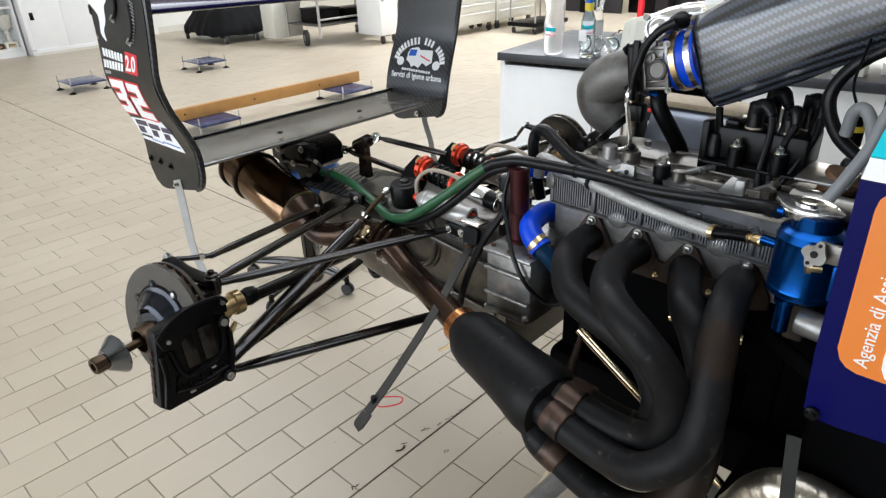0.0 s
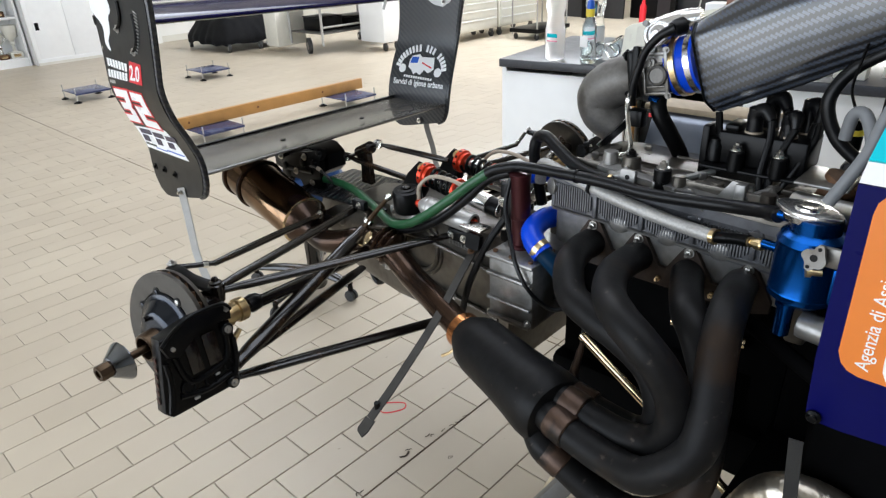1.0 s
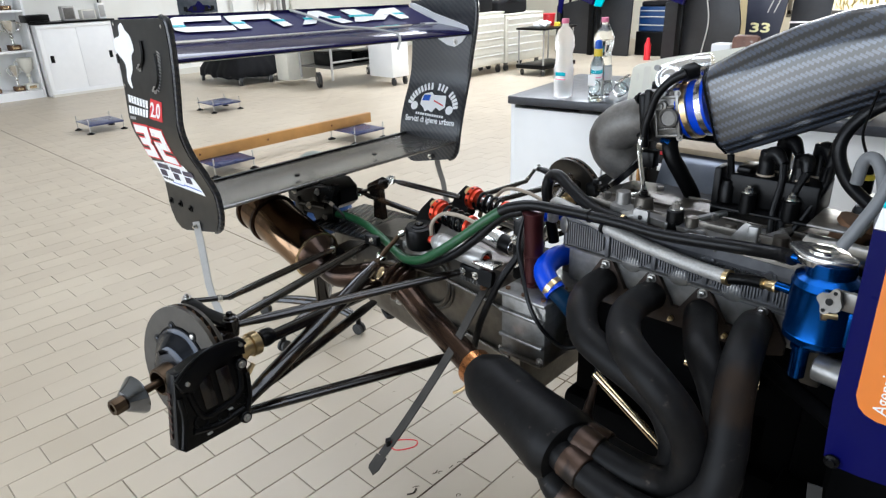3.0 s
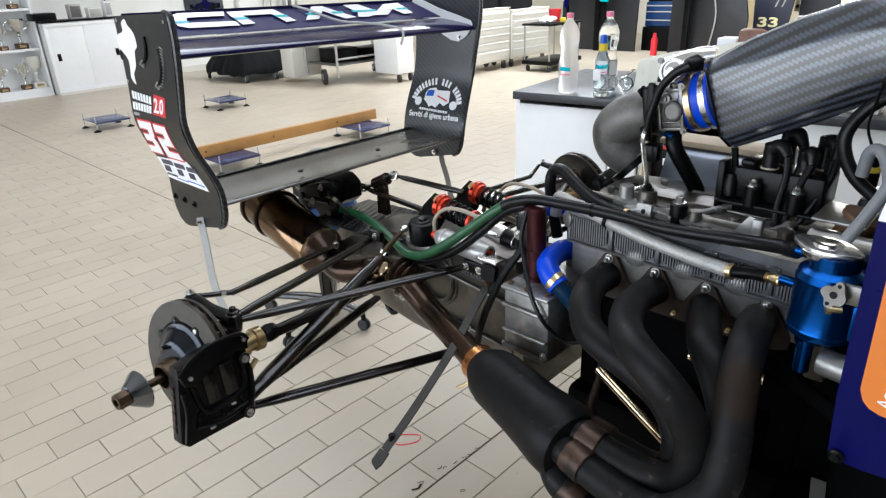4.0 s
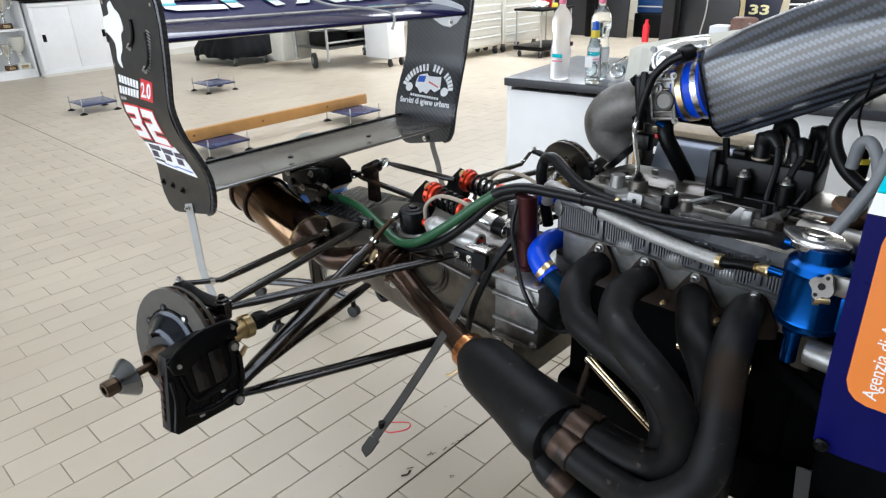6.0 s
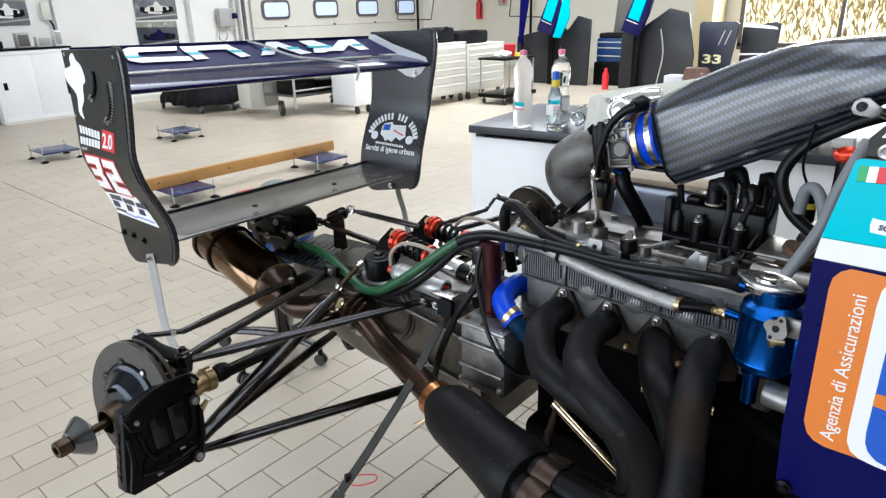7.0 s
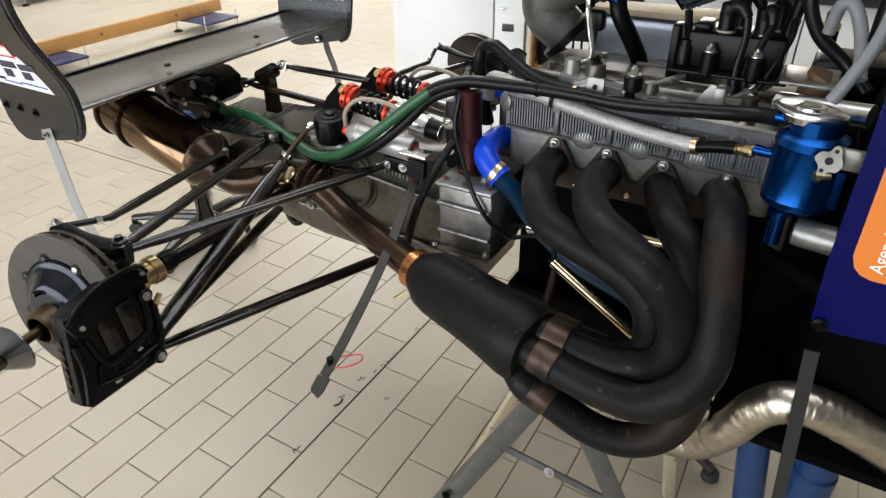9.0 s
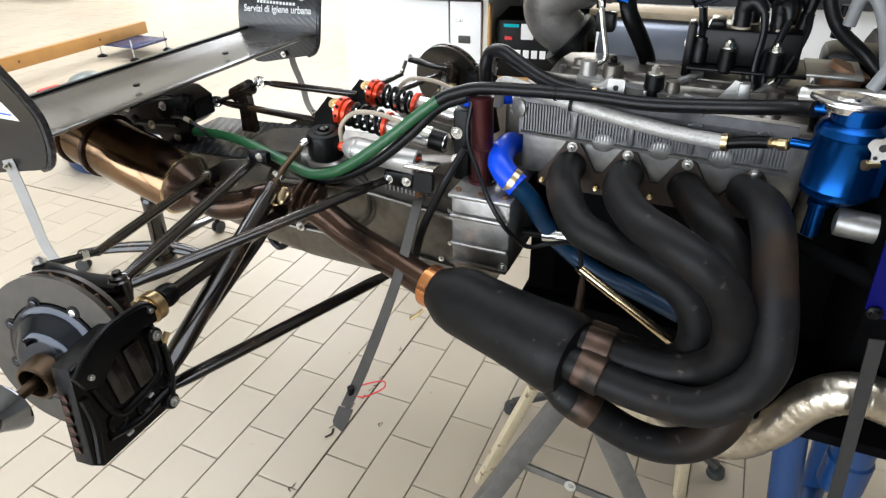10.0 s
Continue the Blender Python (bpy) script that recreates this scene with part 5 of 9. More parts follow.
    part("toe_adjuster", tube(BM(), [q(0.402, -0.195, 0.822), q(0.414, -0.155, 0.814), q(0.427, -0.11, 0.807)], 0.0055, 10, 3), BLACK_STEEL, toe)
    part("toe_nut", lathe(BM(), [(0, 0.0076), (0.010, 0.0076)], q(0.418, -0.140, 0.811), (0.15, 0.6 if side < 0 else -0.6, -0.1), 6), BRIGHT, toe)
    rod_end((0.350, 0.208, 0.789), (0, 0, 1), toe, 0.009)
    shaft = part("driveshaft", cyl(BM(), q(0.553, -0.19, 0.757), q(0.52, 0.30, 0.735), 0.0125), BLACK_STEEL, car, "dark driveshaft with brass-coloured joint")
    part("joint_housing", lathe(BM(), [(-0.030, 0.022), (-0.012, 0.024), (-0.010, 0.020), (0.004, 0.020), (0.006, 0.024), (0.022, 0.024), (0.026, 0.014)], q(0.549, -0.158, 0.757), (-0.07, 1 if side < 0 else -1, -0.05), 20), BRASS, shaft, "brass-coloured joint housing")
    part("boot", lathe(BM(), [(0.02, 0.016), (0.03, 0.019), (0.045, 0.017), (0.05, 0.0125)], q(0.547, -0.146, 0.757), (-0.07, 1 if side < 0 else -1, -0.05), 16), RUBBER, shaft)
    # brackets on the gearbox
    br = part("wishbone_bracket", box(BM(), q(0.747, 0.286, 0.815), (0.062, 0.014, 0.030), 0.006), BLACK, car, "black wishbone bracket")
    for x in (0.728, 0.765):
        part("bracket_bolt", bolt(BM(), q(x, 0.278, 0.815), (0, side, 0), 0.0055, 0.005), BRIGHT, br)
    br = part("rear_bracket", box(BM(), q(0.446, 0.262, 0.822), (0.046, 0.016, 0.026), 0.005), BLACK, car, "black rear wishbone bracket")
    part("bracket_bolt", bolt(BM(), q(0.452, 0.2535, 0.824), (0, side, 0), 0.005, 0.005), BRIGHT, br)
    part("bracket_web", prism(BM(), [(0.250, 0.738), (0.289, 0.764), (0.348, 0.797), (0.416, 0.811), (0.466, 0.800), (0.450, 0.770), (0.405, 0.759), (0.375, 0.724), (0.335, 0.717)], 0.004, Matrix(((1, 0, 0, 0), (0, 0, side, q(0, 0.268, 0)[1]), (0, 1, 0, 0), (0, 0, 0, 1)))), ALU_DARK, br, "grey alloy bracket web")
    part("web_bolt", bolt(BM(), q(0.364, 0.2635, 0.753), (0, side, 0), 0.006, 0.006), DARK_ZINC, br)
    part("web_block", box(BM(), q(0.308, 0.252, 0.756), (0.044, 0.020, 0.014), 0.003), BLACK, br)
    part("block_bolt", bolt(BM(), q(0.297, 0.252, 0.763), (0, 0, 1), 0.0055, 0.006), BRIGHT, br)

# rockers, dampers and anti-roll link on top of the gearbox
for k, (y, z) in enumerate(((0.338, 0.0), (0.462, 0.0))):
    a, b = Vector((0.585, y, 0.913)), Vector((0.83, y - 0.004, 0.877))
    d = (b - a).normalized()
    damper = part("damper", lathe(BM(), [(0, 0.010), (0.02, 0.012), (0.10, 0.012), (0.115, 0.021), (0.21, 0.021), (0.212, 0.018), (0.24, 0.018), (0.245, 0.012)], a, d, 24), ALU_POLISHED, car, "polished alloy damper body")
    part("spring_seat", lathe(BM(), [(0.012, 0.018), (0.013, 0.028), (0.024, 0.028), (0.026, 0.024), (0.034, 0.024), (0.035, 0.018)], a, d, 28), RED_ANO, damper, "orange-red anodised spring seat")
    su, sv = ring_frame(d)
    for i in range(10):
        rad = su * math.cos(2 * math.pi * i / 10) + sv * math.sin(2 * math.pi * i / 10)
        part("seat_hole", cyl(BM(), a + d * 0.0185 + rad * 0.0272, a + d * 0.0185 + rad * 0.0284, 0.0034, seg=10), BLACK, damper)
    part("spring_seat", lathe(BM(), [(0.113, 0.018), (0.114, 0.0255), (0.120, 0.0255), (0.121, 0.020)], a, d, 24), RED_ANO, damper, "orange-red anodised spring seat")
    u, v = ring_frame(d)
    coil_pts = [a + d * (0.034 + 0.078 * s / 48) + (u * math.cos(2 * math.pi * s / 10.5) + v * math.sin(2 * math.pi * s / 10.5)) * 0.0212 for s in range(49)]
    part("coil_spring", tube(BM(), coil_pts, 0.0040, 8, 2), BLACK, damper, "black coil spring")
    part("damper_cap", lathe(BM(), [(0.205, 0.017), (0.208, 0.0195), (0.238, 0.0195), (0.240, 0.015)], a, d, 20), BLACK, damper)
    ra, rb = Vector((0.632, y - 0.052 if k == 0 else y + 0.052, 0.862)), Vector((0.772, y - 0.046 if k == 0 else y + 0.046, 0.850))
    res = part("damper_reservoir", lathe(BM(), [(0, 0.010), (0.010, 0.018), (0.020, 0.0225), (0.024, 0.0232), (0.026, 0.0218), (0.029, 0.0218), (0.031, 0.0232), (0.036, 0.0232), (0.038, 0.0224), (0.138, 0.0224), (0.144, 0.0232), (0.150, 0.0232), (0.152, 0.019), (0.146, 0.017)], ra, rb - ra, 32, cap=False), RESERVOIR, car, "polished alloy damper reservoir with red knob")
    part("end_recess", lathe(BM(), [(0.144, 0.0175), (0.1465, 0.0175)], ra, rb - ra, 24), BLACK, res)
    part("red_knob", lathe(BM(), [(0.1465, 0.0125), (0.153, 0.0120), (0.156, 0.006)], ra, rb - ra, 8), RED_ANO, res)
    part("red_fitting", lathe(BM(), [(-0.014, 0.007), (-0.006, 0.010), (0.002, 0.010)], ra, rb - ra, 8), RED_ANO, res)
    part("braided_line", tube(BM(), [ra + Vector((-0.006, 0, 0.006)), ra + Vector((-0.004, 0.004, 0.04)), ra + Vector((0.02, 0.02, 0.062)), ra + Vector((0.07, 0.035, 0.058)), ra + Vector((0.12, 0.05, 0.035))], 0.0045, 8, 6), TAN_HOSE, res, "tan braided line")
    rk = part("rocker", prism(BM(), [(-0.022, -0.020), (0.030, -0.012), (0.034, 0.016), (0.012, 0.062), (-0.006, 0.066), (-0.024, 0.030)], 0.007, basis((0.560, y - 0.01, 0.872), (1, 0, 0.05), (0.15, 0.5, 0.55))), BLACK, car, "black rocker plate")
    part("rocker_plate", prism(BM(), [(-0.022, -0.020), (0.030, -0.012), (0.034, 0.016), (0.012, 0.062), (-0.006, 0.066), (-0.024, 0.030)], 0.005, basis((0.560, y + 0.005, 0.852), (1, 0, 0.05), (0.15, 0.5, 0.55))), BLACK, rk)
    part("rocker_bolt", bolt(BM(), (0.575, y + 0.015, 0.918), (0.0, -0.55, 0.8), 0.007), BRASS, rk)
pivot = part("rocker_pivot", lathe(BM(), [(0, 0.033), (0.006, 0.034), (0.010, 0.0345), (0.046, 0.0345), (0.051, 0.031), (0.052, 0.020), (0.054, 0.0195), (0.055, 0.012), (0.052, 0.0115)], (0.588, 0.290, 0.836), (0.05, -0.1, 1), 32), BLACK, car, "black rocker pivot housing")
part("pivot_ring", lathe(BM(), [(-0.012, 0.030), (-0.010, 0.040), (-0.003, 0.040), (0.001, 0.035)], (0.588, 0.290, 0.836), (0.05, -0.1, 1), 32), ALU, pivot, "bare alloy ring")
part("pivot_nut", lathe(BM(), [(0.052, 0.0095), (0.058, 0.0095), (0.060, 0.005)], (0.588, 0.290, 0.836), (0.05, -0.1, 1), 6), BLACK_STEEL, pivot)
part("pivot_foot", box(BM(), (0.556, 0.300, 0.824), (0.055, 0.035, 0.022), 0.005), ALU, pivot)
post = part("link_post", prism(BM(), [(-0.018, 0), (0.018, 0), (0.013, 0.085), (-0.013, 0.085)], 0.018, basis((0.295, 0.43, 0.80), (1, 0, 0), (0, 0, 1))), BLACK_STEEL, car, "dark anti-roll bar post")
part("bar_tube", cyl(BM(), (0.262, 0.425, 0.878), (0.312, 0.425, 0.902), 0.017), BLACK_STEEL, post)
for (a, b) in (((0.330, 0.436, 0.911), (0.565, 0.455, 0.905)), ((0.205, 0.425, 0.856), (0.525, 0.372, 0.868))):
    link = part("drop_link", tube(BM(), [a, Vector(a).lerp(Vector(b), 0.12), Vector(a).lerp(Vector(b), 0.18), Vector(a).lerp(Vector(b), 0.9), b], [0.005, 0.005, 0.0075, 0.0075, 0.005], 12, 2), BLACK_STEEL, car, "slim black drop link")
    part("link_end", lathe(BM(), [(-0.007, 0.008), (-0.006, 0.0125), (0.006, 0.0125), (0.007, 0.008), (0.009, 0.006)], a, (0.2, -0.9, 0.3), 16), BRIGHT, link, "bright rod end")
part("crank_arm", tube(BM(), [(0.205, 0.425, 0.856), (0.25, 0.425, 0.872), (0.29, 0.427, 0.892), (0.330, 0.434, 0.911)], 0.009, 10, 3, flat=0.6), BLACK_STEEL, car)
# rear crash structure with the rain-light box
bm = BM()
loft(bm, [[(x, CY - w, z0), (x, CY + w, z0), (x, CY + w, z1), (x, CY - w, z1)] for x, w, z0, z1 in ((-0.06, 0.04, 0.80, 0.865), (0.05, 0.05, 0.79, 0.885), (0.14, 0.045, 0.80, 0.885), (0.19, 0.030, 0.83, 0.872))])
crash = part("crash_box", bm, BLACK, car, "black rear crash structure and wing mount")
bm = BM()
for x, y, z, s in ((0.02, 0.34, 0.845, 0.035), (0.09, 0.338, 0.83, 0.03), (0.14, 0.345, 0.865, 0.04), (0.05, 0.335, 0.80, 0.03), (0.16, 0.34, 0.80, 0.028)):
    box(bm, (x, y, z), (s, 0.02, s * 0.9), 0.004)
for a, b in (((0.0, 0.335, 0.87), (0.05, 0.335, 0.79)), ((0.10, 0.335, 0.875), (0.13, 0.335, 0.785)), ((0.03, 0.33, 0.82), (0.17, 0.33, 0.83))):
    cyl(bm, a, b, 0.008, seg=8)
part("mount_bracket", bm, BLACK, crash)
FACE = Matrix(((1, 0, 0, 0), (0, 0, -1, 0.345), (0, 1, 0, 0), (0, 0, 0, 1)))
part("mount_plate", prism(BM(), [(0.02, 0.842), (0.07, 0.862), (0.12, 0.880), (0.18, 0.888), (0.205, 0.902), (0.222, 0.900), (0.222, 0.884), (0.206, 0.868), (0.205, 0.780), (0.125, 0.768), (0.110, 0.800), (0.062, 0.800), (0.052, 0.776), (0.02, 0.785)], 0.018, FACE, 0.003), BLACK, crash)
for x, z, r in ((0.045, 0.826, 0.010), (0.135, 0.852, 0.012), (0.185, 0.858, 0.009), (0.21, 0.893, 0.007)):
    part("plate_boss", lathe(BM(), [(0, r * 1.2), (0.006, r), (0.007, r * 0.5)], (x, 0.327, z), (0, -1, 0), 14), BLACK, crash)
for x, y, z in ((0.03, 0.325, 0.852), (0.10, 0.322, 0.822), (0.145, 0.324, 0.87), (0.165, 0.328, 0.80)):
    part("mount_bolt", bolt(BM(), (x, y, z), (0, -1, 0.1), 0.006), STEEL, crash)
part("gear_cable", tube(BM(), [(0.16, 0.33, 0.845), (0.20, 0.32, 0.852), (0.235, 0.325, 0.835), (0.26, 0.335, 0.805)], 0.004, 8, 6), RUBBER, car, "black gear cable")
part("cable_sleeve", lathe(BM(), [(0, 0.0055), (0.014, 0.0055)], (0.205, 0.3205, 0.851), (0.03, 0.004, -0.012), 10), TAN_HOSE, car, "tan cable sleeve")
bm = BM()
loft(bm, [[(0.13, 0.29, 0.78), (0.13, 0.50, 0.78), (0.13, 0.50, 0.785), (0.13, 0.29, 0.785)], [(0.48, 0.30, 0.795), (0.48, 0.50, 0.795), (0.48, 0.50, 0.80), (0.48, 0.30, 0.80)]])
part("gearbox_shroud", bm, CARBON, car, "black carbon gearbox shroud")
part("tow_loop", tube(BM(), [(0.345, 0.357, 0.62), (0.352, 0.357, 0.565), (0.372, 0.357, 0.543), (0.396, 0.357, 0.560), (0.400, 0.357, 0.60)], 0.0085, 8, 6), BLACK, car)

# hoses
G = [(0.129, 0.340, 0.804), (0.247, 0.340, 0.817), (0.348, 0.330, 0.815), (0.465, 0.290, 0.812), (0.568, 0.250, 0.812), (0.627, 0.240, 0.826), (0.672, 0.240, 0.850), (0.719, 0.245, 0.884), (0.761, 0.255, 0.918), (0.801, 0.265, 0.952), (0.834, 0.275, 0.978)]
part("green_hose", tube(BM(), G, 0.0102, 14, 8), GREEN_HOSE, car, "green rubber breather hose")
part("black_hose", tube(BM(), [(0.834, 0.275, 0.978), (0.857, 0.280, 0.990), (0.905, 0.285, 1.003), (0.981, 0.285, 1.008), (1.046, 0.280, 1.012), (1.098, 0.280, 1.012), (1.172, 0.280, 1.010), (1.286, 0.275, 1.021), (1.352, 0.250, 1.036), (1.378, 0.222, 1.046)], 0.0105, 14, 8), RUBBER, car, "long black rubber coolant hose")
part("black_hose", tube(BM(), [(0.50, 0.29, 0.792), (0.557, 0.262, 0.794), (0.634, 0.257, 0.810), (0.711, 0.257, 0.852), (0.777, 0.267, 0.907), (0.831, 0.281, 0.962), (0.88, 0.29, 0.985)], 0.0095, 14, 8), RUBBER, car, "black rubber hose beside the green one")
part("black_hose", tube(BM(), [(0.900, 0.370, 0.90), (0.890, 0.362, 0.971), (0.886, 0.360, 1.015), (0.895, 0.360, 1.041), (0.920, 0.350, 1.048), (0.948, 0.340, 1.037), (0.998, 0.320, 1.019), (1.038, 0.308, 1.011), (1.094, 0.300, 1.008)], 0.0115, 14, 8), RUBBER, car, "arched black breather hose")
part("silver_hose", tube(BM(), [(0.915, 0.340, 0.960), (0.922, 0.335, 0.995), (0.945, 0.32, 1.005), (0.983, 0.308, 1.002), (1.072, 0.290, 0.991), (1.134, 0.283, 0.982), (1.218, 0.276, 0.973), (1.286, 0.268, 0.971)], 0.0112, 14, 8), SILVER_HOSE, car, "silver heat-sleeved hose")
part("hose_end", lathe(BM(), [(0, 0.0125), (0.008, 0.0125)], (1.280, 0.269, 0.971), (0.09, -0.02, 0.01), 16), BRASS, car)
part("hose_tail", tube(BM(), [(1.286, 0.268, 0.971), (1.315, 0.262, 0.979), (1.338, 0.255, 0.984)], 0.009, 12, 4), BLACK, car)
part("hose_fitting", lathe(BM(), [(0, 0.007), (0.008, 0.008), (0.009, 0.0055), (0.016, 0.0055), (0.017, 0.0085), (0.028, 0.0085), (0.030, 0.007)], (1.335, 0.256, 0.983), (0.04, -0.02, 0.008), 10), BRASS, car)
for p, d in (((1.03, 0.282, 1.011), (1, -0.05, 0)), ((1.055, 0.288, 0.995), (1, -0.15, -0.1))):
    part("cable_tie", lathe(BM(), [(0, 0.0125), (0.004, 0.0125)], p, d, 16), BLACK, car)
part("hose_clip", lathe(BM(), [(0, 0.0122), (0.006, 0.0122)], (1.085, 0.302, 1.009), (1, -0.2, 0), 14), BRASS, car)
part("blue_elbow", tube(BM(), [(0.946, 0.340, 0.893), (0.944, 0.318, 0.896), (0.944, 0.294, 0.894), (0.950, 0.266, 0.887), (0.966, 0.254, 0.873), (0.988, 0.250, 0.858)], 0.0212, 18, 8), BLUE_SIL, car, "blue silicone hose elbow")
part("hose_clamp", lathe(BM(), [(-0.006, 0.0200), (-0.005, 0.0215), (0.005, 0.0215), (0.006, 0.0200)], (0.978, 0.251, 0.866), (0.9, 0, -0.5), 24), BRASS, car, "steel worm-drive clamp")
part("water_tube", tube(BM(), [(0.982, 0.250, 0.863), (1.008, 0.265, 0.828), (1.023, 0.295, 0.776), (1.063, 0.320, 0.715), (1.129, 0.310, 0.684), (1.201, 0.285, 0.680), (1.275, 0.26, 0.671)], 0.0165, 16, 8), BLUE_FADE, car, "faded blue water tube")
part("white_sleeve", cyl(BM(), (1.024, 0.30, 0.748), (1.14, 0.30, 0.757), 0.0135), ALU_POLISHED, car, "silver sleeve on the shift rod")
part("shift_rod", cyl(BM(), (0.95, 0.30, 0.743), (1.03, 0.30, 0.749), 0.008), BLACK, car)
part("shift_tube", cyl(BM(), (1.22, 0.318, 0.772), (1.345, 0.318, 0.777), 0.011), GOLD_STEEL, car)
part("brace_tube", cyl(BM(), (1.115, 0.187, 0.765), (1.415, 0.172, 0.586), 0.0078), GOLD_STEEL, car, "golden diagonal brace tube")
part("brace_tube", cyl(BM(), (1.105, 0.20, 0.757), (1.40, 0.19, 0.575), 0.004), BLACK, car)
part("blue_hose_joint", tube(BM(), [(0.86, 0.32, 0.955), (0.895, 0.35, 0.965), (0.93, 0.37, 0.97)], 0.015, 14, 5), BLUE_SIL, car, "dark blue silicone joiner")

# hanging flat bar with its bracket and lanyard
ba, bb = Vector((0.793, 0.285, 0.805)), Vector((0.812, -0.058, 0.572))
d = (bb - ba).normalized()
m = basis(ba, Vector((1, 0.06, 0)) - d * Vector((1, 0.06, 0)).dot(d), d)
bm = BM()
ribbon(bm, [ba - d * 0.015, ba + d * 0.06 + Vector((0.004, 0, 0)), ba.lerp(bb, 0.45) + Vector((0.014, 0, 0.004)), ba.lerp(bb, 0.8) + Vector((0.010, 0, 0.004)), bb], 0.018, 0.003, (1, 0.06, 0))
bar = part("hanging_bar", bm, STRAP_GREY, car, "grey flat steel bar hanging loose")
m2 = basis(bb, (1, 0.06, 0), (0.1, -0.85, -0.45))
part("bar_foot", prism(BM(), [(-0.0125, 0), (0.0125, 0), (0.0125, 0.026), (0.008, 0.038), (-0.008, 0.032), (-0.0125, 0.026)], 0.003, m2), STRAP_GREY, bar)
part("foot_hole", prism(BM(), [(0.007 * math.cos(2 * math.pi * k / 14), 0.018 + 0.007 * math.sin(2 * math.pi * k / 14)) for k in range(14)], 0.0008, m2 @ Matrix.Translation((0, 0, 0.0034))), WHITE_VINYL, bar)
part("bar_pin", cyl(BM(), bb + Vector((0, 0.02, 0.012)), bb + Vector((0.0, 0.02, 0.026)), 0.006, seg=10), BLACK, bar)
part("lanyard", tube(BM(), [bb + Vector((0.0, 0.02, 0.016)), bb + Vector((0.02, 0.02, 0.012)), bb + Vector((0.045, 0.045, 0.018)), bb + Vector((0.04, 0.055, 0.024)), bb + Vector((0.012, 0.035, 0.022)), bb + Vector((0.0, 0.02, 0.018))], 0.0012, 6, 6), RED, bar, "thin red wire lanyard")
part("bar_bracket", prism(BM(), rounded(0.036, 0.034, 0.006), 0.012, basis((0.792, 0.262, 0.812), (1, 0, 0), (0, 0.2, 1))), BLACK, bar)
part("bracket_frame", box(BM(), (0.802, 0.272, 0.856), (0.058, 0.035, 0.006), 0.002), ALU_POLISHED, bar)
part("bar_bolt", bolt(BM(), (0.795, 0.268, 0.800), (0.1, -0.6, 0.8), 0.005), RUST, bar)
part("brake_line", tube(BM(), [(0.885, 0.27, 0.90), (0.861, 0.25, 0.852), (0.841, 0.245, 0.81), (0.812, 0.24, 0.741), (0.796, 0.235, 0.675), (0.79, 0.235, 0.635)], 0.0075, 10, 6), RUBBER, car)
part("block_tower", box(BM(), (0.868, 0.315, 0.895), (0.03, 0.05, 0.13), 0.006), BLACK, car, "black bracket tower beside the catch can")
for z in (0.87, 0.92):
    part("tower_bolt", bolt(BM(), (0.862, 0.289, z), (0, -1, 0), 0.0065, 0.005), BRIGHT, car)

# throttle, inlet elbow and airbox
EY = 0.465
part("inlet_elbow", tube(BM(), [(1.055, EY, 1.158), (1.02, EY, 1.149), (0.986, EY, 1.134), (0.962, EY + 0.005, 1.108), (0.968, EY + 0.01, 1.078), (0.993, EY + 0.02, 1.054)], [0.042, 0.043, 0.0445, 0.0455, 0.044, 0.041], 26, 10), CAST_GREY, car, "matt grey cast inlet elbow")
d = Vector((0.93, 0, 0.30)).normalized()
tb = part("throttle_body", lathe(BM(), [(0, 0.048), (0.006, 0.050), (0.012, 0.044), (0.055, 0.043), (0.058, 0.046), (0.064, 0.046)], (1.048, EY, 1.158), d, 28), ALU, car, "cast alloy throttle body")
tilt = Matrix.Translation((1.050, EY, 1.165)) @ Matrix.Rotation(radians(-9), 4, "Y")
part("flange", box(BM(), (0, 0, 0), (0.018, 0.104, 0.086), 0.007, m=tilt), BLACK, tb, "black square throttle flange")
part("elbow_flange", lathe(BM(), [(-0.006, 0.052), (0.006, 0.052)], (0.998, EY + 0.02, 1.045), (0.7, 0.2, -0.7), 24), BLACK, tb)
for y, z in ((-0.042, 0.034), (-0.042, -0.034), (0.042, 0.034)):
    part("flange_bolt", bolt(BM(), tilt @ Vector((-0.009, y, z)), (-1, 0, 0), 0.006), BLACK, tb)
casting = part("body_casting", box(BM(), (0.043, 0, -0.002), (0.044, 0.092, 0.070), 0.005, m=tilt), ALU, tb, "square cast alloy throttle body")
for x, z, w, h in ((0.024, 0.0, 0.005, 0.072), (0.064, 0.0, 0.007, 0.080), (0.044, 0.033, 0.040, 0.006), (0.044, -0.034, 0.040, 0.006), (0.046, 0.016, 0.026, 0.004), (0.044, -0.022, 0.034, 0.004)):
    part("casting_rib", box(BM(), (x, -0.047, z), (w, 0.010, h), 0.0018, m=tilt), ALU, casting)
part("shaft_boss", lathe(BM(), [(0, 0.0175), (0.012, 0.017), (0.014, 0.0135), (0.0115, 0.0125), (0.0115, 0.003)], tilt @ Vector((0.050, -0.046, -0.003)), (0, -1, 0.05), 26), CAST_GREY, casting, "round alloy shaft boss")
part("idle_screw", lathe(BM(), [(0, 0.010), (0.008, 0.010), (0.009, 0.006), (0.014, 0.006)], tilt @ Vector((0.036, -0.046, 0.018)), (0, -1, 0.1), 14), ALU, casting)
for z in (0.038, -0.038):
    part("casting_screw", bolt(BM(), tilt @ Vector((0.066, -0.050, z)), (0, -1, 0), 0.0035, 0.004), ALU, casting)
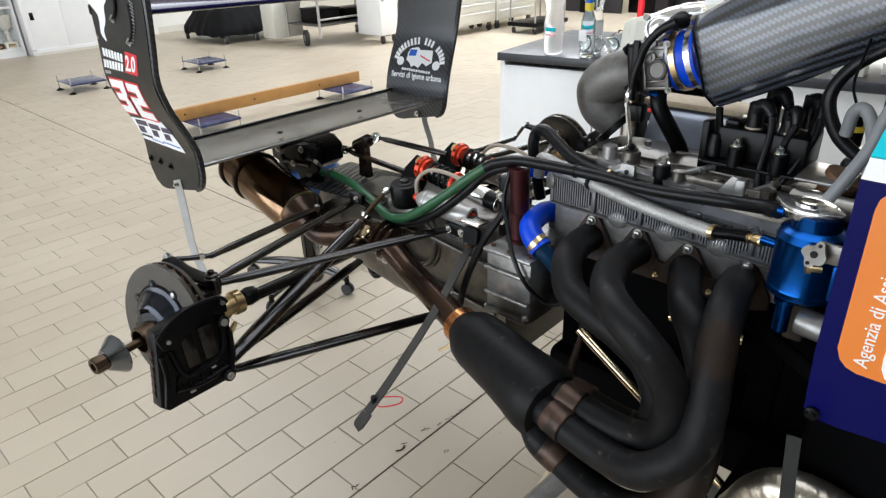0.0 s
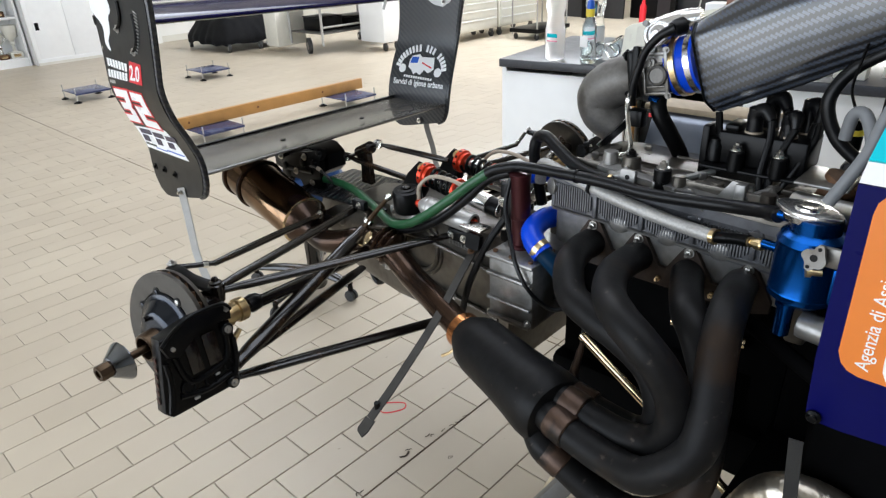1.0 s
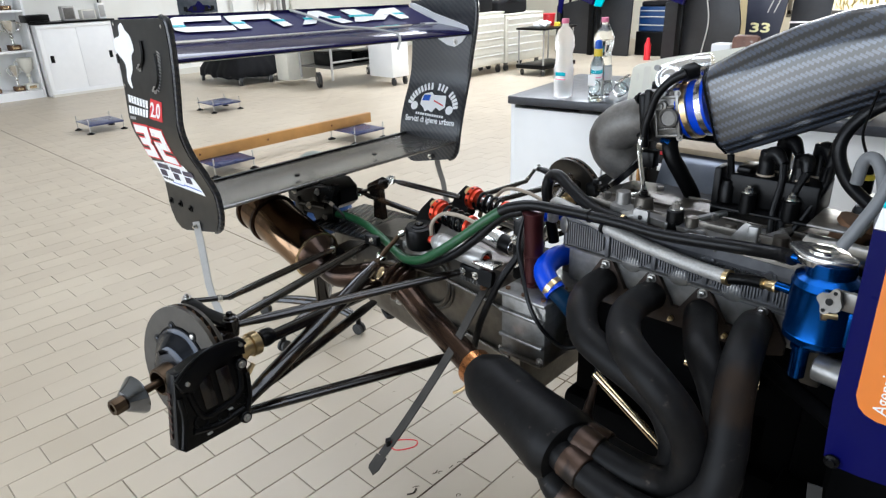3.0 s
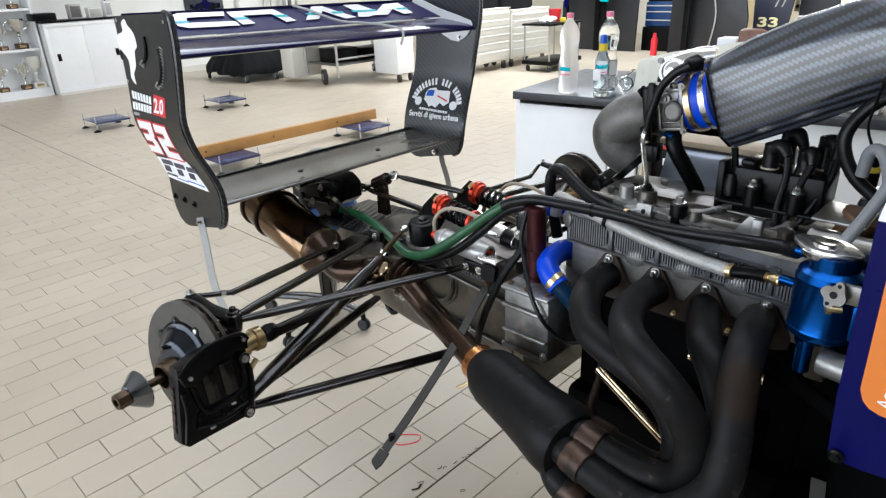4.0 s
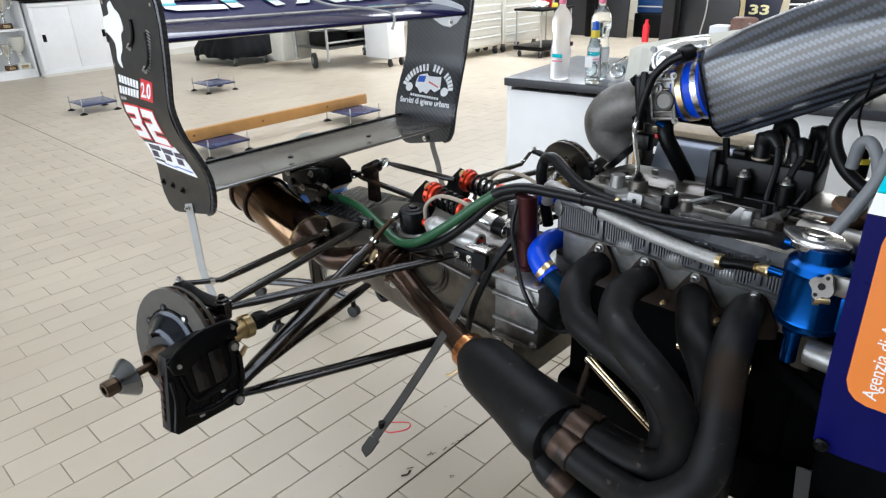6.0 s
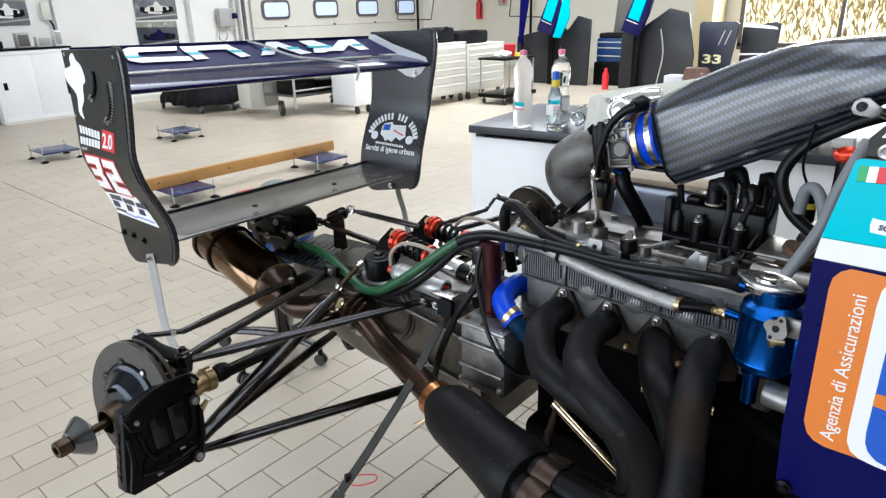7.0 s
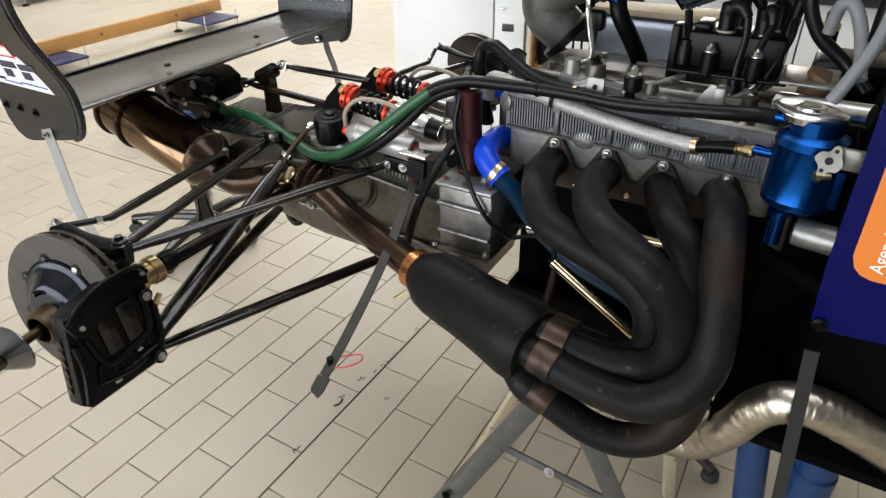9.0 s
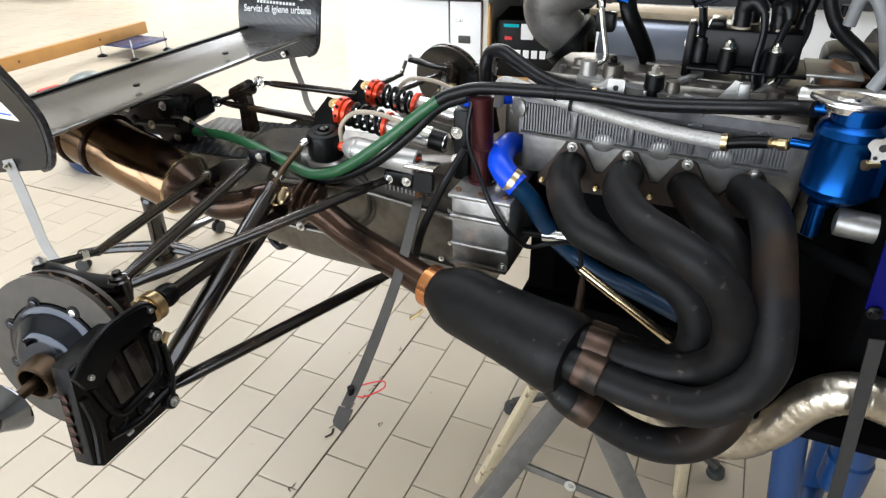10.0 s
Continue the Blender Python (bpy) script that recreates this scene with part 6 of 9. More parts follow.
sensor = part("position_sensor", tube(BM(), [(1.066, EY - 0.022, 1.236), (1.095, EY - 0.018, 1.246), (1.125, EY - 0.016, 1.256), (1.148, EY - 0.012, 1.262)], [0.019, 0.021, 0.020, 0.016], 16, 5), ALU_POLISHED, tb, "polished alloy sensor housing")
part("sensor_cap", lathe(BM(), [(0, 0.0235), (0.010, 0.0235), (0.013, 0.021), (0.013, 0.017), (0.009, 0.016), (0.010, 0.008), (0.014, 0.006)], (1.086, EY - 0.034, 1.234), (-0.05, -0.95, 0.25), 28), ALU_POLISHED, sensor, "round ridged alloy cap")
for k in range(3):
    a = 2 * math.pi * k / 3 + 0.4
    part("cap_screw", cyl(BM(), (1.086 + 0.0265 * math.cos(a), EY - 0.036, 1.234 + 0.0265 * math.sin(a)), (1.086 + 0.0265 * math.cos(a), EY - 0.046, 1.237 + 0.0265 * math.sin(a)), 0.005, seg=10), ALU, sensor)
plug = part("sensor_plug", lathe(BM(), [(0, 0.010), (0.004, 0.015), (0.020, 0.0145), (0.026, 0.011)], (1.132, EY - 0.042, 1.253), (-0.35, -0.85, -0.2), 18), RUBBER, tb, "black rubber sensor plug")
part("plug_lead", tube(BM(), [(1.126, EY - 0.062, 1.250), (1.104, EY - 0.068, 1.237), (1.083, EY - 0.070, 1.212), (1.073, EY - 0.070, 1.183), (1.065, EY - 0.070, 1.150), (1.064, EY - 0.066, 1.118)], [0.010, 0.0075, 0.0070, 0.0070, 0.0070, 0.0075], 12, 6), RUBBER, plug)
part("connector_block", box(BM(), (1.074, EY - 0.062, 1.096), (0.030, 0.026, 0.030), 0.004, m=None), BLACK, tb)
part("clamp_bar", box(BM(), (1.058, EY - 0.054, 1.172), (0.012, 0.010, 0.088), 0.003), BLACK, tb)
hose = part("blue_joiner", lathe(BM(), [(0.062, 0.046), (0.064, 0.051), (0.074, 0.051), (0.075, 0.050), (0.100, 0.050), (0.104, 0.053), (0.114, 0.053)], (1.048, EY, 1.158), d, 32), BLUE_SIL, car, "glossy blue silicone joiner hose")
for s in (0.078, 0.104):
    part("joiner_clamp", lathe(BM(), [(s - 0.006, 0.0505), (s - 0.005, 0.0535), (s + 0.005, 0.0535), (s + 0.006, 0.0505)], (1.048, EY, 1.158), d, 32), BRASS if s < 0.09 else ALU_POLISHED, hose)
rings = []
for (xt, zt), (xb, zb), w, yc, zr, zl in (((1.153, 1.258), (1.204, 1.124), 0.078, 0.463, 1.238, 1.146), ((1.160, 1.265), (1.214, 1.124), 0.081, 0.463, 1.244, 1.147), ((1.215, 1.298), (1.262, 1.146), 0.082, 0.463, 1.263, 1.171),
                                          ((1.282, 1.329), (1.330, 1.180), 0.084, 0.462, 1.288, 1.207), ((1.345, 1.350), (1.390, 1.215), 0.090, 0.455, 1.310, 1.245), ((1.40, 1.360), (1.440, 1.250), 0.098, 0.45, 1.326, 1.275),
                                          ((1.47, 1.367), (1.50, 1.295), 0.11, 0.445, 1.343, 1.310), ((1.62, 1.372), (1.62, 1.33), 0.12, 0.44, 1.355, 1.342), ((1.75, 1.368), (1.75, 1.335), 0.12, 0.44, 1.353, 1.344)):
    half = [(0.66, zb), (0.69, zb + 0.002), (0.97, zl - 0.003), (1.0, zl + 0.004), (0.94, zr - 0.008), (0.915, zr + 0.001), (0.885, zr + (zt - zr) * 0.22), (0.72, zt - 0.006), (0.67, zt - 0.002), (0.30, zt)]
    sec = half + [(-p, z) for p, z in reversed(half)]
    rings.append([(xb + (xt - xb) * (z - zb) / (zt - zb), yc - p * w, z) for p, z in sec])
airbox = part("airbox", loft(BM(), rings), CARBON_BIG, car, "glossy carbon twill airbox duct", angle=70)
part("airbox_rim", tube(BM(), rings[0] + rings[0][:1], 0.0022, 6, 1), BLACK, airbox)
part("airbox_bracket", tube(BM(), [(1.215, 0.405, 1.125), (1.222, 0.40, 1.085), (1.222, 0.395, 1.045)], 0.006, 8, 4), BLACK, airbox)
part("fixing_plate", prism(BM(), [(1.451, 1.279), (1.453, 1.288), (1.460, 1.294), (1.471, 1.294), (1.478, 1.286), (1.487, 1.282), (1.484, 1.274), (1.476, 1.269), (1.466, 1.272), (1.456, 1.272)], 0.005, Matrix(((1, 0, 0, 0), (0, 0, -1, 0.332), (0, 1, 0, 0), (0, 0, 0, 1))), 0.001), ALU, airbox, "bare alloy fixing plate")
part("fixing_bolt", bolt(BM(), (1.463, 0.3265, 1.283), (0, -1, 0.05), 0.0038), BLACK, airbox)
part("fixing_arm", tube(BM(), [(1.478, 0.336, 1.279), (1.492, 0.34, 1.272), (1.51, 0.35, 1.268)], 0.009, 10, 4, flat=0.6), ALU_DARK, airbox)

# canister with cap, outlets and lug
canister = part("coolant_canister", lathe(BM(), [(0, 0.012), (0.002, 0.024), (0.008, 0.032), (0.016, 0.0425), (0.022, 0.0425), (0.0245, 0.0435), (0.027, 0.0425), (0.092, 0.0425), (0.095, 0.0438), (0.098, 0.0425), (0.104, 0.0400), (0.110, 0.030), (0.128, 0.030)], (1.425, 0.221, 0.928), (0, 0, 1), 40), BLUE_ANO, car, "blue anodised coolant header canister")
m = basis((1.412, 0.224, 1.056), (0.93, -0.30, 0), (0.30, 0.93, 0))
cap = [(x * 0.80, y * 0.84) for x, y in ((-0.056, -0.004), (-0.050, -0.012), (-0.030, -0.026), (-0.012, -0.034), (0.012, -0.034), (0.030, -0.026), (0.050, -0.012), (0.056, -0.004), (0.056, 0.004), (0.050, 0.012), (0.030, 0.026), (0.012, 0.034), (-0.012, 0.034), (-0.030, 0.026), (-0.050, 0.012), (-0.056, 0.004))]
pc = part("pressure_cap", prism(BM(), cap, 0.008, m, 0.0025), ALU_POLISHED, canister, "bright alloy pressure cap")
part("cap_skirt", lathe(BM(), [(-0.006, 0.029), (0.002, 0.031), (0.004, 0.029)], (1.412, 0.224, 1.056), (0, 0, 1), 32), ALU_POLISHED, pc)
part("cap_dome", lathe(BM(), [(0, 0.018), (0.003, 0.017), (0.004, 0.013), (0.003, 0.009)], (1.412, 0.224, 1.064), (0, 0, 1), 24), BRIGHT, pc)
part("neck_hose", cyl(BM(), (1.375, 0.228, 1.046), (1.39, 0.226, 1.046), 0.0075), BLUE_ANO, canister)
part("outlet", lathe(BM(), [(0, 0.014), (0.006, 0.014), (0.008, 0.011), (0.05, 0.011)], (1.411, 0.216, 0.928), (0, 0, -1), 18), BLUE_ANO, canister)
part("side_inlet", cyl(BM(), (1.362, 0.236, 0.995), (1.385, 0.23, 0.996), 0.007), BLUE_ANO, canister)
lug_m = basis((1.446, 0.146, 1.034), (0.97, -0.22, 0), (0, 0.1, 1))
lug = part("lug", prism(BM(), spline2([(-0.0155, 0.0), (-0.011, 0.008), (-0.003, 0.010), (0.002, 0.0175), (0.0085, 0.0165), (0.011, 0.007), (0.0145, -0.002), (0.010, -0.011), (0.003, -0.0125), (-0.002, -0.0175), (-0.008, -0.016), (-0.0095, -0.008)], 3), 0.005, lug_m), ALU, canister, "bare alloy three-hole mounting lug")
for x, y, r in ((0.0, 0.0, 0.0045), (0.0045, 0.0125, 0.0024), (-0.0045, -0.0125, 0.0024)):
    part("lug_hole", prism(BM(), [(x + r * math.cos(2 * math.pi * k / 14), y + r * math.sin(2 * math.pi * k / 14)) for k in range(14)], 0.0006, lug_m @ Matrix.Translation((0, 0, 0.0052))), BLACK, lug)
part("lug_arm", box(BM(), (1.472, 0.156, 1.034), (0.044, 0.008, 0.026), 0.003), ALU, canister)
part("lug_stud", lathe(BM(), [(0, 0.004), (0.012, 0.004), (0.012, 0.0065), (0.018, 0.0065)], (1.452, 0.17, 1.004), (-0.9, -0.4, 0), 10), BRASS, canister)
part("stay", box(BM(), (1.445, 0.20, 0.975), (0.05, 0.006, 0.05), 0.002), BLUE_ANO, canister)
part("alloy_stub", lathe(BM(), [(0, 0.010), (0.003, 0.018), (0.008, 0.019), (0.09, 0.019)], (1.432, 0.205, 0.908), (1, -0.1, -0.02), 24), ALU, car, "grey alloy tube stub")
part("cross_tube", cyl(BM(), (1.36, 0.24, 0.865), (1.50, 0.16, 0.850), 0.012), SHADE_BLACK, car)

# hoses near the cockpit
part("black_hose", tube(BM(), [(1.47, 0.36, 1.05), (1.437, 0.380, 1.079), (1.393, 0.380, 1.116), (1.373, 0.380, 1.166), (1.392, 0.390, 1.210), (1.439, 0.390, 1.244), (1.487, 0.38, 1.268), (1.55, 0.38, 1.285)], 0.0095, 14, 8), RUBBER, car, "looped black hose")
part("grey_hose", tube(BM(), [(1.405, 0.37, 1.12), (1.410, 0.365, 1.155), (1.425, 0.36, 1.158), (1.442, 0.345, 1.128), (1.455, 0.31, 1.08)], 0.0085, 14, 8), GREY_HOSE, car, "grey hose in an arch")
part("grey_hose", tube(BM(), [(1.485, 0.27, 1.25), (1.475, 0.255, 1.22), (1.464, 0.25, 1.18), (1.458, 0.24, 1.145), (1.445, 0.23, 1.11), (1.43, 0.225, 1.075)], 0.008, 14, 8), GREY_HOSE, car, "pale grey hose beside the side panel")
part("thin_wire", tube(BM(), [(1.41, 0.37, 1.27), (1.405, 0.37, 1.235), (1.40, 0.37, 1.19), (1.412, 0.365, 1.16)], 0.002, 6, 6), BLACK, car)
part("battery_isolator", lathe(BM(), [(0.0, 0.010), (-0.002, 0.013), (0.003, 0.016), (0.008, 0.0155), (0.010, 0.012), (0.006, 0.010)], (1.460, 0.31, 1.220), (-0.1, -0.25, 1), 24), RED_ANO, car, "red battery isolator ring")
part("isolator_body", lathe(BM(), [(-0.09, 0.011), (0, 0.011)], (1.460, 0.312, 1.218), (0, 0, 1), 16), BLACK, car)

# side panels
sp = Matrix(((1, 0, 0, 0), (0, 0, 1, 0.118), (0, 1, 0, 0), (0, 0, 0, 1)))
panel = part("side_panel", prism(BM(), [(1.474, 1.142), (2.5, 1.135), (2.5, 0.850), (1.62, 0.838), (1.52, 0.828), (1.492, 0.828), (1.480, 0.838), (1.4755, 0.92)], 0.006, sp), BLUE_BODY, car, "royal blue side panel with an orange rounded sticker")


def on_side(x, z, lift):
    return basis((x, 0.1176 - lift, z), (1, 0, 0), (0, 0, 1))


part("white_band", prism(BM(), [(1.4742, 1.143), (2.5, 1.136), (2.5, 1.158), (1.478, 1.172)], 0.005, sp @ Matrix.Translation((0, 0, 0.0005))), WHITE_VINYL, panel)
part("orange_sticker", prism(BM(), [(1.4945, 1.112), (1.4965, 1.125), (1.503, 1.134), (1.512, 1.139), (1.60, 1.137), (1.60, 0.912), (1.522, 0.912), (1.510, 0.916), (1.502, 0.924), (1.497, 0.938)], 0.0006, on_side(0, 0, 0.0004)), ORANGE, panel)
part("white_arc", prism(BM(), [(1.556, 1.1385), (1.548, 1.133), (1.543, 1.122), (1.5415, 1.105), (1.5425, 0.944), (1.544, 0.929), (1.549, 0.919), (1.558, 0.913), (1.575, 0.910), (1.70, 0.904), (1.70, 1.138)], 0.0006, on_side(0, 0, 0.0012)), WHITE_VINYL, panel)
part("blue_field", prism(BM(), [(1.575, 1.134), (1.566, 1.130), (1.561, 1.122), (1.559, 1.110), (1.5595, 0.950), (1.561, 0.936), (1.566, 0.925), (1.575, 0.918), (1.588, 0.9145), (1.70, 0.909), (1.70, 1.134)], 0.0006, on_side(0, 0, 0.0020)), BLUE_LIGHT, panel)
part("orange_swirl", prism(BM(), [(1.5592, 1.002), (1.572, 1.003), (1.595, 1.010), (1.64, 1.028), (1.70, 1.04), (1.70, 0.92), (1.64, 0.945), (1.60, 0.972), (1.578, 0.985), (1.5594, 0.986)], 0.0006, on_side(0, 0, 0.0028)), ORANGE, panel)
tm = basis((1.5305, 0.1176 - 0.0012, 0.923), (0.006, 0, 1), (-1, 0, 0.006))
lettering("wording", "Agenzia di Assicurazioni", 0.0215, tm @ Matrix.Diagonal((0.905, 1, 1, 1)), WHITE_VINYL, panel, "white lettering reading upwards")
# teal upper body that leans in, with flag and bars
tq = basis((1.478, 0.116, 1.170), (1, 0, 0.02), (0.01, 0.09, 0.085))
teal = part("upper_body", prism(BM(), [(0, 0), (1.0, -0.01), (1.0, 0.14), (0.061, 0.106), (0.014, 0.107), (0.009, 0.103)], 0.005, tq @ Matrix.Translation((0, 0, -0.005))), TEAL, car, "teal upper body panel with small flag")
for k, mat in enumerate((GREEN_VINYL, WHITE_VINYL, RED)):
    part("flag_stripe", prism(BM(), [(0.0155 + 0.0092 * k, 0.0755), (0.0247 + 0.0092 * k, 0.076), (0.0239 + 0.0092 * k, 0.097), (0.0147 + 0.0092 * k, 0.0966)], 0.0006, tq @ Matrix.Translation((0, 0, 0.0004))), mat, teal)
for k in range(4):
    part("dark_name_bar", prism(BM(), [(0.048 + 0.019 * k, 0.0755), (0.062 + 0.019 * k, 0.076), (0.061 + 0.019 * k, 0.0945), (0.0465 + 0.019 * k, 0.0935)], 0.0006, tq @ Matrix.Translation((0, 0, 0.0004))), BLUE_PAINT, teal)
part("white_label", prism(BM(), [(0.042, 0.0137), (0.13, 0.0025), (0.13, 0.018), (0.041, 0.031), (0.0405, 0.022)], 0.0006, tq @ Matrix.Translation((0, 0, 0.0004))), WHITE_VINYL, teal)
lettering("label_wording", "SCUOLA", 0.0088, tq @ Matrix.Translation((0.048, 0.0178, 0.0012)) @ Matrix.Rotation(radians(-8), 4, "Z"), BLUE_PAINT, teal, "dark blue lettering", bold=0.0002)
hq = basis((1.455, 0.235, 1.270), (1, 0.02, 0.08), (0.0, 0.06, 0.09))
shoulder = part("headrest_panel", prism(BM(), [(0.034, -0.036), (0.9, -0.10), (0.9, 0.12), (0.085, 0.050), (0.034, -0.014)], 0.006, hq @ Matrix.Translation((0, 0, -0.006))), STRAP_GREY, car, "grey headrest surround with a blue badge")
part("panel_screw", lathe(BM(), [(0, 0.009), (0.003, 0.009), (0.004, 0.006), (0.002, 0.004)], hq @ Vector((0.0535, -0.0316, 0)), hq.to_3x3() @ Vector((0, 0, 1)), 18), STEEL, shoulder)
for name, mat, lift, pts in (("badge_border", WHITE_VINYL, 0.0004, [(0.0455, -0.0135), (0.081, 0.046), (0.20, 0.055), (0.20, -0.026)]), ("blue_badge", BLUE_LIGHT, 0.0012, [(0.0485, -0.0115), (0.082, 0.042), (0.20, 0.050), (0.20, -0.023)]),
                             ("red_mark", RED, 0.0020, [(0.053, -0.0085), (0.064, -0.0075), (0.0645, 0.003), (0.076, 0.006), (0.076, -0.010), (0.053, -0.0105)])):
    part(name, prism(BM(), pts, 0.0006, hq @ Matrix.Translation((0, 0, lift))), mat, shoulder)
part("bulkhead", box(BM(), (1.455, 0.50, 0.755), (0.10, 0.36, 0.43), 0.02), SHADE_BLACK, car)
part("chassis_tub", box(BM(), (1.85, 0.44, 0.86), (0.74, 0.60, 0.40), 0.03), SHADE_BLACK, car, "dark monocoque behind the side panel")
part("under_tray", box(BM(), (1.80, 0.42, 0.62), (0.80, 0.62, 0.02), 0.006), SHADE_BLACK, car)
part("panel_catch", lathe(BM(), [(0, 0.009), (0.003, 0.009), (0.005, 0.006), (0.008, 0.005)], (1.490, 0.116, 0.836), (0, -1, 0), 18), BLACK, car)

# foil-wrapped duct, webbing strap
foil_pts = [(1.27, 0.19, 0.50), (1.325, 0.150, 0.515), (1.39, 0.135, 0.548), (1.428, 0.115, 0.614), (1.455, 0.105, 0.680), (1.485, 0.102, 0.712), (1.525, 0.110, 0.712), (1.587, 0.130, 0.680), (1.663, 0.150, 0.637), (1.75, 0.17, 0.60)]
part("foil_duct", tube(BM(), foil_pts, [0.022, 0.025, 0.027, 0.027, 0.027, 0.028, 0.029, 0.030, 0.031, 0.031], 24, 20, wobble=0.045), FOIL, car, "crumpled foil-wrapped flexible duct", angle=70)
part("webbing_strap", prism(BM(), [(-0.008, -0.30), (0.008, -0.30), (0.008, 0.02), (-0.008, 0.02)], 0.003, basis((1.489, 0.060, 0.815), (1, 0.05, 0.1), (-0.09, 0, 1))), WEBBING, car, "dark webbing strap hanging from the panel")
part("cable_tie", lathe(BM(), [(-0.003, 0.0315), (0.003, 0.0315)], (1.632, 0.142, 0.655), (0.076, 0.02, -0.043), 28), BLACK, car)

# ---- stands under the car ----
def flat_bar(bm, a, b, w, t, wide=(0.8, 0.6, 0)):
    """A flat or square bar from a to b; wide gives the direction of its width."""
    a, b = Vector(a), Vector(b)
    d = (b - a).normalized()
    wide = Vector(wide)
    m = basis(a, wide - d * wide.dot(d), d)
    L = (b - a).length
    prism(bm, [(-w / 2, 0), (w / 2, 0), (w / 2, L), (-w / 2, L)], t, m @ Matrix.Translation((0, 0, -t / 2)), min(w, t) * 0.12)
    return bm


trestle = thing("trestle_stand", "grey enamelled steel trestle stand under the engine", "stand", at=(1.06, 0.36, 0))
for a, b in (((1.147, 0.377, 0.47), (0.866, -0.03, 0.0)), ((1.143, 0.236, 0.47), (1.361, 0.264, 0.0)), ((1.10, 0.55, 0.47), (0.88, 0.78, 0.0)), ((1.14, 0.55, 0.47), (1.36, 0.62, 0.0))):
    part("leg", flat_bar(BM(), a, b, 0.040, 0.030, (0.75, 0.5, 0)), GREY_LEG, trestle)
part("head_bar", box(BM(), (1.130, 0.40, 0.485), (0.07, 0.38, 0.03), 0.004), GREY_LEG, trestle)
part("brace", flat_bar(BM(), (1.020, 0.210, 0.252), (1.275, 0.250, 0.175), 0.018, 0.006, (0, 0, 1)), GREY_LEG, trestle)
part("brace_bolt", bolt(BM(), (1.137, 0.222, 0.219), (0, -1, 0.2), 0.007), STEEL, trestle)
part("rubber_foot", cyl(BM(), (0.866, -0.03, 0.0), (0.872, -0.022, 0.03), 0.026, seg=16), RUBBER_TYRE, trestle)
part("leg_bolt", bolt(BM(), (0.962, 0.09, 0.18), (0, -1, 0.2), 0.006), BLACK, trestle)
part("saddle", box(BM(), (1.112, 0.41, 0.506), (0.10, 0.30, 0.012), 0.003), BLACK, trestle)

cream = thing("cream_stand", "chipped cream enamelled low stand with black rubber feet", "stand", at=(1.15, 0.55, 0))
for a, b in (((1.0, 0.40, 0.285), (0.905, 0.315, 0.012)), ((1.34, 0.40, 0.245), (1.357, 0.465, 0.012)), ((1.0, 0.80, 0.285), (0.91, 0.86, 0.012)), ((1.34, 0.80, 0.285), (1.36, 0.86, 0.012))):
    part("leg", flat_bar(BM(), a, b, 0.024, 0.020), YELLOW_CHIPPED, cream)
for c, s in (((1.17, 0.41, 0.29), (0.36, 0.025, 0.025)), ((1.17, 0.79, 0.29), (0.36, 0.025, 0.025)), ((1.0, 0.60, 0.29), (0.025, 0.40, 0.025)), ((1.34, 0.60, 0.29), (0.025, 0.40, 0.025))):
    part("rail", box(BM(), c, s, 0.003), YELLOW_CHIPPED, cream)
for x, y in ((0.897, 0.585), (1.432, 0.575)):
    part("foot_arm", flat_bar(BM(), (1.17, 0.60, 0.20), (x, y, 0.03), 0.022, 0.016, (0, 1, 0)), STRAP_GREY, cream)
    part("rubber_foot", lathe(BM(), [(0, 0.020), (0.004, 0.022), (0.022, 0.020), (0.026, 0.014)], (x, y, 0.0), (0, 0, 1), 18), RUBBER_TYRE, cream)

blue_stand = thing("blue_stand", "blue enamelled tubular chassis stand", "stand", at=(1.60, 0.35, 0))
part("upright_tube", cyl(BM(), (1.463, 0.20, 0.60), (1.545, 0.20, 0.02), 0.024, seg=20), BLUE_STAND, blue_stand)
part("upright_tube", cyl(BM(), (1.60, 0.55, 0.60), (1.64, 0.60, 0.02), 0.024, seg=20), BLUE_STAND, blue_stand)
part("socket", lathe(BM(), [(0, 0.034), (0.06, 0.034), (0.064, 0.030), (0.12, 0.030)], (1.565, 0.22, 0.44), (0, 0, 1), 20), BLUE_STAND, blue_stand)
part("base_tube", cyl(BM(), (1.545, 0.18, 0.03), (1.65, 0.62, 0.03), 0.024, seg=20), BLUE_STAND, blue_stand)
part("cross_tube", cyl(BM(), (1.47, 0.20, 0.585), (1.60, 0.55, 0.585), 0.024, seg=20), BLUE_STAND, blue_stand)

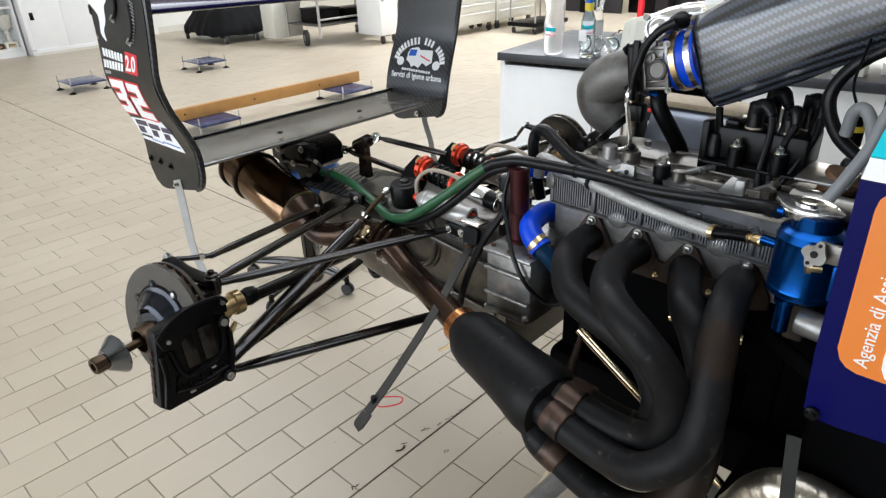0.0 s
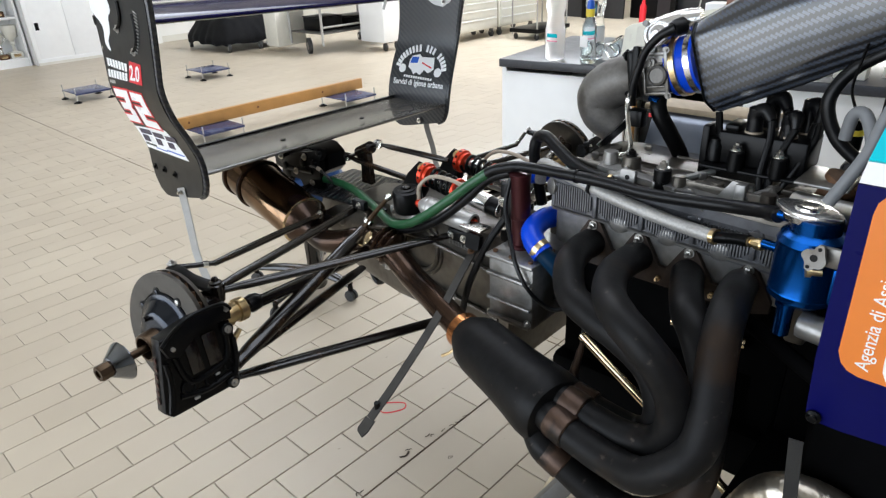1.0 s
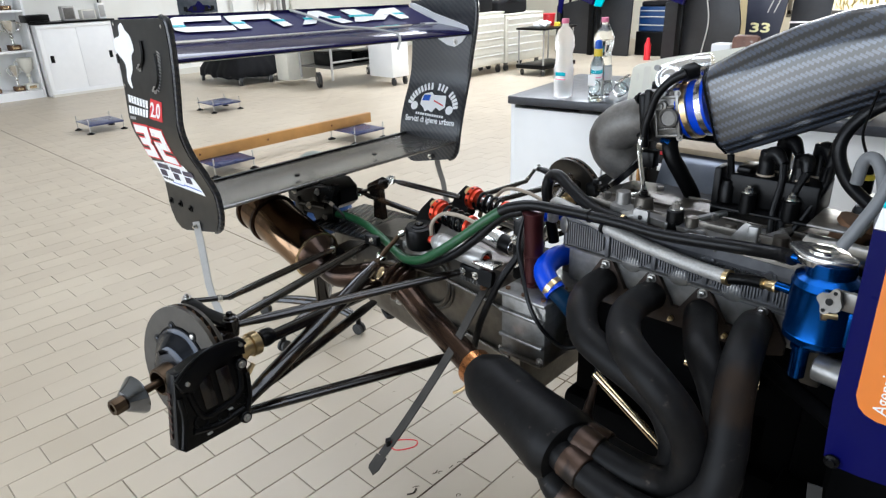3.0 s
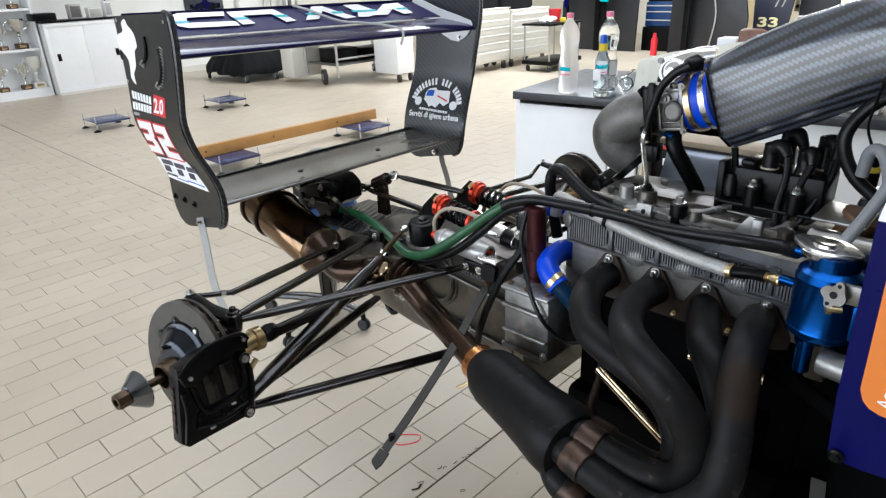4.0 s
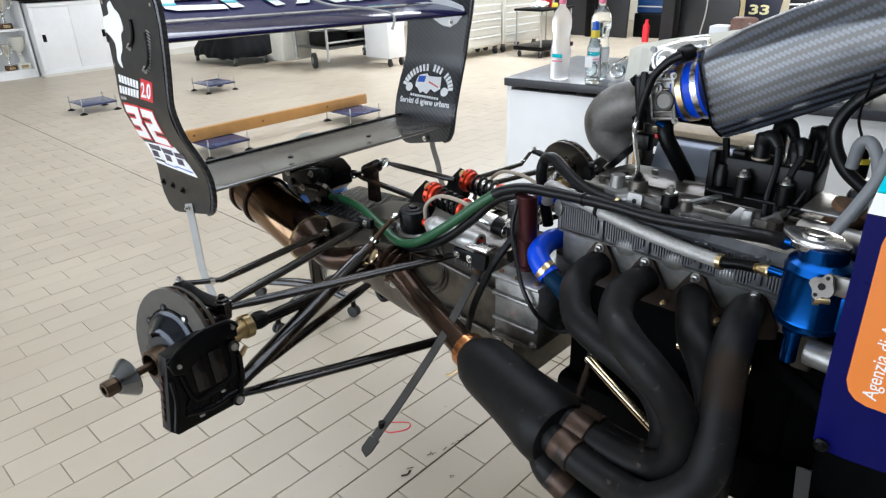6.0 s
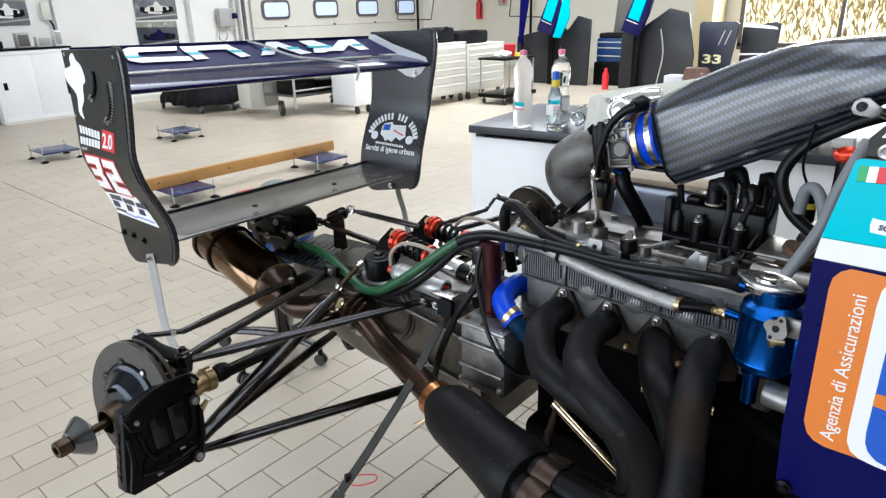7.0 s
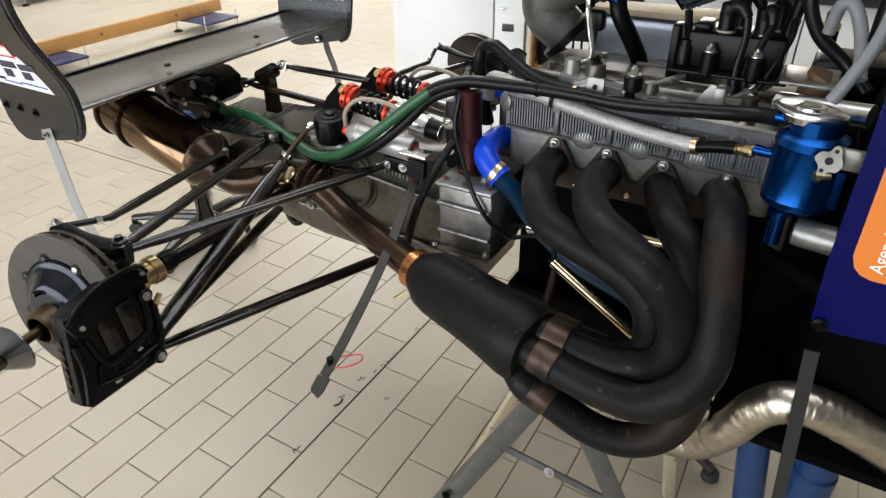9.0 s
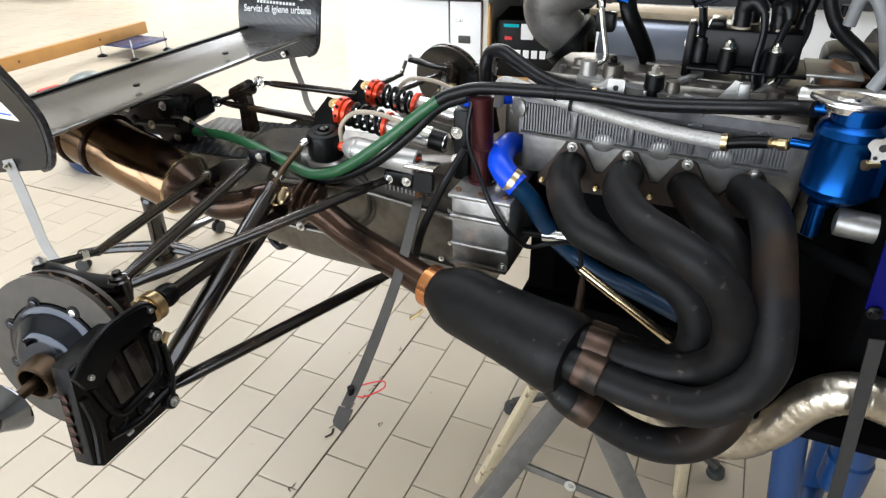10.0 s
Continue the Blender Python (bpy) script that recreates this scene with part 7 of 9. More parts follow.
# star-footed rolling post under the gearbox
roller = thing("rolling_post", "black star-footed post on casters", "stand", at=(-0.56, 0.78, 0))
part("column", lathe(BM(), [(0.06, 0.045), (0.10, 0.045), (0.11, 0.030), (0.40, 0.030), (0.41, 0.022), (0.60, 0.022)], (-0.56, 0.78, 0), (0.35, -0.25, 1), 20), BLACK_STEEL, roller)
for k, (x, y) in enumerate(((-0.845, 0.650), (-0.372, 0.815), (-0.565, 1.085), (-0.84, 1.02), (-0.50, 0.52))):
    part("leg", tube(BM(), [(-0.56, 0.78, 0.10), (-0.56 + (x + 0.56) * 0.5, 0.78 + (y - 0.78) * 0.5, 0.095), (x, y, 0.075)], [0.030, 0.026, 0.018], 10, 4, flat=0.7), BLACK_STEEL, roller)
    d = Vector((y - 0.78, -(x + 0.56), 0)).normalized()
    c = Vector((x, y, 0.025))
    for s in (-0.016, 0.004):
        part("caster_wheel", lathe(BM(), [(s, 0.016), (s + 0.001, 0.025), (s + 0.011, 0.025), (s + 0.012, 0.016)], c, d, 20), RUBBER_TYRE, roller)
    part("caster_fork", lathe(BM(), [(0, 0.012), (0.03, 0.010)], c + Vector((0, 0, 0.02)), (0, 0, 1), 12), BLACK, roller)

# ---- floor things ----
def set_up_plate(x, y, turn=0.0):
    """A levelling plate for one wheel: blue sheet on four threaded feet."""
    t = thing("levelling_plate", "blue-painted levelling plate on screw feet", "levelling plate", "levelling plates", at=(x, y, 0))
    w, d, h = 0.40, 0.36, 0.095
    part("plate", box(BM(), (x, y, h), (w, d, 0.008), 0.002), PLATE_BLUE, t)
    for sx in (-1, 1):
        part("edge", box(BM(), (x + sx * (w / 2 - 0.004), y, h - 0.009), (0.006, d, 0.010), 0.002), PLATE_BLUE, t)
        for sy in (-1, 1):
            cx, cy = x + sx * (w / 2 - 0.02), y + sy * (d / 2 - 0.005)
            rod = part("screw_rod", cyl(BM(), (cx, cy, 0.015), (cx, cy, 0.155), 0.006, seg=8), STEEL, t)
            part("foot_pad", lathe(BM(), [(0, 0.038), (0.008, 0.038), (0.014, 0.02), (0.022, 0.012)], (cx, cy, 0), (0, 0, 1), 16), BLACK, rod)
    return t


for x, y in ((-5.97, 1.82), (-5.93, 3.22), (-3.32, 1.82), (-3.28, 3.22)):
    set_up_plate(x, y)
plank = thing("plank", "varnished pine straight-edge plank lying across two plates", "plank", at=(-3.30, 2.5, 0.101))
bm = box(BM(), (-3.40, 2.53, 0.149), (0.042, 1.92, 0.096), 0.004)
part("board", bm, WOOD, plank)
for y in (1.66, 2.3, 3.0):
    part("knot", lathe(BM(), [(0, 0.010), (0.0012, 0.009)], (-3.379, y, 0.15), (1, 0, 0), 12), material("wood_knot", (0.14, 0.05, 0.015), 0.5), plank)
jack = thing("alloy_dome", "dented polished metal dome with a red handle on the floor", "tool", at=(-2.75, 2.3, 0))
part("dome", lathe(BM(), [(0, 0.16), (0.03, 0.16), (0.07, 0.145), (0.11, 0.11), (0.135, 0.06), (0.142, 0.01)], (-2.72, 2.30, 0), (0, 0, 1), 28), material("dented_steel", (0.30, 0.34, 0.34), 0.3, 0.8, grain=0.3, scale=12), jack)
part("grip", box(BM(), (-2.86, 2.12, 0.04), (0.10, 0.16, 0.06), 0.012), RED, jack)
dish = thing("blue_tub", "shallow round blue plastic tub on the floor", "tub", at=(-1.62, 1.50, 0))
part("bowl", lathe(BM(), [(0, 0.20), (0.02, 0.215), (0.10, 0.225), (0.105, 0.235), (0.11, 0.235), (0.11, 0.215), (0.03, 0.19)], (-1.62, 1.50, 0), (0, 0, 1), 36), BLUE_STAND, dish)
# dirt and scraps along the open joint
debris = BM()
rng = random.Random(4)
for cx, cy, s in ((0.473, 0.322, 0.020), (0.466, 0.340, 0.010), (0.469, 0.423, 0.011), (0.476, 0.432, 0.008), (0.484, 0.472, 0.010), (0.493, 0.505, 0.008), (0.498, 0.534, 0.012), (0.497, 0.565, 0.009), (0.482, 0.127, 0.010), (0.484, 0.138, 0.006),
                  (0.583, 0.396, 0.007), (0.587, 0.399, 0.006), (0.628, 0.505, 0.004), (0.66, 0.56, 0.003), (0.35, 0.62, 0.004), (0.49, 0.70, 0.008), (0.505, 0.82, 0.007), (0.30, 0.20, 0.003), (0.18, 0.34, 0.003), (0.06, 0.62, 0.004)):
    n = rng.randint(3, 5)
    pts = [(cx + rng.uniform(-s, s) * 0.6, cy + (k / n - 0.5) * s * 2.6, 0.002) for k in range(n)]
    tube(debris, pts, s * 0.16, 6, 3, flat=0.4)
tagged(part("debris", debris, DIRT), "dark scraps of dirt along the open floor joint", "debris", kind="stuff")
tagged(part("expansion_joint", box(box(BM(), (0.5, 3.0, 0.0005), (0.0034, 14.0, 0.003)), (-2.0, 1.09, 0.0005), (13.0, 0.0034, 0.003)), material("joint_dirt", (0.15, 0.112, 0.07), 0.9, grain=0.6, scale=25)), "dark open expansion joints in the floor", "joint", kind="structure")

# ---- workbench and the things on it ----
BR = Matrix.Translation((-0.262, 1.712, 0)) @ Matrix.Rotation(radians(7.5), 4, "Z")
bench = thing("workbench", "white laminate workbench with a dark grey top", "workbench", at=(0.9, 2.0, 0))


def bb(c, s, bevel=0.003):
    return box(BM(), c, s, bevel, m=BR)


part("worktop", bb((1.6, 0.38, 0.882), (3.2, 0.78, 0.036), 0.004), BENCH_TOP, bench, "dark grey worktop")
part("end_panel", bb((0.012, 0.39, 0.432), (0.024, 0.74, 0.864)), WHITE, bench)
part("back_panel", bb((1.6, 0.745, 0.432), (3.16, 0.02, 0.864)), WHITE, bench)
part("partition", bb((0.610, 0.39, 0.432), (0.024, 0.72, 0.864)), OFFWHITE, bench)
for k, (xa, xb) in enumerate(((0.026, 0.463), (0.467, 0.596))):
    d = part("door", bb(((xa + xb) / 2, 0.020, 0.445), (xb - xa - 0.003, 0.02, 0.80)), WHITE, bench)
part("door_label", bb((0.528, 0.0085, 0.70), (0.05, 0.002, 0.03), 0.0005), STRAP_GREY, bench)
part("handle", bb((0.508, 0.004, 0.775), (0.03, 0.012, 0.008), 0.003), BRIGHT, bench)
part("shelf", bb((1.9, 0.40, 0.535), (2.56, 0.68, 0.02)), WOOD, bench)
part("bay_edge", bb((0.628, 0.03, 0.42), (0.010, 0.04, 0.84)), WOOD, bench)
part("plinth", bb((1.9, 0.05, 0.06), (2.56, 0.03, 0.12)), OFFWHITE, bench)
for k in range(4):
    part("drawer_front", bb((1.315 + 0.54 * k, 0.022, 0.492), (0.534, 0.02, 0.736)), WHITE, bench)
charger = thing("battery_charger", "black battery charger with white panel and small meters", "charger", at=tuple((BR @ Vector((0.87, 0.15, 0.545)))))
part("case", bb((0.82, 0.20, 0.660), (0.35, 0.28, 0.23), 0.008), BLACK, charger)
part("white_label", bb((0.775, 0.058, 0.73), (0.05, 0.002, 0.06), 0.0005), WHITE_VINYL, charger)
part("teal_bars", bb((0.71, 0.058, 0.752), (0.06, 0.002, 0.012), 0.0005), TEAL, charger)
part("red_switch", bb((0.70, 0.056, 0.704), (0.03, 0.006, 0.015), 0.001), RED, charger)
for k in range(5):
    part("white_letter_bar", bb((0.705 + 0.034 * k, 0.058, 0.642), (0.024, 0.002, 0.032), 0.0005), WHITE_VINYL, charger)


def bottle(x, y, body, h, label, liquid=None):
    t = thing("plastic_bottle", label, "bottle", "bottles on the bench", at=(x, y, 0.90))
    k = h / 0.33
    prof = [(0.0, 0.030), (0.006, 0.040), (0.06, 0.042), (0.13, 0.0415), (0.165, 0.036), (0.19, 0.036), (0.215, 0.043), (0.25, 0.042), (0.28, 0.030), (0.297, 0.015), (0.305, 0.0135), (0.312, 0.0135)]
    part("body", lathe(BM(), [(a * k, r) for a, r in prof], (x, y, 0.9005), (0, 0, 1), 28), body, t)
    part("cap", lathe(BM(), [(0, 0.0155), (0.018, 0.0155), (0.020, 0.013)], (x, y, 0.9005 + 0.308 * k), (0, 0, 1), 20), PINK, t, "pink screw cap")
    lab = part("paper_label", lathe(BM(), [(0, 0.0432), (0.055, 0.0432)], (x, y, 0.9005 + 0.075 * k), (0, 0, 1), 28, cap=False), WHITE_VINYL if liquid else MILKY, t)
    part("teal_print", box(BM(), (x + 0.012, y - 0.043, 0.90 + 0.105 * k), (0.05, 0.003, 0.016), 0.001), TEAL, t)
    part("pink_print", box(BM(), (x + 0.012, y - 0.043, 0.90 + 0.083 * k), (0.05, 0.003, 0.005), 0.001), PINK, t)
    return t


bottle(-0.027, 1.80, MILKY, 0.335, "milky plastic water bottle with a pink cap")
bottle(0.105, 1.90, CLEAR, 0.335, "empty clear plastic bottle with a pink cap", True)
small = thing("plastic_bottle", "small clear bottle with a yellow and blue top", "bottle", "bottles on the bench", at=(0.137, 1.805, 0.90))
part("body", lathe(BM(), [(0, 0.028), (0.005, 0.032), (0.07, 0.032), (0.08, 0.029), (0.15, 0.029), (0.175, 0.020), (0.185, 0.016)], (0.137, 1.805, 0.9005), (0, 0, 1), 24), CLEAR, small)
part("yellow_collar", lathe(BM(), [(0.185, 0.018), (0.215, 0.018)], (0.137, 1.805, 0.9005), (0, 0, 1), 20), YELLOW, small)
part("blue_spout", lathe(BM(), [(0.215, 0.016), (0.245, 0.014), (0.25, 0.008)], (0.137, 1.805, 0.9005), (0, 0, 1), 16), BLUE_LIGHT, small)
part("white_label", box(BM(), (0.132, 1.772, 0.99), (0.035, 0.002, 0.045), 0.0005), WHITE_VINYL, small)
for k, (x, y) in enumerate(((0.09, 1.93), (0.16, 1.99), (0.19, 1.92))):
    t = thing("glass_jar_lid", "crumpled clear plastic cup lying on the bench", "cup", "cups on the bench", at=(x, y, 0.90))
    part("cup", lathe(BM(), [(0, 0.030), (0.002, 0.033), (0.04, 0.026), (0.055, 0.024), (0.055, 0.021), (0.006, 0.028)], (x, y, 0.936), (0.8 - 0.7 * k, -0.5 + 0.5 * k, 0.1), 18), CLEAR, t)
tray = thing("plastic_tray", "blue-tinted clear tray on the bench", "tray", at=(0.26, 2.08, 0.90))
part("tray_base", box(BM(), (0.26, 2.08, 0.906), (0.16, 0.11, 0.012), 0.004), glass_material("blue_tinted_plastic", (0.55, 0.75, 0.95), 0.1), tray)
part("tray_wall", box(BM(), (0.26, 2.13, 0.925), (0.16, 0.006, 0.05), 0.002), glass_material("blue_tinted_wall", (0.6, 0.8, 0.95), 0.1), tray)
sheet = thing("plastic_sheet", "cream plastic sheet with a handle slot propped on the bench", "sheet", at=(0.5, 1.90, 0.90))
cpm = basis((0.265, 1.850, 0.9005), (0.985, 0.05, 0.0), (0.0, 0.12, 0.99))
part("panel_board", prism(BM(), [(0, 0), (0.50, 0), (0.50, 0.25), (0.42, 0.235), (0.14, 0.185), (0.03, 0.155), (0.008, 0.14)], 0.014, cpm, 0.004), CREAM_PLASTIC, sheet)
for pts in (rounded(0.012, 0.03, 0.005), [(x + 0.03, y - 0.05) for x, y in rounded(0.03, 0.11, 0.008)]):
    part("slot", prism(BM(), [(x + 0.03, y + 0.09) for x, y in pts], 0.001, cpm @ Matrix.Translation((0, 0, 0.0145))), OFFWHITE, sheet)
clutter = thing("electric_motor", "small grey and black motor lying against the panel", "motor", at=(0.40, 1.84, 0.90))
part("motor_body", lathe(BM(), [(0, 0.02), (0.01, 0.045), (0.08, 0.05), (0.12, 0.03)], (0.375, 1.845, 0.948), (0.85, 0.2, 0.25), 20), BLACK, clutter)
part("motor_flange", lathe(BM(), [(-0.02, 0.02), (-0.004, 0.03), (0.004, 0.03)], (0.375, 1.845, 0.948), (0.85, 0.2, 0.25), 12), STEEL, clutter)
bag = thing("snack_bag", "crumpled brown and white snack bag", "bag", at=(0.62, 2.12, 0.90))
part("bag_body", box(BM(), (0.62, 2.12, 1.03), (0.11, 0.04, 0.26), 0.02), material("brown_bag", (0.20, 0.10, 0.07), 0.45, grain=0.5, scale=30, spots=((0.6, 0.55, 0.5), 25.0, 0.6)), bag)
carton = thing("white_carton", "plain white cardboard carton", "carton", at=(0.54, 2.16, 0.90))
part("carton_body", box(BM(), (0.52, 2.16, 1.01), (0.08, 0.08, 0.22), 0.004), WHITE, carton)
wrap = thing("white_cloth", "bunched white cloth on the bench", "cloth", at=(0.75, 2.05, 0.90))
bm = BM()
bmesh.ops.create_icosphere(bm, subdivisions=4, radius=1.0)
for v in bm.verts:
    k = 1 + 0.25 * noise.noise(v.co * 2.3)
    v.co = Vector((0.75 + v.co.x * 0.17 * k, 2.0 + v.co.y * 0.13 * k, 0.985 + max(-0.084, v.co.z * 0.10 * k)))
part("cloth_heap", bm, WHITE_VINYL, wrap)
for x, y, s in ((1.08, 1.99, 0.05), (1.20, 2.06, 0.035), (0.97, 2.05, 0.03)):
    t = thing("small_box", "small pale parts box on the bench", "box", "boxes on the bench", at=(x, y, 0.9))
    part("box_body", box(BM(), (x, y, 0.9005 + s / 2), (s * 2, s * 1.3, s), 0.004), OFFWHITE, t)
    part("box_lid", box(BM(), (x, y, 0.9005 + s + 0.003), (s * 2.05, s * 1.35, 0.006), 0.002), WHITE, t)

# ---- along the west wall ----
def cabinet():
    t = thing("sliding_door_cabinet", "white metal cabinet with two sliding doors and black grips", "cabinet", at=(-9.2, 2.8, 0))
    x, ya, yb, h = -8.96, 2.265, 3.31, 0.99
    part("body", box(BM(), (x - 0.24, (ya + yb) / 2, h / 2), (0.44, yb - ya, h), 0.006), WHITE, t)
    part("top", box(BM(), (x - 0.23, (ya + yb) / 2 + 0.0, h + 0.012), (0.50, yb - ya + 0.06, 0.024), 0.003), BLACK, t)
    part("plinth", box(BM(), (x - 0.22, (ya + yb) / 2, 0.02), (0.46, yb - ya - 0.02, 0.04)), OFFWHITE, t)
    ym = (ya + yb) / 2
    for a, b, dx in ((ya + 0.05, ym + 0.01, 0.0), (ym - 0.005, yb - 0.05, 0.008)):
        d = part("sliding_door", box(BM(), (x - 0.014 + dx, (a + b) / 2, 0.50), (0.012, b - a, 0.86), 0.002), WHITE, t)
        gy = a + 0.07 if dx == 0 else b - 0.07
        part("grip", box(BM(), (x - 0.006 + dx, gy, 0.52), (0.006, 0.05, 0.10), 0.003), BLACK, d)
    for c, s in (((x, ym, 0.955), (0.02, yb - ya, 0.05)), ((x, ym, 0.06), (0.02, yb - ya, 0.05)), ((x, ya + 0.025, 0.5), (0.02, 0.05, 0.86)), ((x, yb - 0.025, 0.5), (0.02, 0.05, 0.86))):
        part("door_frame", box(BM(), c, s, 0.002), WHITE, t)


cabinet()
items = thing("printer", "low black office printer on the cabinet", "printer", at=(-9.1, 2.35, 1.01))
part("printer_body", box(BM(), (-9.12, 2.33, 1.07), (0.30, 0.30, 0.10), 0.012), BLACK, items)
part("paper_tray", box(BM(), (-8.96, 2.33, 1.03), (0.06, 0.24, 0.02), 0.004), BLACK, items)
for y, h, w, mat, lab in ((2.78, 0.20, 0.17, STRUT_GREY, "grey speaker box on the cabinet"), (3.05, 0.14, 0.20, OFFWHITE, "pale stacked paper boxes on the cabinet"), (3.24, 0.22, 0.10, WHITE, "white bottle box on the cabinet")):
    t = thing("desk_box", lab, "box", "boxes on the cabinet", at=(-9.15, y, 1.01))
    part("case", box(BM(), (-9.15, y, 1.0145 + h / 2), (0.14, w, h), 0.012), mat, t)
    part("face", box(BM(), (-9.079, y, 1.0145 + h / 2), (0.004, w * 0.8, h * 0.75), 0.001), STRUT_GREY if mat is not STRUT_GREY else GREY_LEG, t)

shelf = thing("trophy_shelf", "white open shelf unit with silver trophies", "shelf", at=(-9.35, 1.6, 0))
SX, SA, SB = -9.12, 0.85, 2.235
part("side_panel", box(BM(), (SX - 0.2, SB - 0.015, 1.1), (0.40, 0.03, 2.2), 0.002), WHITE, shelf)
part("side_panel", box(BM(), (SX - 0.2, SA + 0.015, 1.1), (0.40, 0.03, 2.2), 0.002), WHITE, shelf)
part("back_panel", box(BM(), (SX - 0.39, (SA + SB) / 2, 1.1), (0.02, SB - SA - 0.06, 2.2)), WHITE, shelf)
for z in (0.10, 0.65, 1.18, 1.7, 2.18):
    part("board", box(BM(), (SX - 0.195, (SA + SB) / 2, z), (0.38, SB - SA - 0.062, 0.03), 0.002), WHITE, shelf)
part("kick_board", box(BM(), (SX - 0.02, (SA + SB) / 2, 0.042), (0.02, SB - SA - 0.062, 0.084)), WHITE, shelf)


def trophy(y, z, k, mat, wide=1.0):
    t = thing("trophy", "two-handled silver trophy cup on a wooden base" if mat is BRIGHT else "tall cream stone vase trophy", "trophy", "trophies on the shelf", at=(-9.3, y, z))
    base = part("base", box(BM(), (-9.28, y, z + 0.03 * k), (0.12 * k, 0.12 * k, 0.06 * k), 0.005), RUST if mat is BRIGHT else OFFWHITE, t)
    part("plate", box(BM(), (-9.28 + 0.0615 * k, y, z + 0.03 * k), (0.003, 0.07 * k, 0.03 * k), 0.0005), GOLD_STEEL, base)
    part("cup", lathe(BM(), [(0.06 * k, 0.035 * k), (0.075 * k, 0.016 * k), (0.13 * k, 0.013 * k), (0.15 * k, 0.026 * k), (0.17 * k, 0.016 * k), (0.20 * k, 0.045 * k * wide), (0.26 * k, 0.068 * k * wide), (0.33 * k, 0.075 * k * wide), (0.335 * k, 0.068 * k * wide), (0.27 * k, 0.055 * k * wide)], (-9.28, y, z), (0, 0, 1), 24), mat, t)
    for sy in (-1, 1):
        part("handle", tube(BM(), [(-9.28, y + sy * 0.065 * k * wide, z + 0.31 * k), (-9.28, y + sy * 0.105 * k * wide, z + 0.29 * k), (-9.28, y + sy * 0.10 * k * wide, z + 0.24 * k), (-9.28, y + sy * 0.05 * k * wide, z + 0.21 * k)], 0.006 * k, 8, 5), mat, t)


for y, z, k, mat, w in ((1.66, 0.115, 1.0, BRIGHT, 1.0), (1.95, 0.115, 1.05, BRIGHT, 0.8), (2.11, 0.115, 1.32, OFFWHITE, 1.0), (2.03, 0.665, 1.2, BRIGHT, 1.15), (1.80, 0.665, 0.9, BRIGHT, 0.8), (1.62, 0.665, 1.15, BRIGHT, 1.0), (1.40, 0.665, 1.0, BRIGHT, 1.0), (2.05, 1.195, 1.0, BRIGHT, 1.0), (1.75, 1.195, 1.2, BRIGHT, 1.0)):
    trophy(y, z, k, mat, w)


def poster(ya, yb, za, zb, label, mat, body):
    """A printed sheet: a pale far bank, dark track, and a single-seater seen from the front quarter."""
    t = thing("poster", label, "poster", "posters on the wall", at=(X0, (ya + yb) / 2, za))
    part("print", box(BM(), (X0 + 0.010, (ya + yb) / 2, (za + zb) / 2), (0.012, yb - ya, zb - za), 0.002), mat, t)
    w, h = yb - ya, zb - za
    m = basis((X0 + 0.0165, ya, za), (0, 1, 0), (0, 0, 1))

    def shape(name, pts, mt, lift=0.0):
        part(name, prism(BM(), [(x * w, y * h) for x, y in pts], 0.0012, m @ Matrix.Translation((0, 0, lift))), mt, t)

    shape("bank_print", [(0, 0.80), (1, 0.74), (1, 1), (0, 1)], BANK_PRINT)
    shape("kerb_print", [(0, 0.05), (1, 0.16), (1, 0.22), (0, 0.10)], STRUT_GREY)
    shape("shadow_print", [(0.16, 0.28), (0.50, 0.22), (0.88, 0.28), (0.84, 0.36), (0.2, 0.36)], BLACK, 0.0015)
    shape("car_print", [(0.20, 0.34), (0.34, 0.30), (0.66, 0.32), (0.82, 0.40), (0.78, 0.50), (0.62, 0.54), (0.56, 0.68), (0.50, 0.70), (0.44, 0.56), (0.30, 0.50)], body, 0.003)
    for x in (0.17, 0.40, 0.70, 0.86):
        shape("tyre_print", [(x - 0.05, 0.32), (x + 0.05, 0.30), (x + 0.055, 0.48), (x - 0.04, 0.50)], BLACK, 0.0045)
    shape("front_wing_print", [(0.30, 0.24), (0.62, 0.22), (0.64, 0.29), (0.30, 0.31)], body, 0.0045)


poster(4.71, 5.43, 0.90, 1.30, "dark racing-car poster on the white wall", PICTURE, BLUE_PAINT)
poster(4.73, 5.47, 1.33, 1.75, "grey racing-car poster on the white wall", PICTURE_GREY, OFFWHITE)
poster(2.55, 3.12, 1.31, 1.75, "racing-car poster beside the wall telephone", PICTURE_GREY, WHITE)
slab("pilaster", (X0 + 0.06, 3.92, HT / 2), (0.12, 0.95, HT), WALL, "shallow white wall pilaster", "trim")
slab("pilaster_2", (X0 + 0.06, 6.05, HT / 2), (0.12, 0.75, HT), WALL, "shallow white wall pilaster", "trim")
slab("baseboard", (X0 + 0.012, 4.6, 0.05), (0.024, 5.0, 0.10), OFFWHITE, "low cream baseboard", "baseboard")
phone = thing("wall_telephone", "cream telephone hung on the wall", "telephone", at=(X0, 3.35, 1.45))
part("phone_body", box(BM(), (X0 + 0.04, 3.36, 1.50), (0.07, 0.13, 0.26), 0.015), CREAM_PLASTIC, phone)
part("cord", tube(BM(), [(X0 + 0.05, 3.38, 1.37), (X0 + 0.06, 3.41, 1.30), (X0 + 0.05, 3.42, 1.22)], 0.012, 8, 4), BLACK, phone)
ebox = thing("switch_box", "grey wall switch box with conduit pipes", "switch box", at=(X0, 6.3, 1.3))
part("case", box(BM(), (X0 + 0.20, 6.30, 1.33), (0.14, 0.32, 0.32), 0.012), STRUT_GREY, ebox)
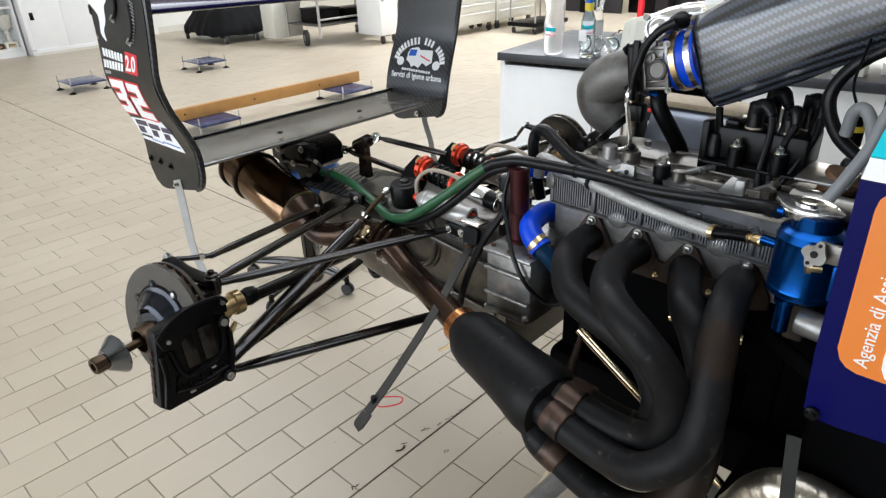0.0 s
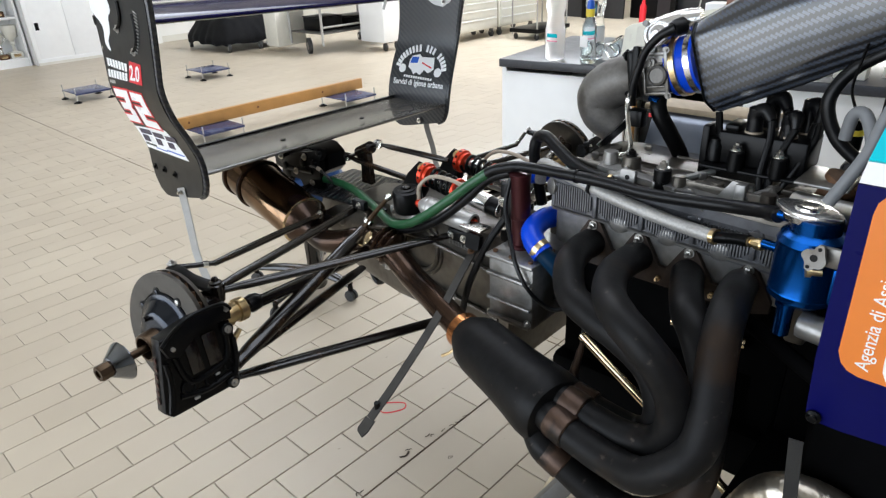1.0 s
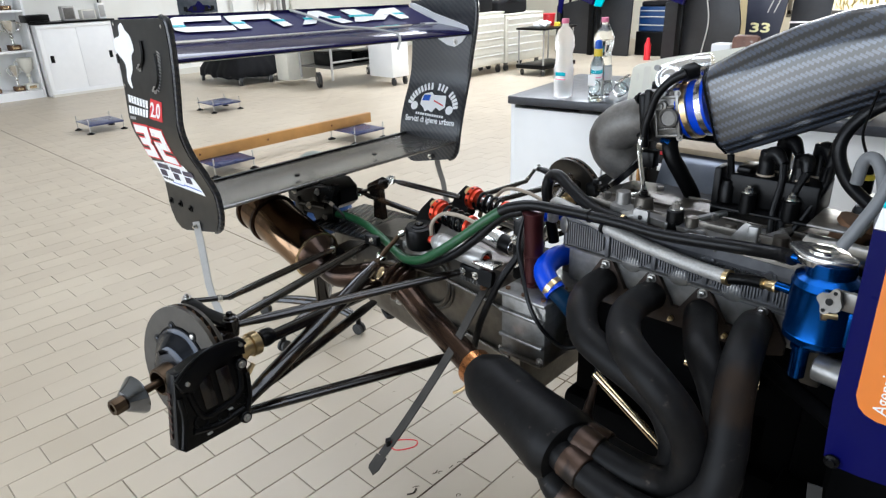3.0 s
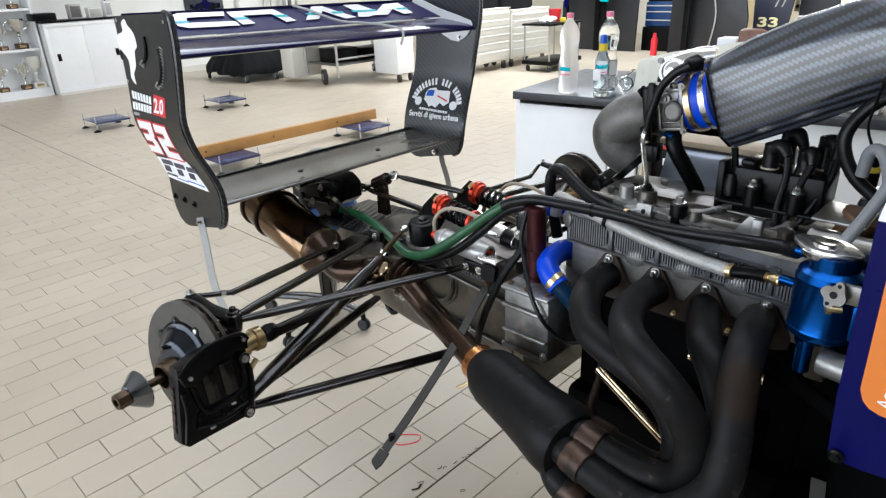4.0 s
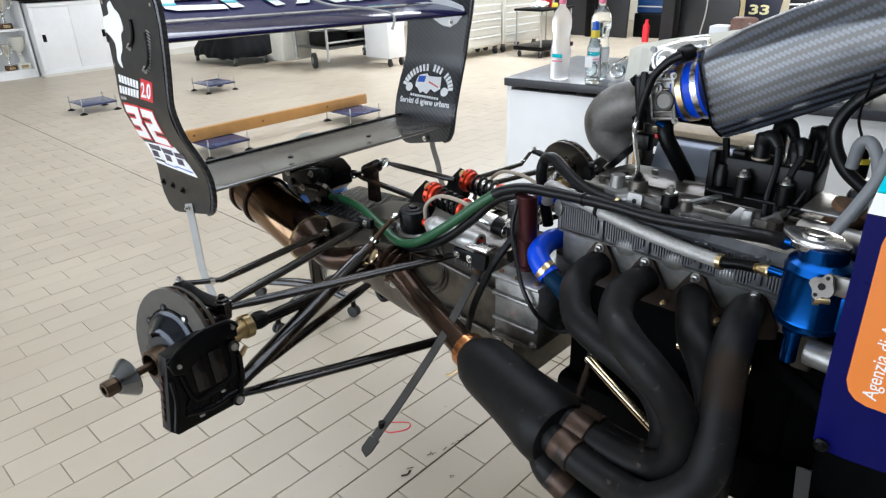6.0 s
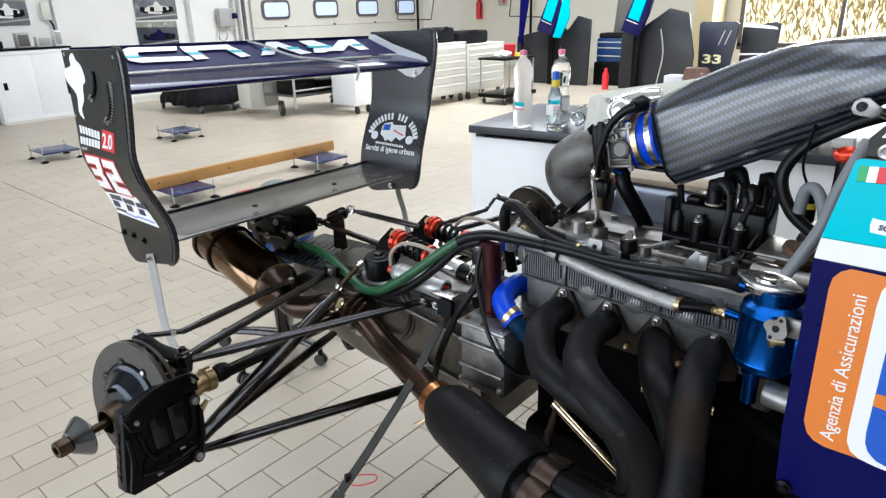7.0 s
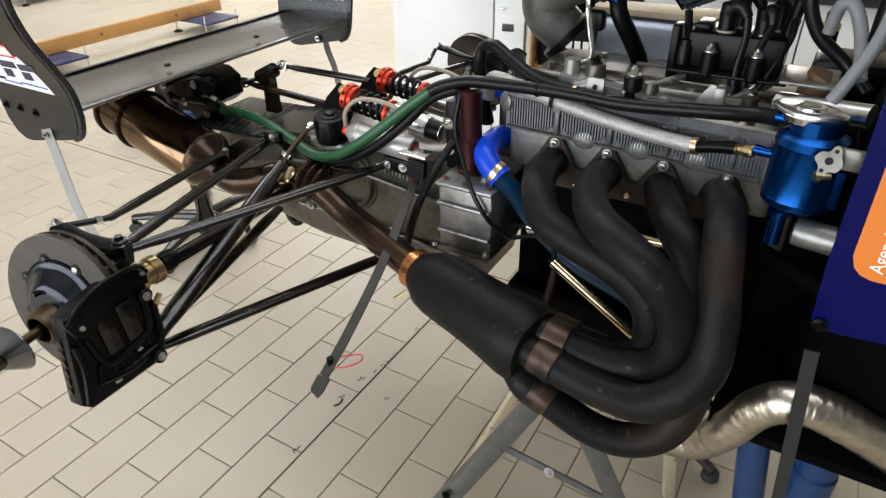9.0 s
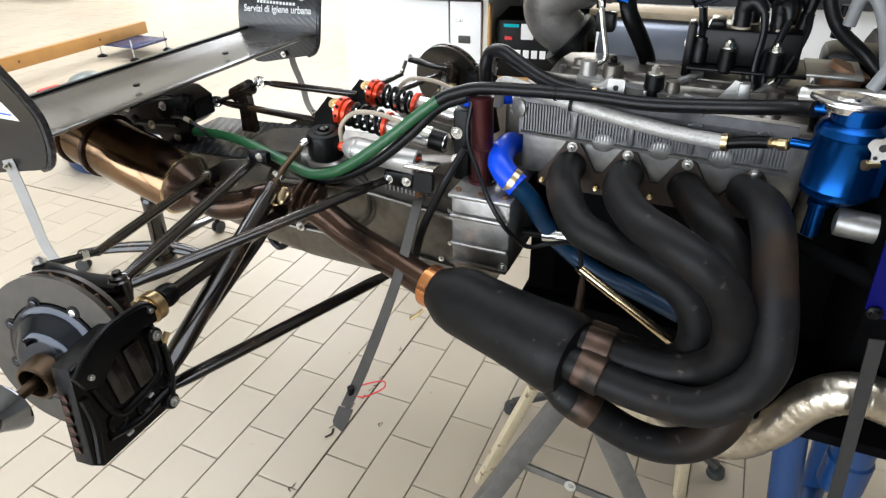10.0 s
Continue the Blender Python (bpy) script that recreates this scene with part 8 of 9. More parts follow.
part("breaker", box(BM(), (X0 + 0.28, 6.44, 1.36), (0.05, 0.10, 0.10), 0.01), BLUE_PAINT, ebox)
part("cable_loop", tube(BM(), [(X0 + 0.2, 6.18, 1.2), (X0 + 0.2, 6.12, 1.0), (X0 + 0.2, 6.2, 0.92), (X0 + 0.2, 6.28, 1.0), (X0 + 0.2, 6.28, 1.18)], 0.012, 8, 6), STRUT_GREY, ebox)
for y in (6.6, 6.72):
    part("conduit", cyl(BM(), (X0 + 0.16, y, 0.4), (X0 + 0.16, y, 3.5), 0.035, seg=14), GREY_LEG if y > 6.65 else STRUT_GREY, ebox)
door = tagged(part("sectional_door", box(BM(), (X0 + 0.05, 9.4, 1.7), (0.06, 4.9, 3.4), 0.004), OFFWHITE), "white sectional garage door with small rounded windows", "door", kind="structure")
for z in (0.55, 1.12, 1.69, 2.26, 2.83):
    part("section_line", box(BM(), (X0 + 0.081, 9.4, z), (0.004, 4.9, 0.012)), STRUT_GREY, door)
for k, y in enumerate((7.5, 8.77, 9.97, 11.2)):
    w = part("window_frame", prism(BM(), rounded(0.66, 0.36, 0.09), 0.03, basis((X0 + 0.08, y - 0.33, 1.27), (0, 1, 0), (0, 0, 1)), 0.006), GREY_LEG, door, "dark rubber window frame")
    part("pane", prism(BM(), rounded(0.56, 0.26, 0.06), 0.006, basis((X0 + 0.111, y - 0.28, 1.32), (0, 1, 0), (0, 0, 1))), PANE_GLOW, w, "window pane with its bluish reflection as a glow")
    part("door_bolt", lathe(BM(), [(0, 0.02), (0.03, 0.018)], (X0 + 0.085, y + 0.2, 1.14), (1, 0, 0), 12), GREY_LEG, door)


def rail_frame(x, y, along, label):
    """A hanging rectangular tube frame on a pole."""
    t = thing("tube_rack", label, "rack", "tube racks", at=(x, y, 0))
    u = Vector(along)
    c = Vector((x, y, 0))
    part("pole", cyl(BM(), (x, y, 0), (x, y, 3.2), 0.03, seg=12), BLACK, t)
    pts = [c + u * a + Vector((0, 0, z)) for a, z in ((-0.55, 1.75), (-0.62, 1.18), (0.42, 1.15), (0.55, 1.70), (-0.55, 1.75))]
    bm = BM()
    for a, b in zip(pts, pts[1:]):
        cyl(bm, a, b, 0.014, seg=8)
    part("frame", bm, GREY_LEG, t)


rail_frame(-9.25, 11.25, (0.1, 1, 0), "dark tube rack by the garage door")
rail_frame(-7.3, 13.1, (1, 0, 0), "dark tube rack along the cream wall")
ext = thing("fire_extinguisher", "red fire extinguisher hung on the cream wall", "fire extinguisher", at=(-9.0, 13.4, 1.1))
part("cylinder", lathe(BM(), [(0, 0.07), (0.02, 0.085), (0.38, 0.085), (0.44, 0.05), (0.47, 0.025)], (-9.0, 13.32, 1.12), (0, 0, 1), 20), RED, ext)
part("valve", box(BM(), (-9.0, 13.32, 1.62), (0.06, 0.10, 0.06), 0.01), BLACK, ext)
part("hose", tube(BM(), [(-9.0, 13.2, 1.62), (-8.86, 13.2, 1.5), (-8.88, 13.2, 1.2)], 0.015, 8, 5), BLACK, ext)
sockets = thing("socket_box", "small grey wall socket box", "socket", at=(-8.3, 13.35, 1.45))
part("case", box(BM(), (-8.3, 13.36, 1.52), (0.26, 0.06, 0.18), 0.01), STRUT_GREY, sockets)
part("red_outlet", box(BM(), (-8.24, 13.32, 1.52), (0.07, 0.03, 0.07), 0.008), RED, sockets)

# ---- carts and chests in the middle of the room ----
cover = thing("covered_trolley", "trolley draped with a black cloth cover", "trolley", at=(-8.1, 4.95, 0))
bm = BM()
bmesh.ops.create_grid(bm, x_segments=56, y_segments=56, size=0.5)
for v in bm.verts:
    a, b = v.co.x, v.co.y
    e = (abs(2 * a) ** 4 + abs(2 * b) ** 4) ** 0.25
    drop = min(1.0, max(0.0, (e - 0.60) / 0.36)) ** 1.4
    fold = math.sin(23 * math.atan2(b, a)) * 0.025 * drop
    top = 0.50 + 0.06 * noise.noise(Vector((a * 4, b * 4, 0))) - 0.10 * e * e
    hem = 0.11 + 0.035 * noise.noise(Vector((a * 5, b * 5, 8)))
    z = top * (1 - drop) + hem * drop + 0.03 * noise.noise(Vector((a * 9, b * 9, 3))) * (1 - 0.5 * drop)
    pull = min(1.0, 0.90 / e) if e > 0.90 else 1.0
    v.co = Vector((-8.05 + a * pull * (1.50 + fold), 4.88 + b * pull * (1.32 + fold), max(0.05, z)))
part("cloth", bm, CLOTH, cover, angle=60)
for x, y in ((-7.47, 4.42), (-7.40, 4.90), (-7.47, 5.36), (-8.6, 4.4)):
    wheel = part("wheel", lathe(BM(), [(-0.022, 0.03), (-0.020, 0.062), (0.020, 0.062), (0.022, 0.03)], (x, y, 0.062), (0.3, 1, 0), 20), RUBBER_TYRE, cover)
    part("wheel_hub", lathe(BM(), [(-0.025, 0.010), (-0.024, 0.034), (0.024, 0.034), (0.025, 0.010)], (x, y, 0.062), (0.3, 1, 0), 16), STRUT_GREY, wheel)


def drawer_chest(xf, ya, yb, h, label, rows, mat=OFFWHITE):
    t = thing("tool_chest", label, "tool chest", "tool chests", at=(xf - 0.25, (ya + yb) / 2, 0))
    part("body", box(BM(), (xf - 0.27, (ya + yb) / 2, 0.13 + (h - 0.13) / 2), (0.5, yb - ya, h - 0.13), 0.012), mat, t)
    part("top_rim", box(BM(), (xf - 0.27, (ya + yb) / 2, h + 0.008), (0.52, yb - ya + 0.02, 0.02), 0.006), mat, t)
    z = 0.15
    hs = [h - 0.17] if rows == 1 else [(h - 0.19) * f for f in ((0.22, 0.18, 0.16, 0.15, 0.15, 0.14)[:rows])]
    for dh in hs:
        d = part("drawer", box(BM(), (xf - 0.012, (ya + yb) / 2, z + dh / 2), (0.02, yb - ya - 0.06, dh - 0.010), 0.004), mat, t)
        part("pull", box(BM(), (xf + 0.006, (ya + yb) / 2, z + dh - 0.020), (0.014, yb - ya - 0.08, 0.012), 0.003), WHITE, d)
        z += dh
    for dy in (ya + 0.08, yb - 0.08):
        for dx in (0.08, 0.44):
            c = part("caster", lathe(BM(), [(-0.018, 0.03), (-0.016, 0.05), (0.016, 0.05), (0.018, 0.03)], (xf - dx, dy, 0.05), (0.2, 1, 0), 18), RUBBER_TYRE, t)
            part("fork", box(BM(), (xf - dx, dy, 0.10), (0.05, 0.05, 0.06), 0.005), GREY_LEG, c)


drawer_chest(-4.93, 6.63, 7.62, 0.89, "cream steel tool chest with six drawers on casters", 6)
drawer_chest(-4.93, 7.66, 8.66, 0.84, "worn cream steel tool chest with six drawers", 6)
white_cart = thing("white_cart", "white cabinet cart with open front on casters", "cart", at=(-5.6, 5.78, 0))
part("body", box(BM(), (-5.62, 5.78, 0.40), (0.5, 0.32, 0.56), 0.008), WHITE, white_cart)
part("top", box(BM(), (-5.62, 5.78, 0.69), (0.54, 0.36, 0.02), 0.004), OFFWHITE, white_cart)
for y in (5.68, 5.90):
    part("caster", lathe(BM(), [(-0.018, 0.03), (-0.016, 0.055), (0.016, 0.055), (0.018, 0.03)], (-5.42, y, 0.055), (0.3, 1, 0), 18), RUBBER_TYRE, white_cart)
table = thing("work_trolley", "grey tubular work trolley with a lower shelf and big casters", "trolley", at=(-6.4, 5.6, 0))
for x in (-6.7, -5.95):
    for y in (5.0, 6.3):
        part("leg", cyl(BM(), (x, y, 0.12), (x, y, 0.62), 0.018, seg=10), STRUT_GREY, table)
part("top_frame", box(BM(), (-6.32, 5.65, 0.62), (0.8, 1.36, 0.03), 0.006), STRUT_GREY, table)
part("lower_shelf", box(BM(), (-6.32, 5.65, 0.28), (0.76, 1.3, 0.02), 0.004), GREY_LEG, table)
part("rail", cyl(BM(), (-5.95, 5.0, 0.36), (-5.95, 6.3, 0.36), 0.014, seg=10), STRUT_GREY, table)
part("white_side", box(BM(), (-6.9, 5.05, 0.36), (0.3, 0.5, 0.56), 0.01), OFFWHITE, table)
for x, y, r in ((-6.25, 4.98, 0.11), (-6.0, 6.3, 0.06), (-6.7, 6.3, 0.06)):
    c = part("caster", lathe(BM(), [(-0.025, r * 0.5), (-0.022, r), (0.022, r), (0.025, r * 0.5)], (x, y, r), (0.4, 1, 0), 24), RUBBER_TYRE, table)
    part("hub", lathe(BM(), [(-0.028, r * 0.45), (0.028, r * 0.45)], (x, y, r), (0.4, 1, 0), 16), STEEL, c)
for y, w, h, mat, lab in ((5.3, 0.4, 0.18, BLACK, "black tool case on the trolley shelf"), (5.85, 0.5, 0.14, BLACK, "dark parts tray on the trolley shelf"), (5.2, 0.35, 0.10, BLUE_STAND, "blue crate on the trolley top")):
    z = 0.6365 if mat is BLUE_STAND else 0.2915
    t = thing("parts_case", lab, "case", "cases on the trolley", at=(-6.3, y, z))
    part("case_body", box(BM(), (-6.3, y, z + h / 2), (0.4, w, h), 0.015), mat, t)
    part("case_lid", box(BM(), (-6.3, y, z + h + 0.008), (0.41, w + 0.01, 0.016), 0.006), mat, t)
for y, w, h, mat in ((6.9, 0.3, 0.16, BLACK), (7.25, 0.45, 0.22, BLACK), (7.95, 0.8, 0.20, BLACK)):
    z = 0.909 if y < 7.6 else 0.859
    t = thing("holdall", "black soft holdall lying on the tool chest", "bag", "bags on the chests", at=(-5.2, y, z))
    part("bag_body", box(BM(), (-5.22, y, z + h / 2), (0.36, w, h), 0.05, seg=4), CLOTH, t)
    part("strap", tube(BM(), [(-5.06, y - w * 0.3, z + h * 0.7), (-5.03, y, z + h * 1.02), (-5.06, y + w * 0.3, z + h * 0.7)], 0.012, 8, 5), BLACK, t)

dark = thing("dark_cart", "dark two-shelf cart on casters with red tub", "cart", at=(-4.3, 7.85, 0))
for x in (-4.55, -4.1):
    for y in (7.48, 8.25):
        part("leg", cyl(BM(), (x, y, 0.07), (x, y, 0.66), 0.012, seg=8), STRUT_GREY, dark)
part("top_tray", box(BM(), (-4.32, 7.87, 0.67), (0.52, 0.85, 0.03), 0.006), BLACK, dark)
part("low_tray", box(BM(), (-4.32, 7.87, 0.13), (0.52, 0.85, 0.06), 0.008), BLACK, dark)
for x in (-4.5, -4.12):
    for y in (7.5, 8.22):
        part("caster", lathe(BM(), [(-0.012, 0.02), (-0.01, 0.045), (0.01, 0.045), (0.012, 0.02)], (x, y, 0.045), (0.4, 1, 0), 16), RUBBER_TYRE, dark)
tub = thing("red_tub", "red plastic tub on the dark cart", "tub", at=(-4.4, 7.95, 0.686))
part("tub_body", lathe(BM(), [(0, 0.08), (0.16, 0.095), (0.165, 0.10), (0.17, 0.09)], (-4.42, 8.06, 0.686), (0, 0, 1), 20), RED, tub)
rag = thing("rag", "pale bunched rag on the dark cart", "cloth", at=(-4.3, 7.7, 0.686))
bm = BM()
bmesh.ops.create_icosphere(bm, subdivisions=3, radius=1.0)
for v in bm.verts:
    k = 1 + 0.3 * noise.noise(v.co * 2.1)
    v.co = Vector((-4.3 + v.co.x * 0.11 * k, 7.72 + v.co.y * 0.15 * k, 0.72 + max(-0.033, v.co.z * 0.06 * k)))
part("rag_heap", bm, WHITE_VINYL, rag)
can = thing("yellow_cap", "small yellow spray cap on the dark cart", "cap", at=(-4.22, 7.98, 0.686))
part("cap_body", lathe(BM(), [(0, 0.05), (0.05, 0.045), (0.055, 0.03)], (-4.2, 7.96, 0.686), (0, 0, 1), 18), YELLOW, can)

# ---- body panels stacked by the cream wall ----
def nose(x, y, tilt, label):
    """A racing nose section standing on end: dark blue with teal fields."""
    t = thing("nose_panel", label, "body panel", "body panels by the wall", at=(x, y, 0.5))
    m = Matrix.Translation((x, y, 0.90)) @ Matrix.Rotation(radians(tilt), 4, "Y")
    part("shell", prism(BM(), [(-0.20, 0.05), (0.14, 0.0), (0.22, 0.35), (0.30, 0.95), (0.02, 0.95), (-0.10, 0.45)], 0.10, m @ Matrix.Rotation(radians(90), 4, "X"), 0.02), BLUE_PAINT, t)
    part("back_stand", box(BM(), (x + 0.05, y + 0.06, 0.48), (0.10, 0.06, 0.96), 0.008), BLACK, t)
    part("teal_field", prism(BM(), [(-0.10, 0.28), (0.10, 0.24), (0.20, 0.90), (0.02, 0.90)], 0.006, m @ Matrix.Rotation(radians(90), 4, "X") @ Matrix.Translation((0, 0, 0.102))), TEAL, t)
    part("trim_line", prism(BM(), [(-0.12, 0.235), (0.10, 0.195), (0.10, 0.205), (-0.12, 0.245)], 0.006, m @ Matrix.Rotation(radians(90), 4, "X") @ Matrix.Translation((0, 0, 0.104))), WHITE_VINYL, t)


nose(-5.02, 10.15, 10, "dark blue and teal nose section standing on end")
nose(-3.32, 10.10, 8, "dark blue and teal nose section beside the bags")
fin = thing("side_fin", "slim dark blue body fin leaning upright", "body panel", "body panels by the wall", at=(-5.6, 10.2, 0.6))
part("blade", prism(BM(), [(-0.06, 0.75), (0.02, 0.72), (0.20, 1.75), (-0.02, 1.75)], 0.03, basis((-5.62, 10.2, 0), (1, 0, 0), (0, 0, 1)), 0.006), BLUE_BODY, fin)
part("prop", box(BM(), (-5.63, 10.24, 0.39), (0.05, 0.03, 0.78), 0.004), BLACK, fin)
wedge = thing("teal_wedge", "teal and white body wedge leaning on the panels", "body panel", "body panels by the wall", at=(-4.6, 10.1, 0.6))
part("blade", prism(BM(), [(-0.20, 0.86), (-0.05, 0.85), (0.12, 1.20), (0.10, 1.6), (0.0, 1.6), (-0.12, 1.1)], 0.04, basis((-4.62, 10.05, 0), (1, 0, 0), (0, 0, 1)), 0.006), TEAL, wedge)
part("prop", box(BM(), (-4.74, 10.09, 0.45), (0.05, 0.03, 0.90), 0.004), BLACK, wedge)
part("white_edge", prism(BM(), [(0.0, 1.6), (0.03, 1.25), (-0.16, 0.87), (-0.20, 0.87), (-0.02, 1.25), (-0.05, 1.6)], 0.044, basis((-4.62, 10.055, 0), (1, 0, 0), (0, 0, 1))), WHITE_VINYL, wedge)
for x, y, w, pts in ((-4.95, 10.35, 1.5, [(-0.85, 0), (0.70, 0), (0.72, 1.15), (0.45, 1.22), (0.25, 0.95), (-0.15, 1.25), (-0.35, 0.95), (-0.85, 0.85)]), (-2.95, 10.3, 1.2, [(-0.65, 0), (0.62, 0), (0.62, 0.6), (0.48, 1.25), (0.15, 1.32), (-0.30, 1.0), (-0.65, 0.9)])):
    t = thing("floor_panel", "large dark composite floor panel standing upright", "body panel", "dark floor panels", at=(x, y, 0))
    part("panel_sheet", prism(BM(), pts, 0.05, basis((x, y, 0.0), (1, 0, 0), (0, 0.02, 1)), 0.01), DARK_PANEL, t)
    part("stiffener", tube(BM(), [(x + 0.05, y - 0.055, 0.1), (x + 0.12, y - 0.055, 0.6), (x + 0.05, y - 0.055, 1.0)], 0.012, 8, 5), STRUT_GREY, t)
part_wall = thing("grey_undertray", "dark grey undertray standing behind the panels", "body panel", "dark floor panels", at=(-3.9, 11.0, 0))
part("tray_sheet", prism(BM(), [(-0.3, 0.0), (0.3, 0.0), (0.35, 1.9), (-0.1, 1.9), (-0.15, 1.0)], 0.04, basis((-3.95, 11.0, 0), (1, 0, 0), (0, 0.03, 1)), 0.01), material("grey_brown_panel", (0.09, 0.085, 0.075), 0.5), part_wall)
plate33 = thing("old_endplate", "dark blue wing endplate with pale figures leaning by the wall", "body panel", "body panels by the wall", at=(-2.2, 11.0, 0.1))
em = basis((-2.55, 10.98, 0.0), (1, 0, 0), (0, 0.03, 1))
part("plate_sheet", prism(BM(), [(0.08, 0.0), (0.62, 0.0), (0.60, 0.45), (0.67, 1.05), (0.62, 1.09), (0.06, 1.09), (0.02, 1.04), (0.06, 0.5)], 0.03, em, 0.006), material("faded_navy_plate", (0.025, 0.028, 0.045), 0.4), plate33)
lettering("figures", "33", 0.20, em @ Matrix.Translation((0.12, 0.42, 0.032)) @ Matrix.Diagonal((1.7, 1, 1, 1)), material("pale_yellow_vinyl", (0.85, 0.80, 0.45), 0.4), plate33, bold=0.006)
for k in range(2):
    part("slot", prism(BM(), [(0.36 + 0.10 * k, 0.72), (0.38 + 0.10 * k, 0.72), (0.46 + 0.10 * k, 0.95), (0.44 + 0.10 * k, 0.95)], 0.002, em @ Matrix.Translation((0, 0, 0.031))), STRUT_GREY, plate33)
wing2 = thing("spare_wing", "dark spare wing with white tip leaning by the window", "body panel", "body panels by the wall", at=(-1.6, 11.2, 0))
part("wing_sheet", prism(BM(), [(0, 0.0), (0.55, 0.0), (0.58, 1.05), (0.5, 1.08), (0.0, 1.0)], 0.04, basis((-1.88, 11.2, 0), (1, 0, 0), (0, 0.03, 1)), 0.01), DARK_PANEL, wing2)
part("white_tip", prism(BM(), [(0.0, 1.0), (0.55, 0.96), (0.52, 1.0), (0.05, 1.08)], 0.05, basis((-1.88, 11.19, 0), (1, 0, 0), (0, 0.03, 1))), WHITE_VINYL, wing2)
part("white_line", prism(BM(), [(0.0, 0.55), (0.55, 0.57), (0.55, 0.59), (0.0, 0.58)], 0.05, basis((-1.88, 11.19, 0), (1, 0, 0), (0, 0.03, 1))), WHITE_VINYL, wing2)
case = thing("blue_case", "blue hard case with dark lid stacked by the panels", "case", at=(-4.1, 10.9, 0))
part("case_body", box(BM(), (-3.95, 10.75, 0.62), (0.55, 0.35, 0.42), 0.03), BLUE_STAND, case)
part("case_foot", box(BM(), (-3.95, 10.75, 0.205), (0.60, 0.40, 0.41), 0.02), BLACK, case)
for z in (0.52, 0.66, 0.76):
    part("band", box(BM(), (-3.95, 10.573, z), (0.54, 0.006, 0.02), 0.002), STRUT_GREY, case)
part("lid_bag", box(BM(), (-3.95, 10.75, 0.87), (0.5, 0.33, 0.09), 0.035, seg=3), CLOTH, case)
redcan = thing("red_canister", "small red canister on the floor", "canister", at=(-3.75, 10.2, 0))
part("can_body", lathe(BM(), [(0, 0.055), (0.26, 0.055), (0.30, 0.03), (0.36, 0.025)], (-3.72, 10.0, 0), (0, 0, 1), 18), RED, redcan)
slab("column", (-3.05, 12.95, HT / 2), (0.34, 0.7, HT), material("ochre_cream_paint", (0.62, 0.52, 0.30), 0.6, grain=0.05), "ochre cream wall column by the window", "column")
win = tagged(part("window_1", box(BM(), (-2.57, Y1 + 0.02, 1.8), (0.08, 0.10, 2.6), 0.005), GREY_LEG), "grey metal yard window frame", "window", kind="structure")
for x in (-0.85, 0.86):
    part("window_frame", box(BM(), (x, Y1 + 0.02, 1.83), (0.07, 0.10, 2.5), 0.005), GREY_LEG, win)
for z in (0.59, 3.06):
    part("window_rail", box(BM(), (-0.85, Y1 + 0.02, z), (3.5, 0.10, 0.08), 0.005), GREY_LEG, win)
# leaf colour is pale ochre to carry the sunlight that falls outside
shrub = BM()
rng = random.Random(7)
for k in range(5200):
    c = Vector((rng.uniform(-3.6, 1.6), Y1 + 0.8 + rng.uniform(0, 0.9), 0.4 + 3.0 * rng.random() ** 0.7))
    a = Vector((rng.uniform(-1, 1), rng.uniform(-0.4, 0.4), rng.uniform(0.8, 2.2))).normalized() * rng.uniform(0.05, 0.15)
    b = a.cross(Vector((rng.uniform(-1, 1), 1, 0))).normalized() * a.length * 0.17
    shrub.faces.new([shrub.verts.new(c - a), shrub.verts.new(c + b), shrub.verts.new(c + a), shrub.verts.new(c - b)])
tagged(part("shrub", shrub, material("sun_pale_leaves", (0.58, 0.46, 0.22), 0.6, grain=0.5, scale=5)), "shrub leaves outside the yard window, sunlight put into their pale colour", "shrub", kind="stuff")

# ---- floor tiles: single pieces near the car, the rest joined ----
TW, TL, GAP = 0.125, 0.25, 0.0032


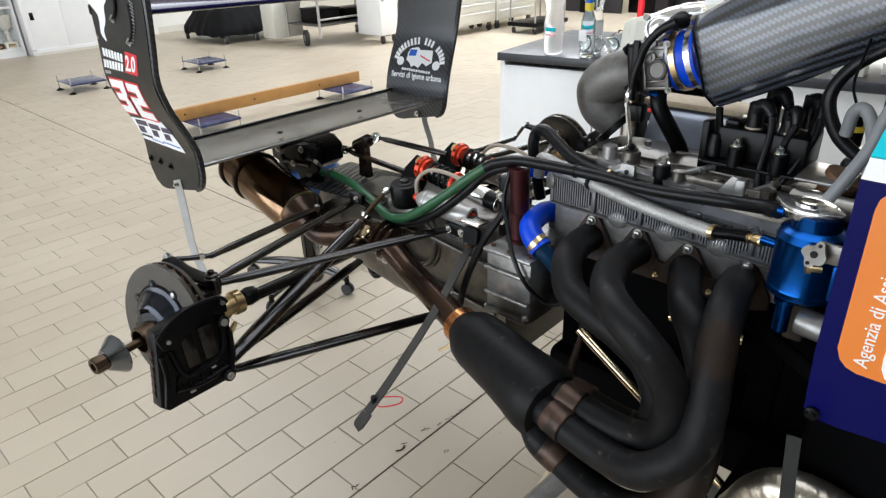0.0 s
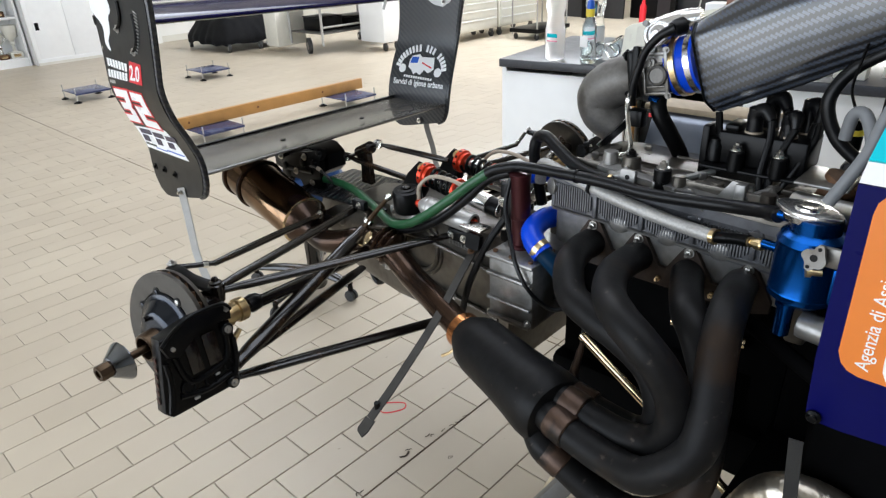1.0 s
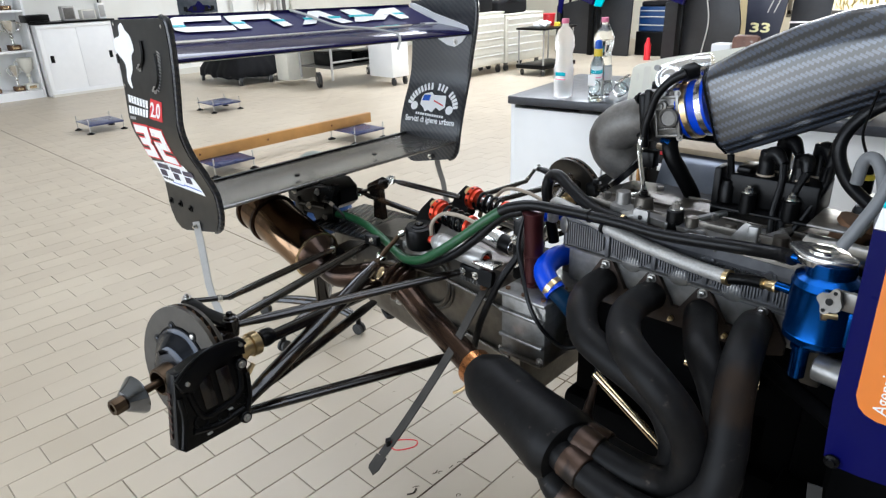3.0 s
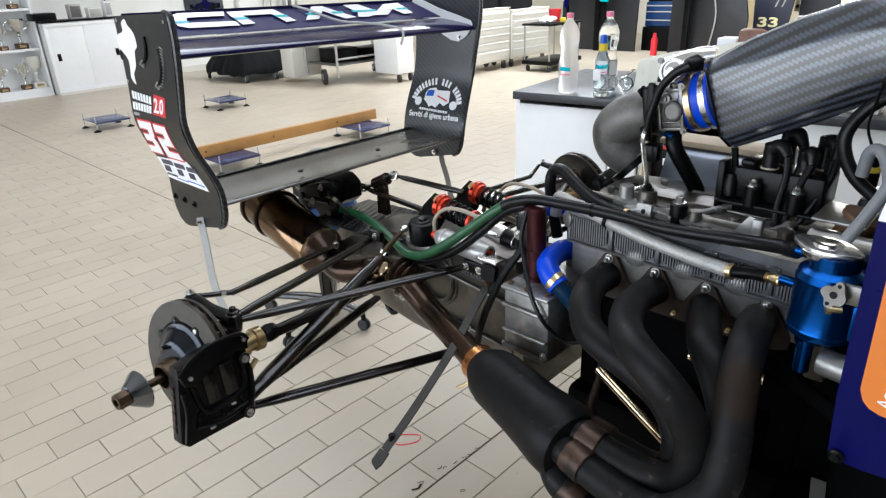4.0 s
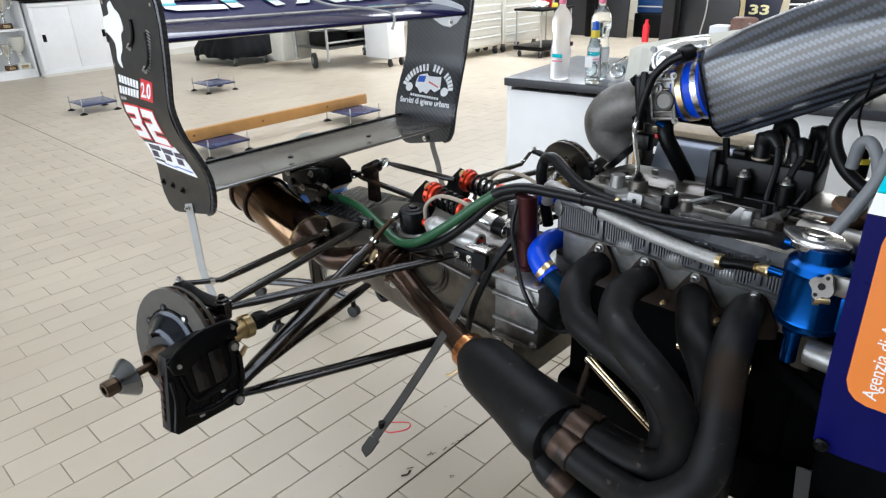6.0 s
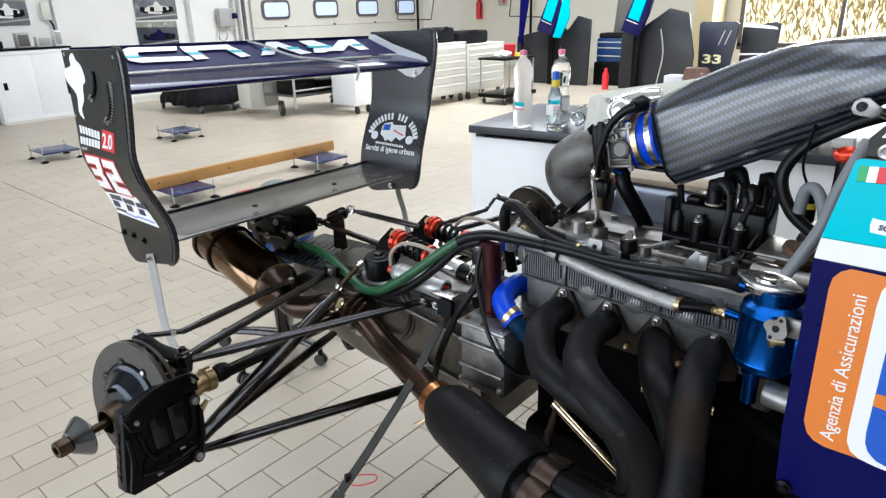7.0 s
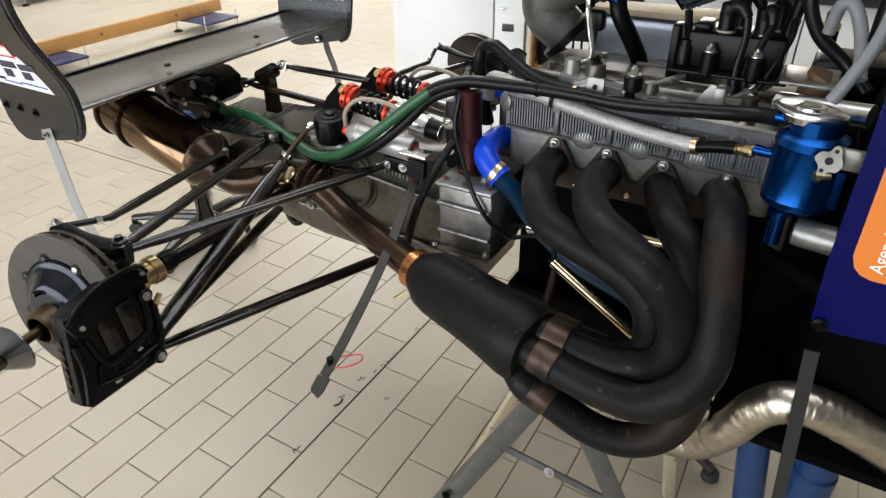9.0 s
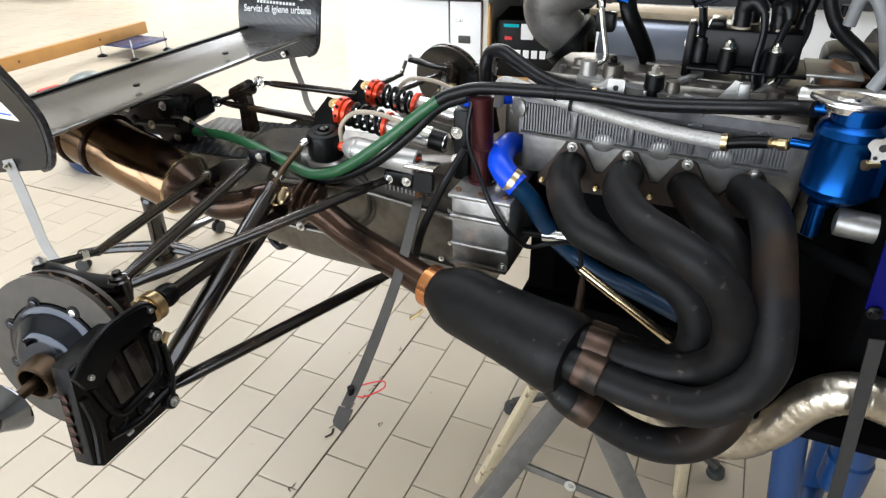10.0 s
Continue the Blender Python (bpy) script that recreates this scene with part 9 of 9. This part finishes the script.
def tile_mesh():
    bm = BM()
    a, b = (TW - GAP) / 2, (TL - GAP) / 2
    e = 0.0012
    lo = [bm.verts.new((x, y, -0.0045)) for x, y in ((-a, -b), (a, -b), (a, b), (-a, b))]
    mid = [bm.verts.new((x, y, -e)) for x, y in ((-a, -b), (a, -b), (a, b), (-a, b))]
    hi = [bm.verts.new((x, y, 0.0)) for x, y in ((-a + e, -b + e), (a - e, -b + e), (a - e, b - e), (-a + e, b - e))]
    bm.faces.new(hi)
    for p, r in ((lo, mid), (mid, hi)):
        for i in range(4):
            bm.faces.new((p[i], p[(i + 1) % 4], r[(i + 1) % 4], r[i]))
    me = bpy.data.meshes.new("tile")
    bm.to_mesh(me)
    bm.free()
    me.materials.append(TILE)
    return me


tile = tile_mesh()
rng = random.Random(11)
verts, faces = [], []
count = 0
a, b = (TW - 0.0022) / 2, (TL - 0.0022) / 2
for v in range(int((X0 - 0.2) / TW) - 1, int((X1 + 0.2) / TW) + 1):
    x = (v + 0.5) * TW
    for u in range(int(Y0 / TL) - 1, int(Y1 / TL) + 1):
        y = (2 * u + (v % 2) + 1) * TW
        if not (X0 < x < X1 and Y0 < y < Y1):
            continue
        if -0.75 < x < 1.55 and -0.45 < y < 1.45 and count < 300:
            ob = new("tile", tile)
            ob.location = (x, y, rng.uniform(-0.0004, 0.0004))
            ob.parent = floor
            count += 1
        else:
            z = rng.uniform(-0.0004, 0.0004)
            k = len(verts)
            verts += [(x - a, y - b, z), (x + a, y - b, z), (x + a, y + b, z), (x - a, y + b, z), (x - a, y - b, -0.004), (x + a, y - b, -0.004), (x + a, y + b, -0.004), (x - a, y + b, -0.004)]
            faces += [(k, k + 1, k + 2, k + 3), (k, k + 4, k + 5, k + 1), (k + 1, k + 5, k + 6, k + 2), (k + 2, k + 6, k + 7, k + 3), (k + 3, k + 7, k + 4, k)]
me = bpy.data.meshes.new("floor_tiles")
me.from_pydata(verts, [], faces)
me.materials.append(TILE)
rest = new("floor_tiles", me)
rest.parent = floor
tagged(rest, "cream floor tiles", kind="stuff")
